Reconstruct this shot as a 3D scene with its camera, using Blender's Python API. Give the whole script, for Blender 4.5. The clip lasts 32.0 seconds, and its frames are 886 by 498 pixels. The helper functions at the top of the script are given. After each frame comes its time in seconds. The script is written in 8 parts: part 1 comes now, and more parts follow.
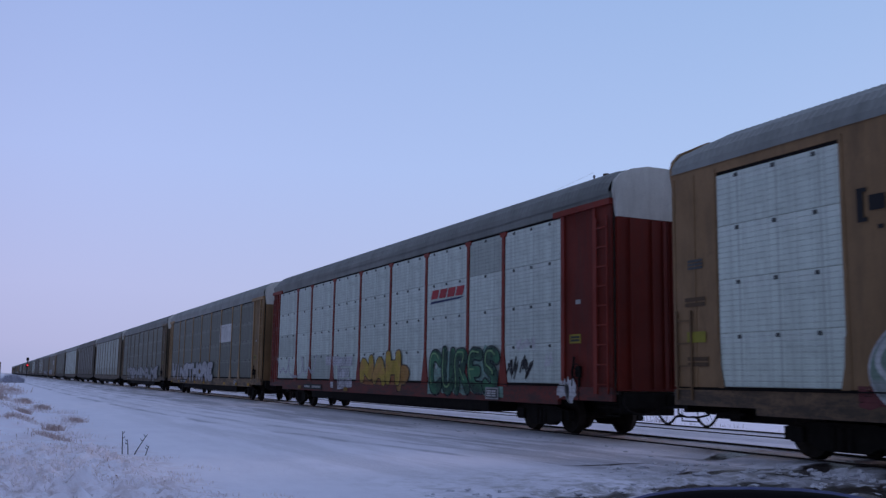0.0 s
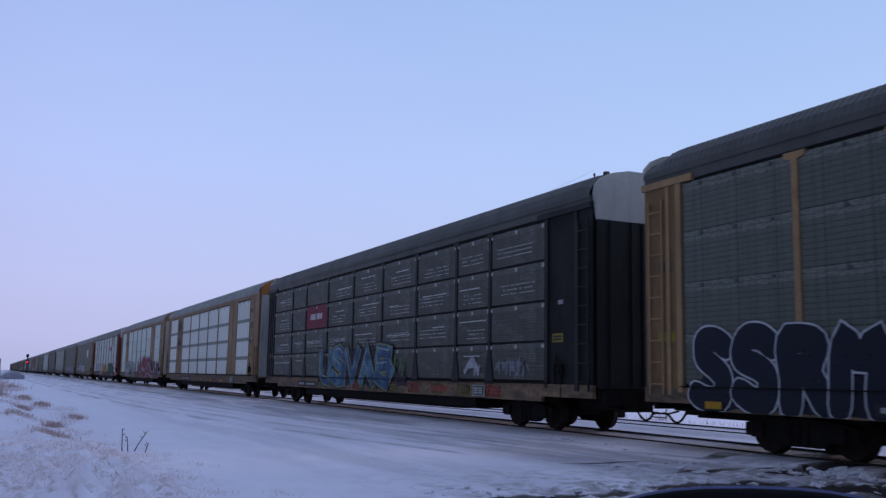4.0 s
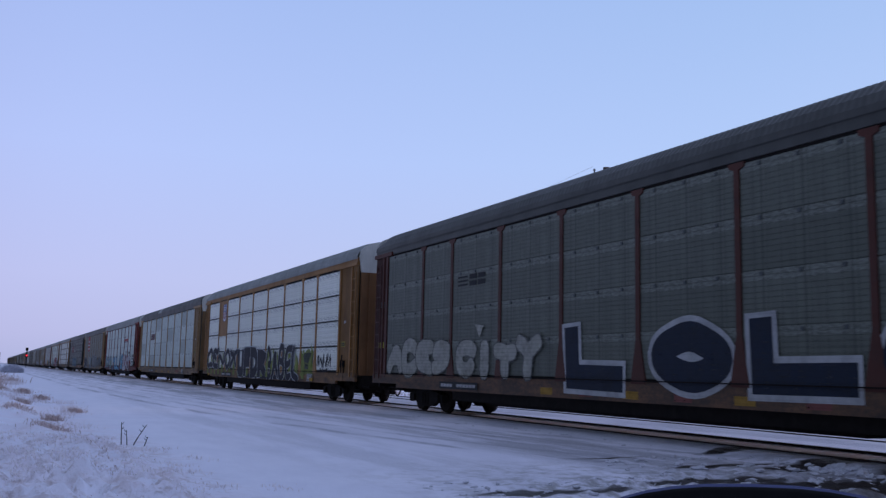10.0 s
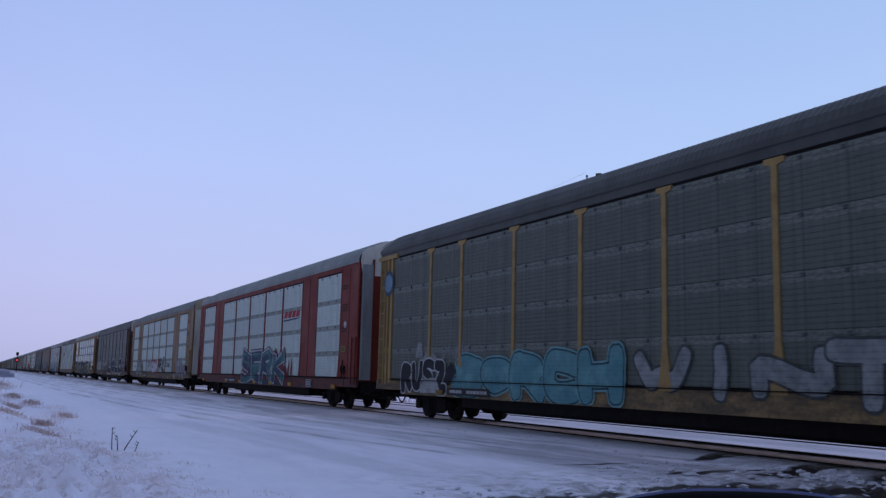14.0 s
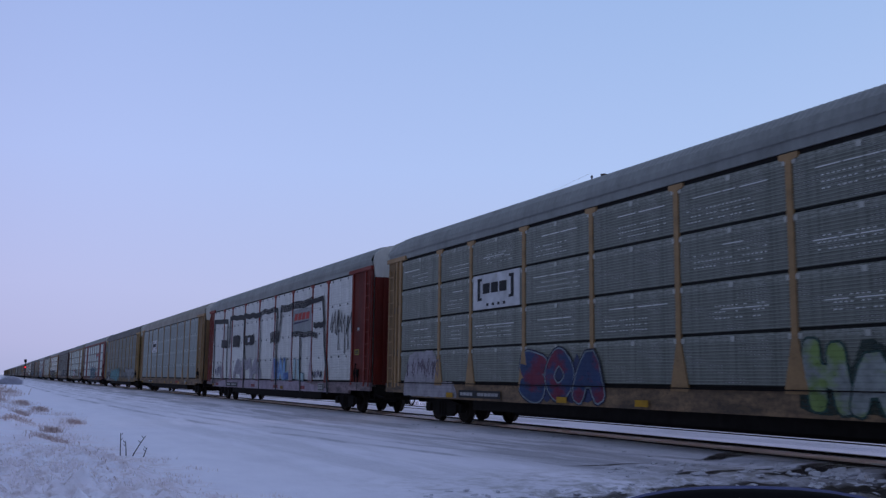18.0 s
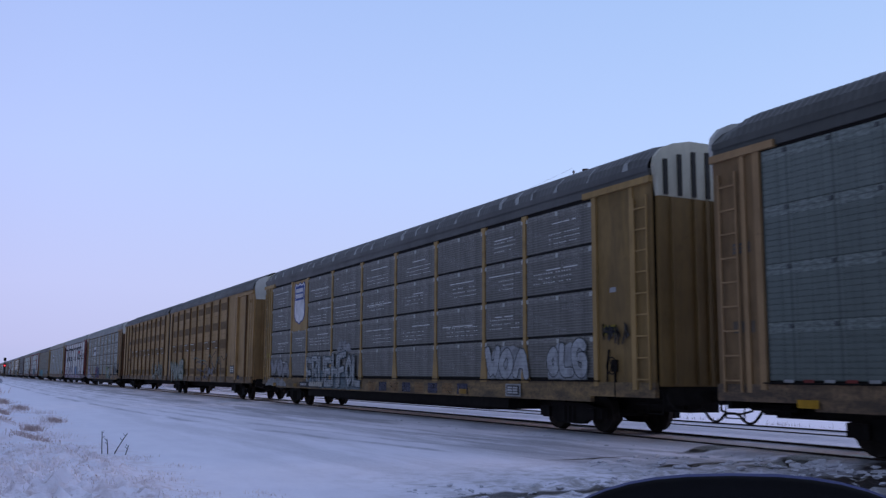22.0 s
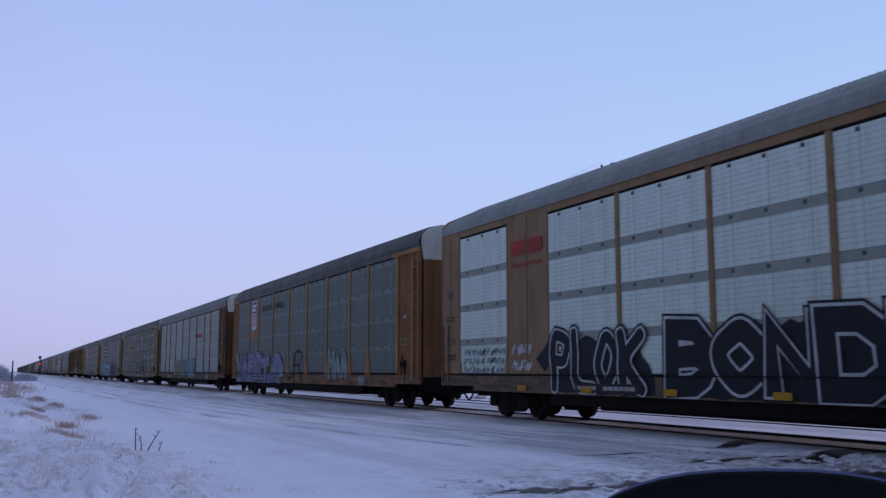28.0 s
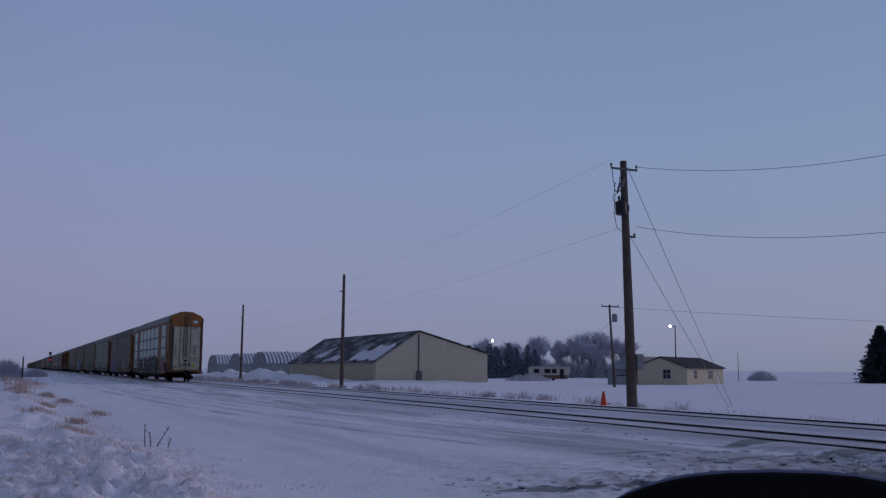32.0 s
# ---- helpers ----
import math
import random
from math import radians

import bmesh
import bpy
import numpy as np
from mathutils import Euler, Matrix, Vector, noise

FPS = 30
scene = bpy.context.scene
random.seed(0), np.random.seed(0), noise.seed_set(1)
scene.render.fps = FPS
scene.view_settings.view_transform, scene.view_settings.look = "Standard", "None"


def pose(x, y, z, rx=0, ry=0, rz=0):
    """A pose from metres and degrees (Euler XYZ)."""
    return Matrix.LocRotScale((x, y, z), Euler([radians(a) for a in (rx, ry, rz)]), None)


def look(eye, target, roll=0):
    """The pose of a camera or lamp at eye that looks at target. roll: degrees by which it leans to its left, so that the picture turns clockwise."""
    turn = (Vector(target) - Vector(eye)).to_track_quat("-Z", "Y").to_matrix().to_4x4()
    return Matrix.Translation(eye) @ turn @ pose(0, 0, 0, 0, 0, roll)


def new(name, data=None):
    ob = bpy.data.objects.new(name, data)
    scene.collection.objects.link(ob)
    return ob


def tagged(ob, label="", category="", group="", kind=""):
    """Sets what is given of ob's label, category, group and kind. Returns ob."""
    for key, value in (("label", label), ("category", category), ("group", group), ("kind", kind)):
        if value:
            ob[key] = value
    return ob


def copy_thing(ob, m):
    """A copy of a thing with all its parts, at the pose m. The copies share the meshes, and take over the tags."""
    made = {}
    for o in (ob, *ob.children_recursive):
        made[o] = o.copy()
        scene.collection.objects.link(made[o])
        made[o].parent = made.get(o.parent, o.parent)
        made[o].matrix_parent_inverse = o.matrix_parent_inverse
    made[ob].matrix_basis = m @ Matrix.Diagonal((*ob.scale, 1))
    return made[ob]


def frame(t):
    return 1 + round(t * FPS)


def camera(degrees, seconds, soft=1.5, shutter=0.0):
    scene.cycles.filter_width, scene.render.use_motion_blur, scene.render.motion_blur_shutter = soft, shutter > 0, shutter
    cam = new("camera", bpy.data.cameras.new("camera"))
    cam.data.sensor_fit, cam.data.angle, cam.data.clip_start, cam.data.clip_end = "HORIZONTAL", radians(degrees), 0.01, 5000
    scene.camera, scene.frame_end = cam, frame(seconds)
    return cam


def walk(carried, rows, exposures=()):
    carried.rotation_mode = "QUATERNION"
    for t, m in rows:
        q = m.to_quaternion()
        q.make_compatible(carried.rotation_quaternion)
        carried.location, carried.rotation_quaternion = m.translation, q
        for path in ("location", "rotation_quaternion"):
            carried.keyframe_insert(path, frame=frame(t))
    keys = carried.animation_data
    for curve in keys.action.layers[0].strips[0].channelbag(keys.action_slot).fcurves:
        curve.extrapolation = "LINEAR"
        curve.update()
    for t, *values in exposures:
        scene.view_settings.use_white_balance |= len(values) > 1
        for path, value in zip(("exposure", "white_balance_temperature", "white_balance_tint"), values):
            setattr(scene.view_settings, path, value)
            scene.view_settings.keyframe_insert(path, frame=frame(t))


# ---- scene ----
# The camera: held in a parked car beside a double-track line; it only turns and sways a little.
cam = camera(50.82, 32.0, soft=1.35, shutter=0.08)
PATH = [  # seconds, height, yaw, pitch, roll
    (0, 1.2045, -25.36, 7.96, 0.90), (0.5, 1.2041, -25.41, 8.05, 0.86), (1, 1.2038, -25.45, 8.10, 0.94), (1.5, 1.2034, -25.45, 8.16, 0.98),
    (2, 1.2030, -25.44, 8.14, 0.96), (2.5, 1.2033, -25.42, 8.07, 1.01), (3, 1.2045, -25.43, 7.95, 1.12), (3.5, 1.2047, -25.37, 7.82, 1.04),
    (4, 1.2050, -25.36, 7.82, 1.04), (4.5, 1.2051, -25.37, 7.81, 1.12), (6.5, 1.2063, -25.35, 7.70, 1.24), (7, 1.2074, -25.39, 7.61, 1.26),
    (7.5, 1.2077, -25.39, 7.56, 1.21), (8, 1.2080, -25.37, 7.52, 1.16), (8.5, 1.2085, -25.37, 7.51, 1.14), (9, 1.2080, -25.45, 7.50, 1.25),
    (9.5, 1.2080, -25.44, 7.49, 1.23), (10, 1.2070, -25.39, 7.51, 1.24), (10.5, 1.2075, -25.39, 7.51, 1.25), (11, 1.2070, -25.42, 7.46, 1.19),
    (11.5, 1.2055, -25.47, 7.51, 0.81), (12, 1.2055, -25.42, 7.59, 0.84), (12.5, 1.2060, -25.64, 7.59, 1.45), (13, 1.2065, -25.88, 7.68, 1.60),
    (13.5, 1.2058, -25.84, 7.87, 1.37), (15.5, 1.2052, -25.85, 7.82, 1.38), (16, 1.2045, -25.83, 7.82, 1.36), (16.5, 1.2038, -25.84, 7.76, 1.56),
    (17, 1.2030, -25.67, 7.74, 0.52), (17.5, 1.2035, -25.43, 7.77, 0.66), (18, 1.2040, -25.49, 8.00, 0.74), (18.5, 1.2027, -25.68, 8.19, 0.55),
    (19, 1.2015, -26.05, 8.16, 0.60), (19.5, 1.1993, -26.52, 7.97, 0.43), (20, 1.1972, -26.60, 7.85, 0.05), (20.5, 1.1988, -26.52, 7.76, -0.27),
    (21, 1.2005, -26.65, 7.62, 0.61), (21.5, 1.2003, -26.74, 7.63, 0.58), (22, 1.2000, -26.58, 7.74, 0.33), (22.5, 1.1980, -26.10, 7.72, -0.45),
    (23, 1.1970, -25.72, 7.55, -0.38), (23.5, 1.1960, -23.92, 7.54, -0.19), (24, 1.1960, -22.88, 7.72, -0.47), (24.5, 1.1945, -22.51, 7.95, -1.02),
    (26.5, 1.1970, -21.69, 6.85, -0.60), (27, 1.2010, -22.68, 6.33, 0.32), (27.5, 1.2030, -24.30, 7.09, 0.11), (28, 1.2000, -24.84, 7.48, 0.03),
    (28.5, 1.2010, -25.04, 7.83, -0.12), (29, 1.2030, -25.00, 8.01, -0.21), (29.5, 1.2065, -24.96, 8.25, 0.65), (30, 1.2100, -24.64, 8.50, 0.64),
    (30.5, 1.2060, -24.17, 7.81, 0.50), (31, 1.2030, -24.29, 7.15, 0.57), (31.5, 1.2025, -24.27, 7.05, 0.43), (32, 1.2015, -24.29, 7.34, 0.28),
]

def view(z, yaw, pitch, roll):
    return pose(0, 0, z, 90 + pitch, 0, yaw) @ pose(0, 0, 0, 0, 0, roll)


walk(cam, [(t, view(*v)) for t, *v in PATH],
     exposures=[(0, -0.03), (2.5, -0.05), (4, 0.1), (5, 0.12), (6.5, 0.0), (9, -0.05), (10, 0.1), (11, 0.16), (12, 0.03), (13, 0.06), (15.6, 0.1), (16.3, 0.07), (17, -0.07), (18, 0.0),
                (19.2, 0.05), (20, 0.2), (22, 0.2), (23.4, 0.1), (24, 0.05), (26.5, 0.0), (27.2, 0.0), (28.0, 0.09), (28.6, -0.04), (29.0, -0.1), (29.5, -0.6), (30.0, -0.8), (30.5, -0.93), (32.0, -0.93)])

# ---- sky and sun: a hazy winter dusk, the sun low beyond the line ----
SUN_AT = 82                          # degrees from +y towards +x
world = bpy.data.worlds.new("world")
scene.world = world
world.use_nodes = True
wn, wl = world.node_tree.nodes, world.node_tree.links
wn.clear()
w_out, w_bg = wn.new("ShaderNodeOutputWorld"), wn.new("ShaderNodeBackground")
sky = wn.new("ShaderNodeTexSky")
sky.sky_type, sky.sun_disc = "NISHITA", False
sky.sun_elevation, sky.sun_rotation = radians(4), radians(SUN_AT)
sky.air_density, sky.dust_density, sky.ozone_density = 1.0, 2.0, 3.0
w_co, w_sep, w_ramp = wn.new("ShaderNodeTexCoord"), wn.new("ShaderNodeSeparateXYZ"), wn.new("ShaderNodeValToRGB")
wl.new(w_co.outputs["Generated"], w_sep.inputs[0])
wl.new(w_sep.outputs["Z"], w_ramp.inputs[0])
w_ramp.color_ramp.elements[0].position, w_ramp.color_ramp.elements[0].color = 0.0, (4.7, 5.5, 8.2, 1)
w_ramp.color_ramp.elements[1].position, w_ramp.color_ramp.elements[1].color = 0.8, (4.0, 5.3, 8.4, 1)
for at, c in ((0.03, (5.2, 5.9, 8.9, 1)), (0.09, (5.4, 6.3, 9.6, 1)), (0.22, (4.9, 6.5, 10.4, 1)), (0.4, (3.95, 5.7, 9.6, 1))):
    w_ramp.color_ramp.elements.new(at).color = c
w_mix = wn.new("ShaderNodeMix")
w_mix.data_type = "RGBA"
w_mix.inputs["Factor"].default_value = 0.82
wl.new(sky.outputs[0], w_mix.inputs["A"])
wl.new(w_ramp.outputs[0], w_mix.inputs["B"])
# the sky is bright on the sun's side and dim on the far side of the dome
w_dot, w_side, w_mul = wn.new("ShaderNodeVectorMath"), wn.new("ShaderNodeMapRange"), wn.new("ShaderNodeMath")
w_dot.operation, w_mul.operation = "DOT_PRODUCT", "MULTIPLY"
w_side.interpolation_type = "SMOOTHSTEP"
w_dot.inputs[1].default_value = (math.sin(radians(SUN_AT)), math.cos(radians(SUN_AT)), 0.0)
wl.new(w_co.outputs["Generated"], w_dot.inputs[0])
wl.new(w_dot.outputs["Value"], w_side.inputs["Value"])
for key, v in (("From Min", -0.75), ("From Max", 0.25), ("To Min", 0.36), ("To Max", 1.0)):
    w_side.inputs[key].default_value = v
wl.new(w_side.outputs["Result"], w_mul.inputs[0])
w_mul.inputs[1].default_value = 0.1
# and turns from blue to lavender away from the sun
w_cool, w_tint = wn.new("ShaderNodeMapRange"), wn.new("ShaderNodeMix")
w_tint.data_type, w_tint.blend_type = "RGBA", "MULTIPLY"
for key, v in (("From Min", 0.1), ("From Max", 0.75), ("To Min", 1.0), ("To Max", 0.0)):
    w_cool.inputs[key].default_value = v
w_tint.inputs["B"].default_value = (1.075, 0.975, 1.035, 1)
wl.new(w_dot.outputs["Value"], w_cool.inputs["Value"])
wl.new(w_cool.outputs["Result"], w_tint.inputs["Factor"])
wl.new(w_mix.outputs["Result"], w_tint.inputs["A"])
# the far side of the dome is greyer
w_back, w_grey = wn.new("ShaderNodeMapRange"), wn.new("ShaderNodeMix")
w_grey.data_type, w_grey.blend_type = "RGBA", "MULTIPLY"
for key, v in (("From Min", -0.5), ("From Max", 0.1), ("To Min", 1.0), ("To Max", 0.0)):
    w_back.inputs[key].default_value = v
w_grey.inputs["B"].default_value = (0.98, 1.01, 0.9, 1)
wl.new(w_dot.outputs["Value"], w_back.inputs["Value"])
wl.new(w_back.outputs["Result"], w_grey.inputs["Factor"])
wl.new(w_tint.outputs["Result"], w_grey.inputs["A"])
wl.new(w_grey.outputs["Result"], w_bg.inputs["Color"])
wl.new(w_mul.outputs[0], w_bg.inputs["Strength"])
wl.new(w_bg.outputs[0], w_out.inputs[0])
sun = new("sun", bpy.data.lights.new("sun", "SUN"))
sun.data.energy, sun.data.angle, sun.data.color = 1.0, radians(25), (1.0, 0.72, 0.64)
sun.matrix_world = look((40 * math.sin(radians(SUN_AT)), 40 * math.cos(radians(SUN_AT)), 9), (0, 0, 0))

# ---- plan, in metres: the line runs along y, rail tops at z = 0 ----
TRACK_1, TRACK_2 = 13.09, 17.28      # centre lines of the two tracks
HALF = 1.41                          # half the width of a car's wall


# ---- materials ----
def material(name, build):
    m = bpy.data.materials.new(name)
    m.use_nodes = True
    m.node_tree.nodes.clear()
    out = m.node_tree.nodes.new("ShaderNodeOutputMaterial")
    sh = m.node_tree.nodes.new("ShaderNodeBsdfPrincipled")
    m.node_tree.links.new(sh.outputs[0], out.inputs[0])
    build(Nodes(m.node_tree, sh))
    return m


class Nodes:
    """Short hands for a material's nodes."""

    def __init__(self, tree, shader):
        self.tree, self.shader = tree, shader

    def add(self, kind, **values):
        n = self.tree.nodes.new(kind)
        for k, v in values.items():
            n.inputs[k.replace("_", " ")].default_value = v
        return n

    def link(self, a, b):
        self.tree.links.new(a, b)

    def set(self, **values):
        for k, v in values.items():
            s = self.shader.inputs[k.replace("_", " ")]
            if isinstance(v, bpy.types.NodeSocket):
                self.link(v, s)
            else:
                s.default_value = v

    def coord(self, scale=(1, 1, 1), space="Object"):
        c = self.add("ShaderNodeTexCoord")
        m = self.add("ShaderNodeMapping", Scale=scale)
        self.link(c.outputs[space], m.inputs[0])
        return m.outputs[0]

    def noise(self, vec, scale, detail=4.0, rough=0.55):
        n = self.add("ShaderNodeTexNoise", Scale=scale, Detail=detail, Roughness=rough)
        self.link(vec, n.inputs["Vector"])
        return n.outputs["Fac"]

    def ramp(self, fac, *stops):
        r = self.add("ShaderNodeValToRGB")
        e = r.color_ramp.elements
        for i, (at, c) in enumerate(stops):
            if not isinstance(c, tuple):
                c = (c, c, c)
            if i < 2:
                e[i].position = at
            else:
                e.new(at)
            e[i].color = (*c, 1)
        self.link(fac, r.inputs[0])
        return r.outputs[0]

    def mix(self, fac, a, b, blend="MIX"):
        n = self.add("ShaderNodeMix")
        n.data_type, n.blend_type = "RGBA", blend
        for v, s in ((fac, "Factor"), (a, "A"), (b, "B")):
            if isinstance(v, bpy.types.NodeSocket):
                self.link(v, n.inputs[s])
            elif s == "Factor":
                n.inputs[s].default_value = v
            else:
                n.inputs[s].default_value = (*v, 1)
        return n.outputs["Result"]

    def math(self, op, a, b=0.0):
        n = self.add("ShaderNodeMath")
        n.operation = op
        for i, v in enumerate((a, b)):
            if isinstance(v, bpy.types.NodeSocket):
                self.link(v, n.inputs[i])
            else:
                n.inputs[i].default_value = v
        return n.outputs[0]

    def random(self):
        return self.add("ShaderNodeObjectInfo").outputs["Random"]

    def bump(self, height, strength=0.3, distance=0.01):
        b = self.add("ShaderNodeBump", Strength=strength, Distance=distance)
        self.link(height, b.inputs["Height"])
        self.link(b.outputs[0], self.shader.inputs["Normal"])


def dark(c, k):
    return tuple(v * k for v in c)


MATS = {}


def paint(c, rough=0.55, grime=0.5, metal=0.0):
    """Weathered paint on steel: mottled, streaked downwards, with grime of its own shape."""
    c = (c[0], c[1], c[2] * 0.92)
    key = ("paint", c, rough, grime, metal)
    if key not in MATS:
        def build(n):
            v = n.coord()
            streak = n.noise(n.coord((4, 4, 0.7)), 1.0, 6.0, 0.68)
            blot = n.noise(v, 0.9, 6.0, 0.62)
            fine = n.noise(v, 24.0, 3.0)
            base = n.mix(n.ramp(blot, (0.3, 0.0), (0.75, 1.0)), c, dark(c, 0.72))
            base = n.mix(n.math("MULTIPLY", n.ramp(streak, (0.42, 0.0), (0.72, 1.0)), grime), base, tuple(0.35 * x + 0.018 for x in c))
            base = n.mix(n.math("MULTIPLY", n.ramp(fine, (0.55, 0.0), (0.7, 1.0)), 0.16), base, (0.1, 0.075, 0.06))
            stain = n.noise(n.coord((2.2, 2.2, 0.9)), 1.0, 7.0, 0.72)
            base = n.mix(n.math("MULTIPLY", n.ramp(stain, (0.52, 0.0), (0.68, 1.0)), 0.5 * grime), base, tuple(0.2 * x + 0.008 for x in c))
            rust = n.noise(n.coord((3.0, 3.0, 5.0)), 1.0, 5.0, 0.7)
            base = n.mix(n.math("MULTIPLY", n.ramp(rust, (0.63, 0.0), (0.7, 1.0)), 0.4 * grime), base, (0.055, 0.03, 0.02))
            n.set(Base_Color=base, Metallic=metal, Specular_IOR_Level=0.2, Roughness=n.ramp(blot, (0.2, rough - 0.08), (0.8, min(1, rough + 0.15))))
            n.bump(fine, 0.12, 0.004)
        MATS[key] = material("weathered_paint", build)
    return MATS[key]


def sheet(c, style="fine", dirt=0.4):
    """Perforated side sheet: fine dashed rows, dotted columns, water marks, each sheet its own tone."""
    c = (c[0], c[1], c[2] * 0.92)
    key = ("sheet", c, style, dirt)
    if key not in MATS:
        def build(n):
            v = n.coord()
            sep = n.add("ShaderNodeSeparateXYZ")
            n.link(v, sep.inputs[0])
            x, y = sep.outputs["X"], sep.outputs["Y"]
            dim = sum(c) / 3
            shade = n.mix(n.random(), dark(c, 0.84), c)
            # pale water marks at the head of each sheet and dark runs down from the seams
            water = n.noise(n.coord((5.0, 0.5, 1)), 1.0, 5.0, 0.65)
            blot = n.noise(n.coord((1.0, 2.2, 1)), 1.1, 5.0, 0.62)
            speck = n.noise(n.coord((9.0, 22.0, 1)), 1.0, 3.0, 0.6)
            shade = n.mix(n.math("MULTIPLY", n.ramp(water, (0.42, 0.0), (0.68, 1.0)), dirt), shade, tuple(0.45 * q + 0.012 for q in c))
            shade = n.mix(n.math("MULTIPLY", n.ramp(blot, (0.5, 0.0), (0.72, 1.0)), dirt * 0.95), shade, tuple(0.5 * q + 0.008 for q in c))
            pale = n.math("MULTIPLY", n.math("GREATER_THAN", y, 0.76), n.ramp(speck, (0.4, 0.1), (0.6, 1.0)))
            shade = n.mix(n.math("MULTIPLY", pale, 0.45 if dim < 0.45 else 0.15), shade, tuple(min(0.85, 1.5 * q + 0.1) for q in c))
            # dashed rows
            row = n.math("FRACT", n.math("MULTIPLY", y, 10.5 if style != "slot" else 17.0))
            gate = n.ramp(n.noise(n.coord((7.0, 10.5, 1)), 1.3, 2.0), (0.42, 0.0), (0.56, 1.0))
            line = n.math("MULTIPLY", n.math("LESS_THAN", row, 0.2), n.math("ADD", n.math("MULTIPLY", gate, 0.5), 0.25))
            shade = n.mix(n.math("MULTIPLY", line, (0.5 if dim > 0.45 else 0.6) if style == "fine" else 0.5 if style == "rib" else 0.7), shade, tuple(0.3 * q for q in c))
            # dotted columns
            col = n.math("LESS_THAN", n.math("FRACT", n.math("MULTIPLY", x, 3.27)), 0.13)
            main = n.math("LESS_THAN", n.math("FRACT", n.math("ADD", n.math("MULTIPLY", x, 1.09), 0.46)), 0.055)
            dash = n.math("GREATER_THAN", n.math("FRACT", n.math("MULTIPLY", y, 21.0)), 0.45)
            shade = n.mix(n.math("MULTIPLY", n.math("MULTIPLY", col, dash), (0.22 if dim > 0.45 else 0.36) if style != "rib" else 0.08), shade, tuple(0.3 * q for q in c))
            shade = n.mix(n.math("MULTIPLY", main, (0.3 if dim > 0.45 else 0.45) if style != "rib" else 0.12), shade, tuple(0.35 * q for q in c))
            if style == "slot":
                # pale dashes painted in for sky showing through the perforations
                hole = n.math("MULTIPLY", n.math("GREATER_THAN", n.math("FRACT", n.math("MULTIPLY", x, 11.0)), 0.6), n.math("GREATER_THAN", row, 0.75))
                area = n.ramp(n.noise(n.coord((1.1, 2.6, 1)), 1.0, 2.0), (0.5, 0.0), (0.56, 1.0))
                # paler slat lips painted in for light caught on the edges
                lip = n.math("MULTIPLY", n.math("GREATER_THAN", row, 0.3), n.math("LESS_THAN", row, 0.52))
                shade = n.mix(n.math("MULTIPLY", lip, 0.3), shade, tuple(min(0.8, 1.9 * q + 0.05) for q in c))
                shade = n.mix(n.math("MULTIPLY", n.math("MULTIPLY", hole, area), 0.6), shade, (0.55, 0.55, 0.55))
            if style == "rib":
                edge = n.math("MAXIMUM", n.math("LESS_THAN", y, 0.2), n.math("GREATER_THAN", y, 0.72))
                gap = n.math("GREATER_THAN", n.math("FRACT", n.math("ADD", n.math("MULTIPLY", x, 2.1), n.math("MULTIPLY", n.math("FLOOR", n.math("MULTIPLY", y, 15.0)), 0.37))), 0.3)
                thin = n.math("LESS_THAN", n.math("FRACT", n.math("MULTIPLY", y, 15.0)), 0.3)
                shade = n.mix(n.math("MULTIPLY", n.math("MULTIPLY", n.math("MULTIPLY", edge, gap), thin), 0.75), shade, (0.16, 0.17, 0.19))
            n.set(Base_Color=shade, Specular_IOR_Level=0.25, Roughness=n.ramp(water, (0.3, 0.45), (0.7, 0.65)))
            n.bump(n.noise(v, 30.0, 2.0), 0.08, 0.003)
        MATS[key] = material("perforated_sheet", build)
    return MATS[key]


def spray(c, worn=0.0, tone=None):
    """Spray paint, in two tones if given; where it is worn the wall shows through in rows and flakes."""
    key = ("spray", c, worn, tone)
    if key not in MATS:
        def build(n):
            v = n.coord()
            a = n.noise(v, 2.3, 5.0, 0.65)
            base = n.mix(n.ramp(a, (0.35, 0.0), (0.7, 1.0)), c, tuple(0.6 * x + 0.02 * min(1.0, 20 * max(c)) * 0.5 for x in c))
            if tone:
                base = n.mix(n.ramp(n.noise(n.coord((1, 0.9, 1.6)), 1.2, 4.0, 0.6), (0.46, 0.0), (0.58, 1.0)), base, tone)
            n.set(Base_Color=base, Specular_IOR_Level=0.2, Roughness=0.65)
            if worn:
                sep = n.add("ShaderNodeSeparateXYZ")
                n.link(v, sep.inputs[0])
                row = n.math("LESS_THAN", n.math("FRACT", n.math("MULTIPLY", sep.outputs["Z"], 10.5)), 0.24)
                flake = n.ramp(n.noise(v, 5.0, 6.0, 0.7), (0.45, 0.0), (0.7, 1.0))
                gone = n.math("MULTIPLY", n.math("ADD", n.math("MULTIPLY", row, 0.35), n.math("MULTIPLY", flake, 0.9)), worn)
                n.set(Alpha=n.math("SUBTRACT", 1.0 - 0.2 * worn, gone))
        MATS[key] = material("spray_paint", build)
    return MATS[key]


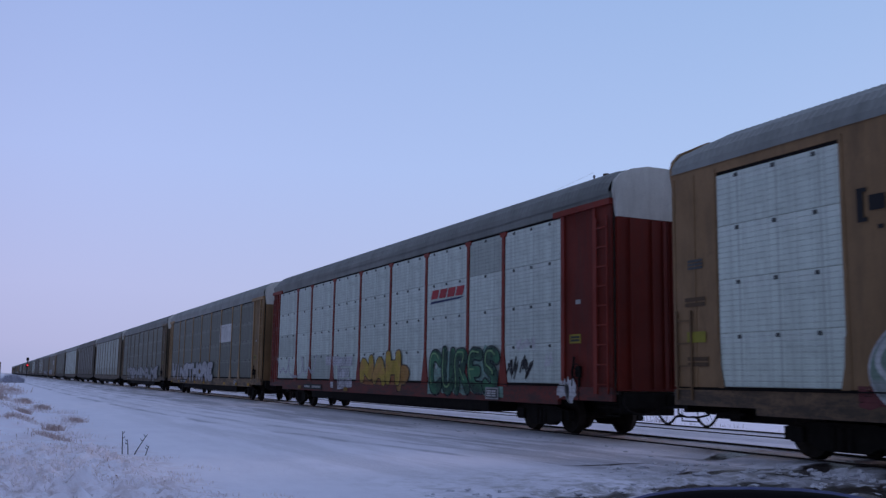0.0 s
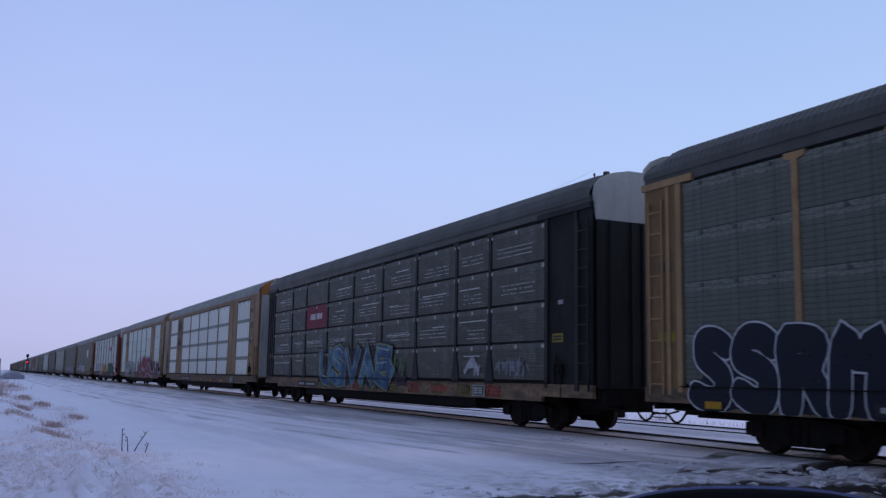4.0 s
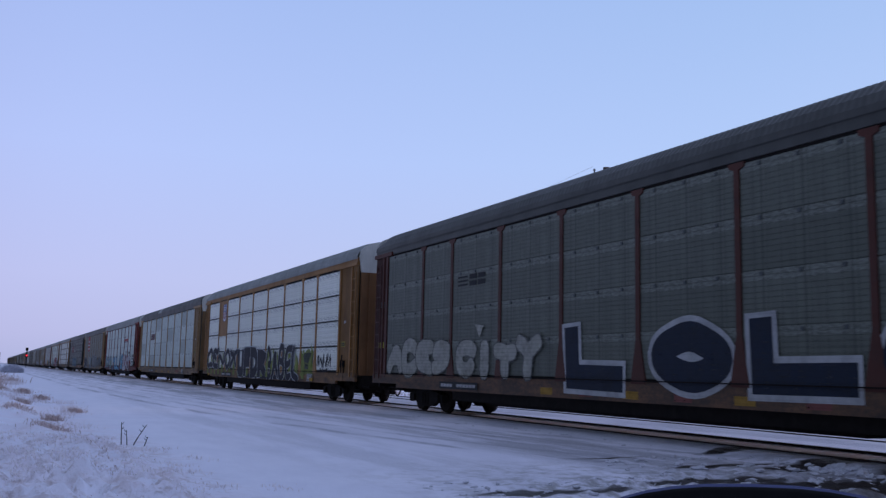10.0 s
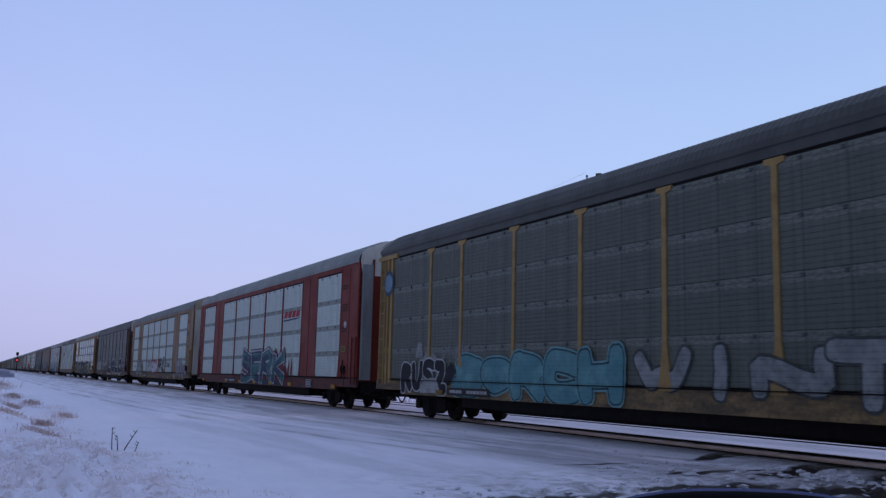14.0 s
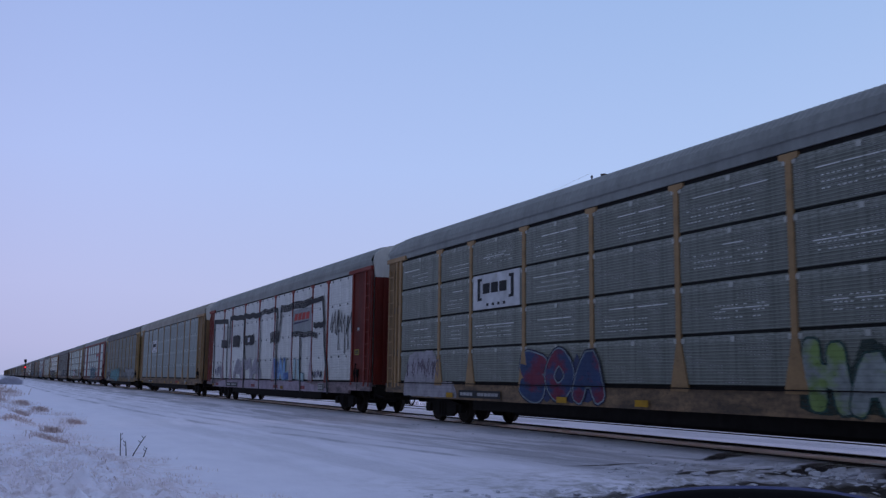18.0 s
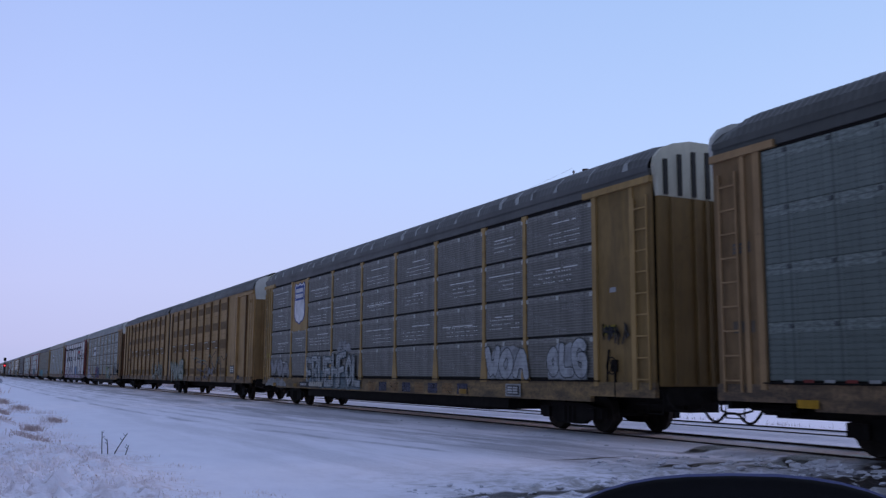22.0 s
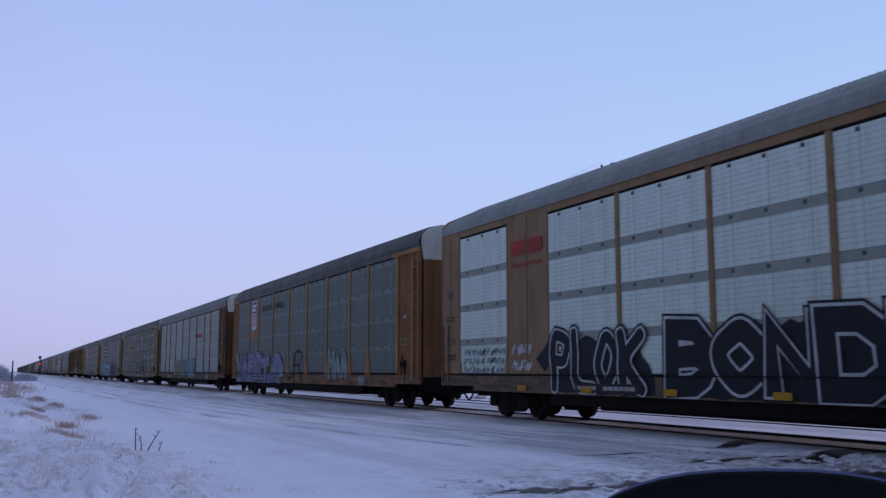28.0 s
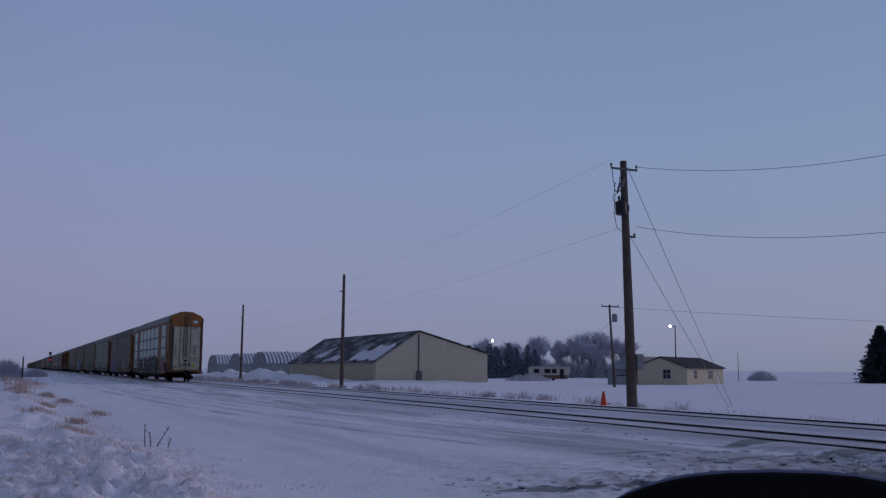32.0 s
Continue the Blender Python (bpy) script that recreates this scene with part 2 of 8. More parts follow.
def plain(name, c, rough=0.6, metal=0.0, vary=0.3, scale=6.0, bump=0.15):
    key = (name, c)
    if key not in MATS:
        def build(n):
            v = n.coord()
            a, b = n.noise(v, scale, 5.0, 0.6), n.noise(v, scale * 9, 3.0)
            base = n.mix(n.ramp(a, (0.3, 0.0), (0.7, 1.0)), c, dark(c, 1 - vary))
            base = n.mix(n.math("MULTIPLY", n.ramp(b, (0.4, 0.0), (0.7, 1.0)), vary * 0.6), base, dark(c, 0.5))
            n.set(Base_Color=base, Roughness=rough, Metallic=metal, Specular_IOR_Level=0.15 if sum(c) < 0.2 else 0.4)
            n.bump(b, bump, 0.01)
        MATS[key] = material(name, build)
    return MATS[key]


def glow(name, c, strength):
    m = bpy.data.materials.new(name)
    m.use_nodes = True
    n = m.node_tree.nodes["Principled BSDF"]
    n.inputs["Emission Color"].default_value = (*c, 1)
    n.inputs["Emission Strength"].default_value = strength
    n.inputs["Base Color"].default_value = (*dark(c, 0.3), 1)
    return m


def snow_ground():
    """Snow: clean drifts, packed grey wheel lanes along the line, slush and bare dirt where the road crosses."""
    def build(n):
        v = n.coord()
        sep = n.add("ShaderNodeSeparateXYZ")
        n.link(v, sep.inputs[0])
        x, y = sep.outputs["X"], sep.outputs["Y"]
        wob = n.noise(n.coord((0.12, 0.05, 1)), 1.0, 3.0)
        lane = n.noise(n.coord((1.0, 0.11, 1)), 1.0, 6.0, 0.68)
        big = n.noise(v, 0.22, 5.0, 0.6)
        fine = n.noise(v, 3.5, 6.0, 0.65)
        grit = n.noise(v, 16.0, 4.0, 0.7)

        def band(value, a, b, soft):
            up = n.add("ShaderNodeMapRange", From_Min=a - soft, From_Max=a + soft)
            down = n.add("ShaderNodeMapRange", From_Min=b - soft, From_Max=b + soft, To_Min=1.0, To_Max=0.0)
            n.link(value, up.inputs["Value"])
            n.link(value, down.inputs["Value"])
            return n.math("MULTIPLY", up.outputs[0], down.outputs[0])

        xw = n.math("ADD", x, n.math("MULTIPLY", n.math("SUBTRACT", wob, 0.5), 1.6))
        road = n.math("MAXIMUM", n.math("MAXIMUM", n.math("MULTIPLY", band(xw, 4.2, 7.6, 0.8), 0.35), band(xw, 8.2, 11.2, 0.7)), n.math("MULTIPLY", band(xw, 11.4, 19.5, 0.4), 0.75))
        packed = n.math("MULTIPLY", road, n.ramp(lane, (0.42, 0.0), (0.58, 0.95)))
        # the level crossing lies to the right of the camera
        cross = n.math("MULTIPLY", band(n.math("ADD", y, n.math("MULTIPLY", n.math("SUBTRACT", big, 0.5), 5.0)), -14.0, 11.6, 1.6), band(x, 5.0, 30.0, 1.2))
        slush = n.math("MULTIPLY", cross, n.ramp(fine, (0.46, 0.0), (0.62, 1.0)))
        base = n.mix(n.math("MULTIPLY", n.ramp(big, (0.35, 0.0), (0.7, 1.0)), 0.5), (0.90, 0.885, 0.985), (0.83, 0.82, 0.94))
        base = n.mix(n.math("MULTIPLY", n.ramp(n.noise(n.coord((1.6, 0.8, 1)), 1.0, 7.0, 0.7), (0.42, 0.0), (0.66, 1.0)), 0.25), base, (0.64, 0.63, 0.75))
        base = n.mix(n.math("MULTIPLY", n.ramp(grit, (0.62, 0.0), (0.7, 1.0)), n.math("MULTIPLY", road, 0.35)), base, (0.35, 0.34, 0.36))
        base = n.mix(packed, base, (0.47, 0.47, 0.53))
        base = n.mix(n.math("MULTIPLY", band(x, 11.5, 19.0, 0.3), 0.35), base, (0.40, 0.40, 0.45))
        # narrow wheel ruts that swing from the lane towards the crossing
        bend = n.math("SUBTRACT", n.math("ADD", x, n.math("MULTIPLY", n.math("SUBTRACT", n.noise(n.coord((0.35, 0.16, 1)), 1.0, 3.0), 0.5), 0.7)), n.math("DIVIDE", 66.0, n.math("MAXIMUM", y, 9.0)))
        broken = n.ramp(n.noise(n.coord((1.2, 0.22, 1)), 1.0, 5.0, 0.65), (0.4, 0.0), (0.56, 1.0))
        ruts = None
        for c, half, deep in ((3.35, 0.14, 0.75), (4.4, 0.12, 0.6), (5.3, 0.1, 0.4), (6.15, 0.16, 0.6), (7.3, 0.22, 0.5), (8.4, 0.3, 0.5)):
            r = n.math("MULTIPLY", band(bend, c - half, c + half, 0.11), deep)
            ruts = r if ruts is None else n.math("MAXIMUM", ruts, r)
        base = n.mix(n.math("MULTIPLY", ruts, broken), base, (0.33, 0.33, 0.40))
        base = n.mix(n.math("MULTIPLY", packed, n.ramp(grit, (0.5, 0.0), (0.72, 0.7))), base, (0.26, 0.25, 0.25))
        base = n.mix(slush, base, (0.33, 0.32, 0.325))
        bare = n.math("MULTIPLY", cross, n.ramp(n.noise(n.coord((0.5, 1.7, 1)), 0.9, 5.0, 0.6), (0.6, 0.0), (0.68, 0.8)))
        edge = n.math("ADD", n.math("MULTIPLY", fine, 1.3), n.math("MULTIPLY", n.noise(n.coord((1.0, 2.5, 1)), 0.8, 4.0), 1.2))
        for cx, cy, rx, ry in ((12.1, 13.0, 1.1, 0.42), (11.8, 10.7, 2.0, 0.5), (8.6, 9.7, 1.4, 0.34), (6.0, 9.3, 1.5, 0.3), (9.6, 8.7, 2.4, 0.7), (10.2, 11.3, 1.4, 0.2), (12.6, 9.0, 2.2, 0.9), (9.2, 12.9, 1.2, 0.09)):
            dx, dy = n.math("DIVIDE", n.math("SUBTRACT", x, cx), rx), n.math("DIVIDE", n.math("SUBTRACT", y, cy), ry)
            r2 = n.math("ADD", n.math("ADD", n.math("MULTIPLY", dx, dx), n.math("MULTIPLY", dy, dy)), edge)
            bare = n.math("MAXIMUM", bare, n.ramp(n.math("MULTIPLY", r2, 0.5), (0.84, 1.0), (1.0, 0.0)))
        wet = n.math("MULTIPLY", n.math("MULTIPLY", band(n.math("ADD", y, n.math("MULTIPLY", big, 2.0)), -14.0, 10.6, 0.9), band(x, 8.6, 30.0, 1.5)), n.ramp(n.noise(n.coord((0.8, 1.4, 1)), 1.0, 6.0, 0.7), (0.36, 0.0), (0.52, 0.9)))
        base = n.mix(wet, base, (0.045, 0.038, 0.036))
        base = n.mix(bare, base, (0.035, 0.028, 0.026))
        heap = n.math("MULTIPLY", band(n.math("ADD", x, n.math("MULTIPLY", big, 1.2)), -2.2, 2.9, 0.5), band(y, 4.0, 34.0, 2.5))
        base = n.mix(n.math("MULTIPLY", heap, n.ramp(n.noise(v, 1.3, 6.0, 0.68), (0.38, 0.0), (0.62, 0.8))), base, (0.86, 0.78, 0.86))
        near = n.math("MULTIPLY", heap, band(y, 6.0, 19.0, 2.0))
        base = n.mix(n.math("MULTIPLY", near, n.ramp(n.noise(v, 1.9, 6.0, 0.66), (0.5, 0.0), (0.66, 0.6))), base, (0.46, 0.33, 0.30))
        base = n.mix(n.math("MULTIPLY", near, n.ramp(n.noise(v, 7.0, 4.0, 0.7), (0.55, 0.0), (0.66, 0.5))), base, (0.36, 0.26, 0.24))
        n.set(Base_Color=base, Roughness=n.ramp(bare, (0.0, 0.8), (1.0, 0.35)))
        h = n.math("ADD", fine, n.math("MULTIPLY", grit, 0.35))
        n.bump(h, 0.7, 0.07)
    return material("snow_ground", build)


SNOW = plain("snow", (0.81, 0.82, 0.90), 0.85, 0.0, 0.08, 3.0, 0.5)
STEEL_DARK = plain("grimy_steel", (0.018, 0.015, 0.014), 0.85, 0.0, 0.5)
RAIL = plain("rusty_rail", (0.05, 0.035, 0.03), 0.6, 0.4, 0.4, 9.0)
RAIL_HEAD = plain("worn_rail_head", (0.16, 0.15, 0.15), 0.45, 0.6, 0.2)
WOOD_POLE = plain("weathered_pole_wood", (0.14, 0.105, 0.09), 0.9, 0.0, 0.4, 3.0, 0.5)
WHEEL = plain("wheel_steel", (0.04, 0.032, 0.028), 0.85, 0.0, 0.5)


# ---- mesh helpers ----
def box(bm, x0, x1, y0, y1, z0, z1):
    v = [bm.verts.new((x, y, z)) for x in (x0, x1) for y in (y0, y1) for z in (z0, z1)]
    for q in ((0, 1, 3, 2), (4, 6, 7, 5), (0, 4, 5, 1), (2, 3, 7, 6), (0, 2, 6, 4), (1, 5, 7, 3)):
        bm.faces.new([v[i] for i in q])


def sbox(bm, u0, u1, v0, v1, w0, w1):
    """A box on the wall that faces the camera: u back from the car's front, v up, w out of the wall."""
    box(bm, -HALF - w1, -HALF - w0, -u1, -u0, v0, v1)


def prism(bm, outline, place):
    """Extrudes a closed outline: place(point, side) gives the corner at side 0 and 1."""
    a = [bm.verts.new(place(p, 0)) for p in outline]
    b = [bm.verts.new(place(p, 1)) for p in outline]
    n = len(outline)
    for i in range(n):
        bm.faces.new((a[i], a[(i + 1) % n], b[(i + 1) % n], b[i]))
    bm.faces.new(a[::-1])
    bm.faces.new(b)


def tube(bm, points, radii, sides=8, caps=True):
    rings = []
    for i, p in enumerate(points):
        p = Vector(p)
        a = Vector(points[min(i + 1, len(points) - 1)]) - Vector(points[max(i - 1, 0)])
        q = a.to_track_quat("Z", "Y")
        r = radii if isinstance(radii, (int, float)) else radii[i]
        rings.append([bm.verts.new(p + q @ Vector((r * math.cos(k * 2 * math.pi / sides), r * math.sin(k * 2 * math.pi / sides), 0))) for k in range(sides)])
    for a, b in zip(rings, rings[1:]):
        for k in range(sides):
            bm.faces.new((a[k], a[(k + 1) % sides], b[(k + 1) % sides], b[k]))
    if caps:
        bm.faces.new(rings[0][::-1])
        bm.faces.new(rings[-1])


def to_mesh(name, bm, *mats, smooth=False):
    bmesh.ops.recalc_face_normals(bm, faces=bm.faces)
    me = bpy.data.meshes.new(name)
    bm.to_mesh(me)
    bm.free()
    for m in mats:
        me.materials.append(m)
    if smooth:
        for p in me.polygons:
            p.use_smooth = True
    return me


def part(name, bm, mat, parent=None, label="", smooth=False):
    mats = mat if isinstance(mat, (list, tuple)) else (mat,)
    me = bm if isinstance(bm, bpy.types.Mesh) else to_mesh(name, bm, *mats, smooth=smooth)
    ob = new(name, me)
    ob.parent = parent
    return tagged(ob, label)


def thing(name, label, category, group="", at=None):
    e = new(name)
    if at is not None:
        e.matrix_world = at
    return tagged(e, label, category, group)


# ---- ground and line ----
def smooth(a, b, x):
    t = min(1.0, max(0.0, (x - a) / (b - a)))
    return t * t * (3 - 2 * t)


def bank_edge(y):
    """Where the rough snow bank beside the lane ends."""
    return 1.75 - 0.75 * smooth(11, 26, y) - 1.3 * smooth(26, 140, y)


def ground_z(x, y):
    z = -0.13 - 0.97 * smooth(19.5, 32, x) - 0.1 * smooth(0, -12, x)
    for c in (TRACK_1, TRACK_2):
        d = abs(x - c)
        if d < 2.3:
            z = max(z, -0.12 + 0.04 * (1 - smooth(0.9, 2.3, d)))
        if d < 0.72:
            z = -0.05
        elif d < 1.5:
            z = max(z, -0.028 - 0.04 * smooth(1.0, 1.5, d))
    far = smooth(60, 400, math.hypot(x, y))
    b = bank_edge(y)
    if 4 < y < 170 and x < 5:
        ridge = smooth(-1.6, -0.3, x) * (1 - smooth(b - 0.6, b + 0.35, x)) * smooth(12, 17, y)
        n = noise.noise((x * 0.9, y * 0.5, 1.3)) + 0.6 * noise.noise((x * 2.6, y * 2.1, 5.1))
        z += ridge * (0.13 + 0.16 * n)
        heap = math.exp(-((x - 0.75) / 1.3) ** 4 - ((y - 11.4) / 5.4) ** 4)
        if heap > 0.01:
            lump = 0.6 * noise.noise((x * 1.5, y * 1.2, 2.2)) + 0.6 * abs(noise.noise((x * 5.2, y * 4.2, 9.1))) + 0.55 * abs(noise.noise((x * 9.5, y * 7.0, 4.4)))
            z += heap * (0.12 + 0.22 * lump + 0.04 * noise.noise((x * 7.5, y * 6.0, 1.4)))
    if x > 20:
        z += (0.1 * noise.noise((x * 0.25, y * 0.2, 2.0)) + 0.07 * noise.noise((x * 0.9, y * 0.8, 4.0))) * (1 - far) * smooth(20, 23, x)
    if -10 < x < 12 and y < 60:
        z += 0.018 * noise.noise((x * 1.4, y * 0.5, 7.0)) + 0.01 * noise.noise((x * 4.0, y * 3.0, 3.0))
        rough = smooth(4.5, 6.5, x) * (1 - smooth(10.5, 11.5, x)) * (1 - smooth(8.8, 12.5, y + 1.5 * noise.noise((x * 0.6, y * 0.6, 8.0))))
        z += rough * 0.085 * (noise.noise((x * 5.0, y * 4.0, 6.0)) + 0.6 * noise.noise((x * 11.0, y * 9.0, 2.5)))
    return z


def axis(*runs):
    out = []
    for a, b, step in runs:
        n = max(1, round((b - a) / step))
        out += [a + (b - a) * i / n for i in range(n)]
    return out + [runs[-1][1]]


def ground():
    xs = axis((-2500, -200, 500), (-200, -40, 30), (-40, -8, 4), (-8, -2, 0.4), (-2, 3, 0.06), (3, 11, 0.2), (11, 19.6, 0.12), (19.6, 32, 0.7), (32, 120, 4), (120, 400, 40), (400, 2500, 500))
    ys = axis((-800, -100, 200), (-100, -10, 10), (-10, 6, 1.2), (6, 17, 0.085), (17, 26, 0.16), (26, 60, 0.5), (60, 170, 2), (170, 500, 20), (500, 3200, 300))
    verts = [(x, y, ground_z(x, y)) for y in ys for x in xs]
    w = len(xs)
    faces = [(j * w + i, j * w + i + 1, (j + 1) * w + i + 1, (j + 1) * w + i) for j in range(len(ys) - 1) for i in range(w - 1)]
    me = bpy.data.meshes.new("ground")
    me.from_pydata(verts, [], faces)
    me.materials.append(snow_ground())
    for p in me.polygons:
        p.use_smooth = True
    tagged(new("ground", me), "snow-covered ground with packed grey lanes and slush", "ground", kind="structure")


ground()


def rail(x, n):
    bm = bmesh.new()
    o = [(-0.07, -0.17), (0.07, -0.17), (0.07, -0.15), (0.015, -0.13), (0.012, -0.05), (0.036, -0.035), (0.036, 0.0), (-0.036, 0.0), (-0.036, -0.035), (-0.012, -0.05), (-0.015, -0.13), (-0.07, -0.15)]
    prism(bm, o, lambda p, s: (x + p[0], (-80, 1600)[s], p[1]))
    me = to_mesh("rail", bm, RAIL, RAIL_HEAD)
    for p in me.polygons:
        if p.normal.z > 0.9 and p.center.z > -0.01:
            p.material_index = 1
    tagged(new("rail_%d" % n, me), "dark steel rail half buried in packed snow", "rail", "rails of the double track", "structure")


for i, x in enumerate((TRACK_1 - 0.75, TRACK_1 + 0.75, TRACK_2 - 0.75, TRACK_2 + 0.75)):
    rail(x, i + 1)

# ---- the cars of the train ----
TAN, LIGHT_TAN, BROWN = (0.31, 0.19, 0.105), (0.41, 0.258, 0.135), (0.23, 0.115, 0.055)
RED, YELLOW, CREAM, OXIDE = (0.235, 0.028, 0.018), (0.43, 0.275, 0.11), (0.46, 0.34, 0.185), (0.10, 0.035, 0.028)
ORANGE, BLACK, UMBER = (0.40, 0.185, 0.06), (0.020, 0.021, 0.023), (0.36, 0.18, 0.06)
WHITE, PALE, GREY = (0.70, 0.79, 0.78), (0.60, 0.68, 0.68), (0.335, 0.365, 0.355)
SLATE, BLUEGREY, COAL = (0.135, 0.148, 0.132), (0.30, 0.345, 0.355), (0.082, 0.082, 0.075)
ROOF_PALE, ROOF_GREY, ROOF_DARK = (0.29, 0.31, 0.325), (0.20, 0.215, 0.225), (0.095, 0.098, 0.1)
LEN = 27.15
BAYS_A = (1.25, 4.1, 6.1, 8.95, 11.85, 14.7, 17.55, 20.35, 22.35, 25.1)
BAYS_B = ((1.35, 4.1), (6.2, 8.98), (9.1, 11.88), (12.0, 14.72), (14.84, 17.58), (17.72, 20.4), (22.45, 25.15))
ROWS = (1.15, 2.09, 3.05, 4.02, 4.97)
CACHE = {}


def cached(key, make):
    if key not in CACHE:
        CACHE[key] = make()
    return CACHE[key]


def panel_mesh(w, h, mat, band_mat, band, style="fine"):
    """One side sheet, lying in its own u, v plane: shallow rows of grooves along u, fasteners along the head."""
    def make():
        bm = bmesh.new()
        deep = style == "rib"
        step = h / max(3, round(h / (0.19 if deep else 0.096)))
        rim = 0.014 if style == "fine" else -0.004
        prof, v = [(0.0, rim)], 0.006
        while v < h - step * 0.5:
            d = 0.013 if deep else 0.006
            prof += [(v, 0.022), (v + step * 0.78, 0.022 + d * 0.25), (v + step * 0.86, 0.022 - d)]
            v += step
        prof += [(h - 0.006, 0.02), (h, rim)]
        if band:
            prof = [p for p in prof if p[0] < h - band] + [(h - band, 0.022), (h - band + 0.004, 0.03), (h - 0.004, 0.03), (h, -0.004)]
        a = [bm.verts.new((0, p, q)) for p, q in prof]
        b = [bm.verts.new((w, p, q)) for p, q in prof]
        for i in range(len(prof) - 1):
            f = bm.faces.new((a[i], b[i], b[i + 1], a[i + 1]))
            f.material_index = 1 if band and prof[i][0] > h - band - 1e-4 else 0
        for end in (a, b):
            low, top = bm.verts.new((end[0].co.x, 0, -0.02)), bm.verts.new((end[0].co.x, h, -0.02))
            bm.faces.new([low, *end, top])
        if h < 2:
            n = len(bm.faces)
            spots = [w * k for k in (0.18, 0.5, 0.82)] if w > 2.3 else [w * 0.5]
            if style == "slot" or deep:
                spots = [0.05, w * 0.5, w - 0.05]
            s = 0.05 if style == "slot" else 0.035
            for x in spots:
                box(bm, x - s, x + s, h - 0.035 - 1.9 * s, h - 0.035, 0.02, 0.042)
            bm.faces.ensure_lookup_table()
            for f in bm.faces[n:]:
                f.material_index = 2
        return to_mesh("side_panel", bm, mat, band_mat, FASTENER_PALE if style == "slot" or deep else FASTENER)
    return cached(("panel", round(w, 2), round(h, 2), mat.name, band_mat.name, band, style), make)


FASTENER, FASTENER_PALE = paint((0.10, 0.11, 0.12)), paint((0.55, 0.56, 0.56))


def on_side(u, v, w=0.0):
    """The pose of a thing drawn in the wall's own u, v, w."""
    return Matrix(((0, 0, -1, -HALF - w), (-1, 0, 0, -u), (0, 1, 0, v), (0, 0, 0, 1)))


def post_mesh(mat, gusset, cap, top):
    def make():
        bm = bmesh.new()
        s = 0.065
        o = [(-s, 1.05), (-s - gusset, 1.05), (-s - gusset, 1.12), (-s, 1.95), (-s, top - 0.13), (-s - cap, top - 0.09), (-s - cap, top),
             (s + cap, top), (s + cap, top - 0.09), (s, top - 0.13), (s, 1.95), (s + gusset, 1.12), (s + gusset, 1.05), (s, 1.05)]
        o = [p for i, p in enumerate(o) if i == 0 or p != o[i - 1]]
        prism(bm, o, lambda p, k: (p[0], p[1], (-0.02, 0.055)[k]))
        return to_mesh("post", bm, mat)
    return cached(("post", mat.name, gusset, cap, top), make)


def roof_mesh(L, mat, eave, nose, ridge=5.97):
    def make():
        bm = bmesh.new()
        prof = [(-1.47, eave - 0.1), (-1.47, eave + 0.02), (-1.40, eave + 0.2), (-1.22, eave + 0.38), (-0.95, eave + 0.5), (-0.5, ridge - 0.04), (0, ridge)]
        prof += [(-x, z) for x, z in prof[-2::-1]]
        us, u, k = [], 0.0, 0
        while u < L:
            us.append((u, 0.0 if k % 2 else 0.018))
            u += 0.075
            k += 1
        us.append((L, 0.0))
        rings = []
        for u, up in us:
            drop = nose * (1 - smooth(0.0, 0.75, u)) + nose * 0.4 * smooth(L - 0.5, L, u)
            rings.append([bm.verts.new((x, -u, z + (up - drop * smooth(eave - 0.05, 5.6, z) if z > eave else 0))) for x, z in prof])
        for a, b in zip(rings, rings[1:]):
            for i in range(len(prof) - 1):
                bm.faces.new((a[i], a[i + 1], b[i + 1], b[i]))
        return to_mesh("roof", bm, mat)
    return cached(("roof", round(L, 2), mat.name, eave, nose, ridge), make)


def wheel_mesh():
    def make():
        bm = bmesh.new()
        n = 20
        prof = [(0.0, 0.13), (0.03, 0.13), (0.05, 0.36), (0.065, 0.40), (-0.065, 0.42), (-0.065, 0.445), (-0.09, 0.445), (-0.09, 0.36), (-0.04, 0.34), (-0.04, 0.1)]
        rings = [[bm.verts.new((-x, r * math.cos(2 * math.pi * k / n), r * math.sin(2 * math.pi * k / n))) for k in range(n)] for x, r in prof]
        for a, b in zip(rings, rings[1:] + rings[:1]):
            for k in range(n):
                bm.faces.new((a[k], a[(k + 1) % n], b[(k + 1) % n], b[k]))
        return to_mesh("wheel", bm, WHEEL, smooth=False)
    return cached("wheel", make)


def frame_mesh():
    def make():
        bm = bmesh.new()
        o = [(-1.2, 0.52), (-1.2, 0.30), (-0.72, 0.30), (-0.45, 0.17), (0.45, 0.17), (0.72, 0.30), (1.2, 0.30), (1.2, 0.52), (0.6, 0.62), (-0.6, 0.62)]
        prism(bm, o, lambda p, k: ((-0.08, 0.08)[k], p[0], p[1]))
        for y in (-0.87, 0.87):
            box(bm, -0.15, -0.08, y - 0.13, y + 0.13, 0.28, 0.52)
        for y in (-0.18, 0.0, 0.18):
            tube(bm, [(-0.05, y, 0.2), (-0.05, y, 0.55)], 0.07, 8)
        return to_mesh("side_frame", bm, STEEL_DARK)
    return cached("frame", make)


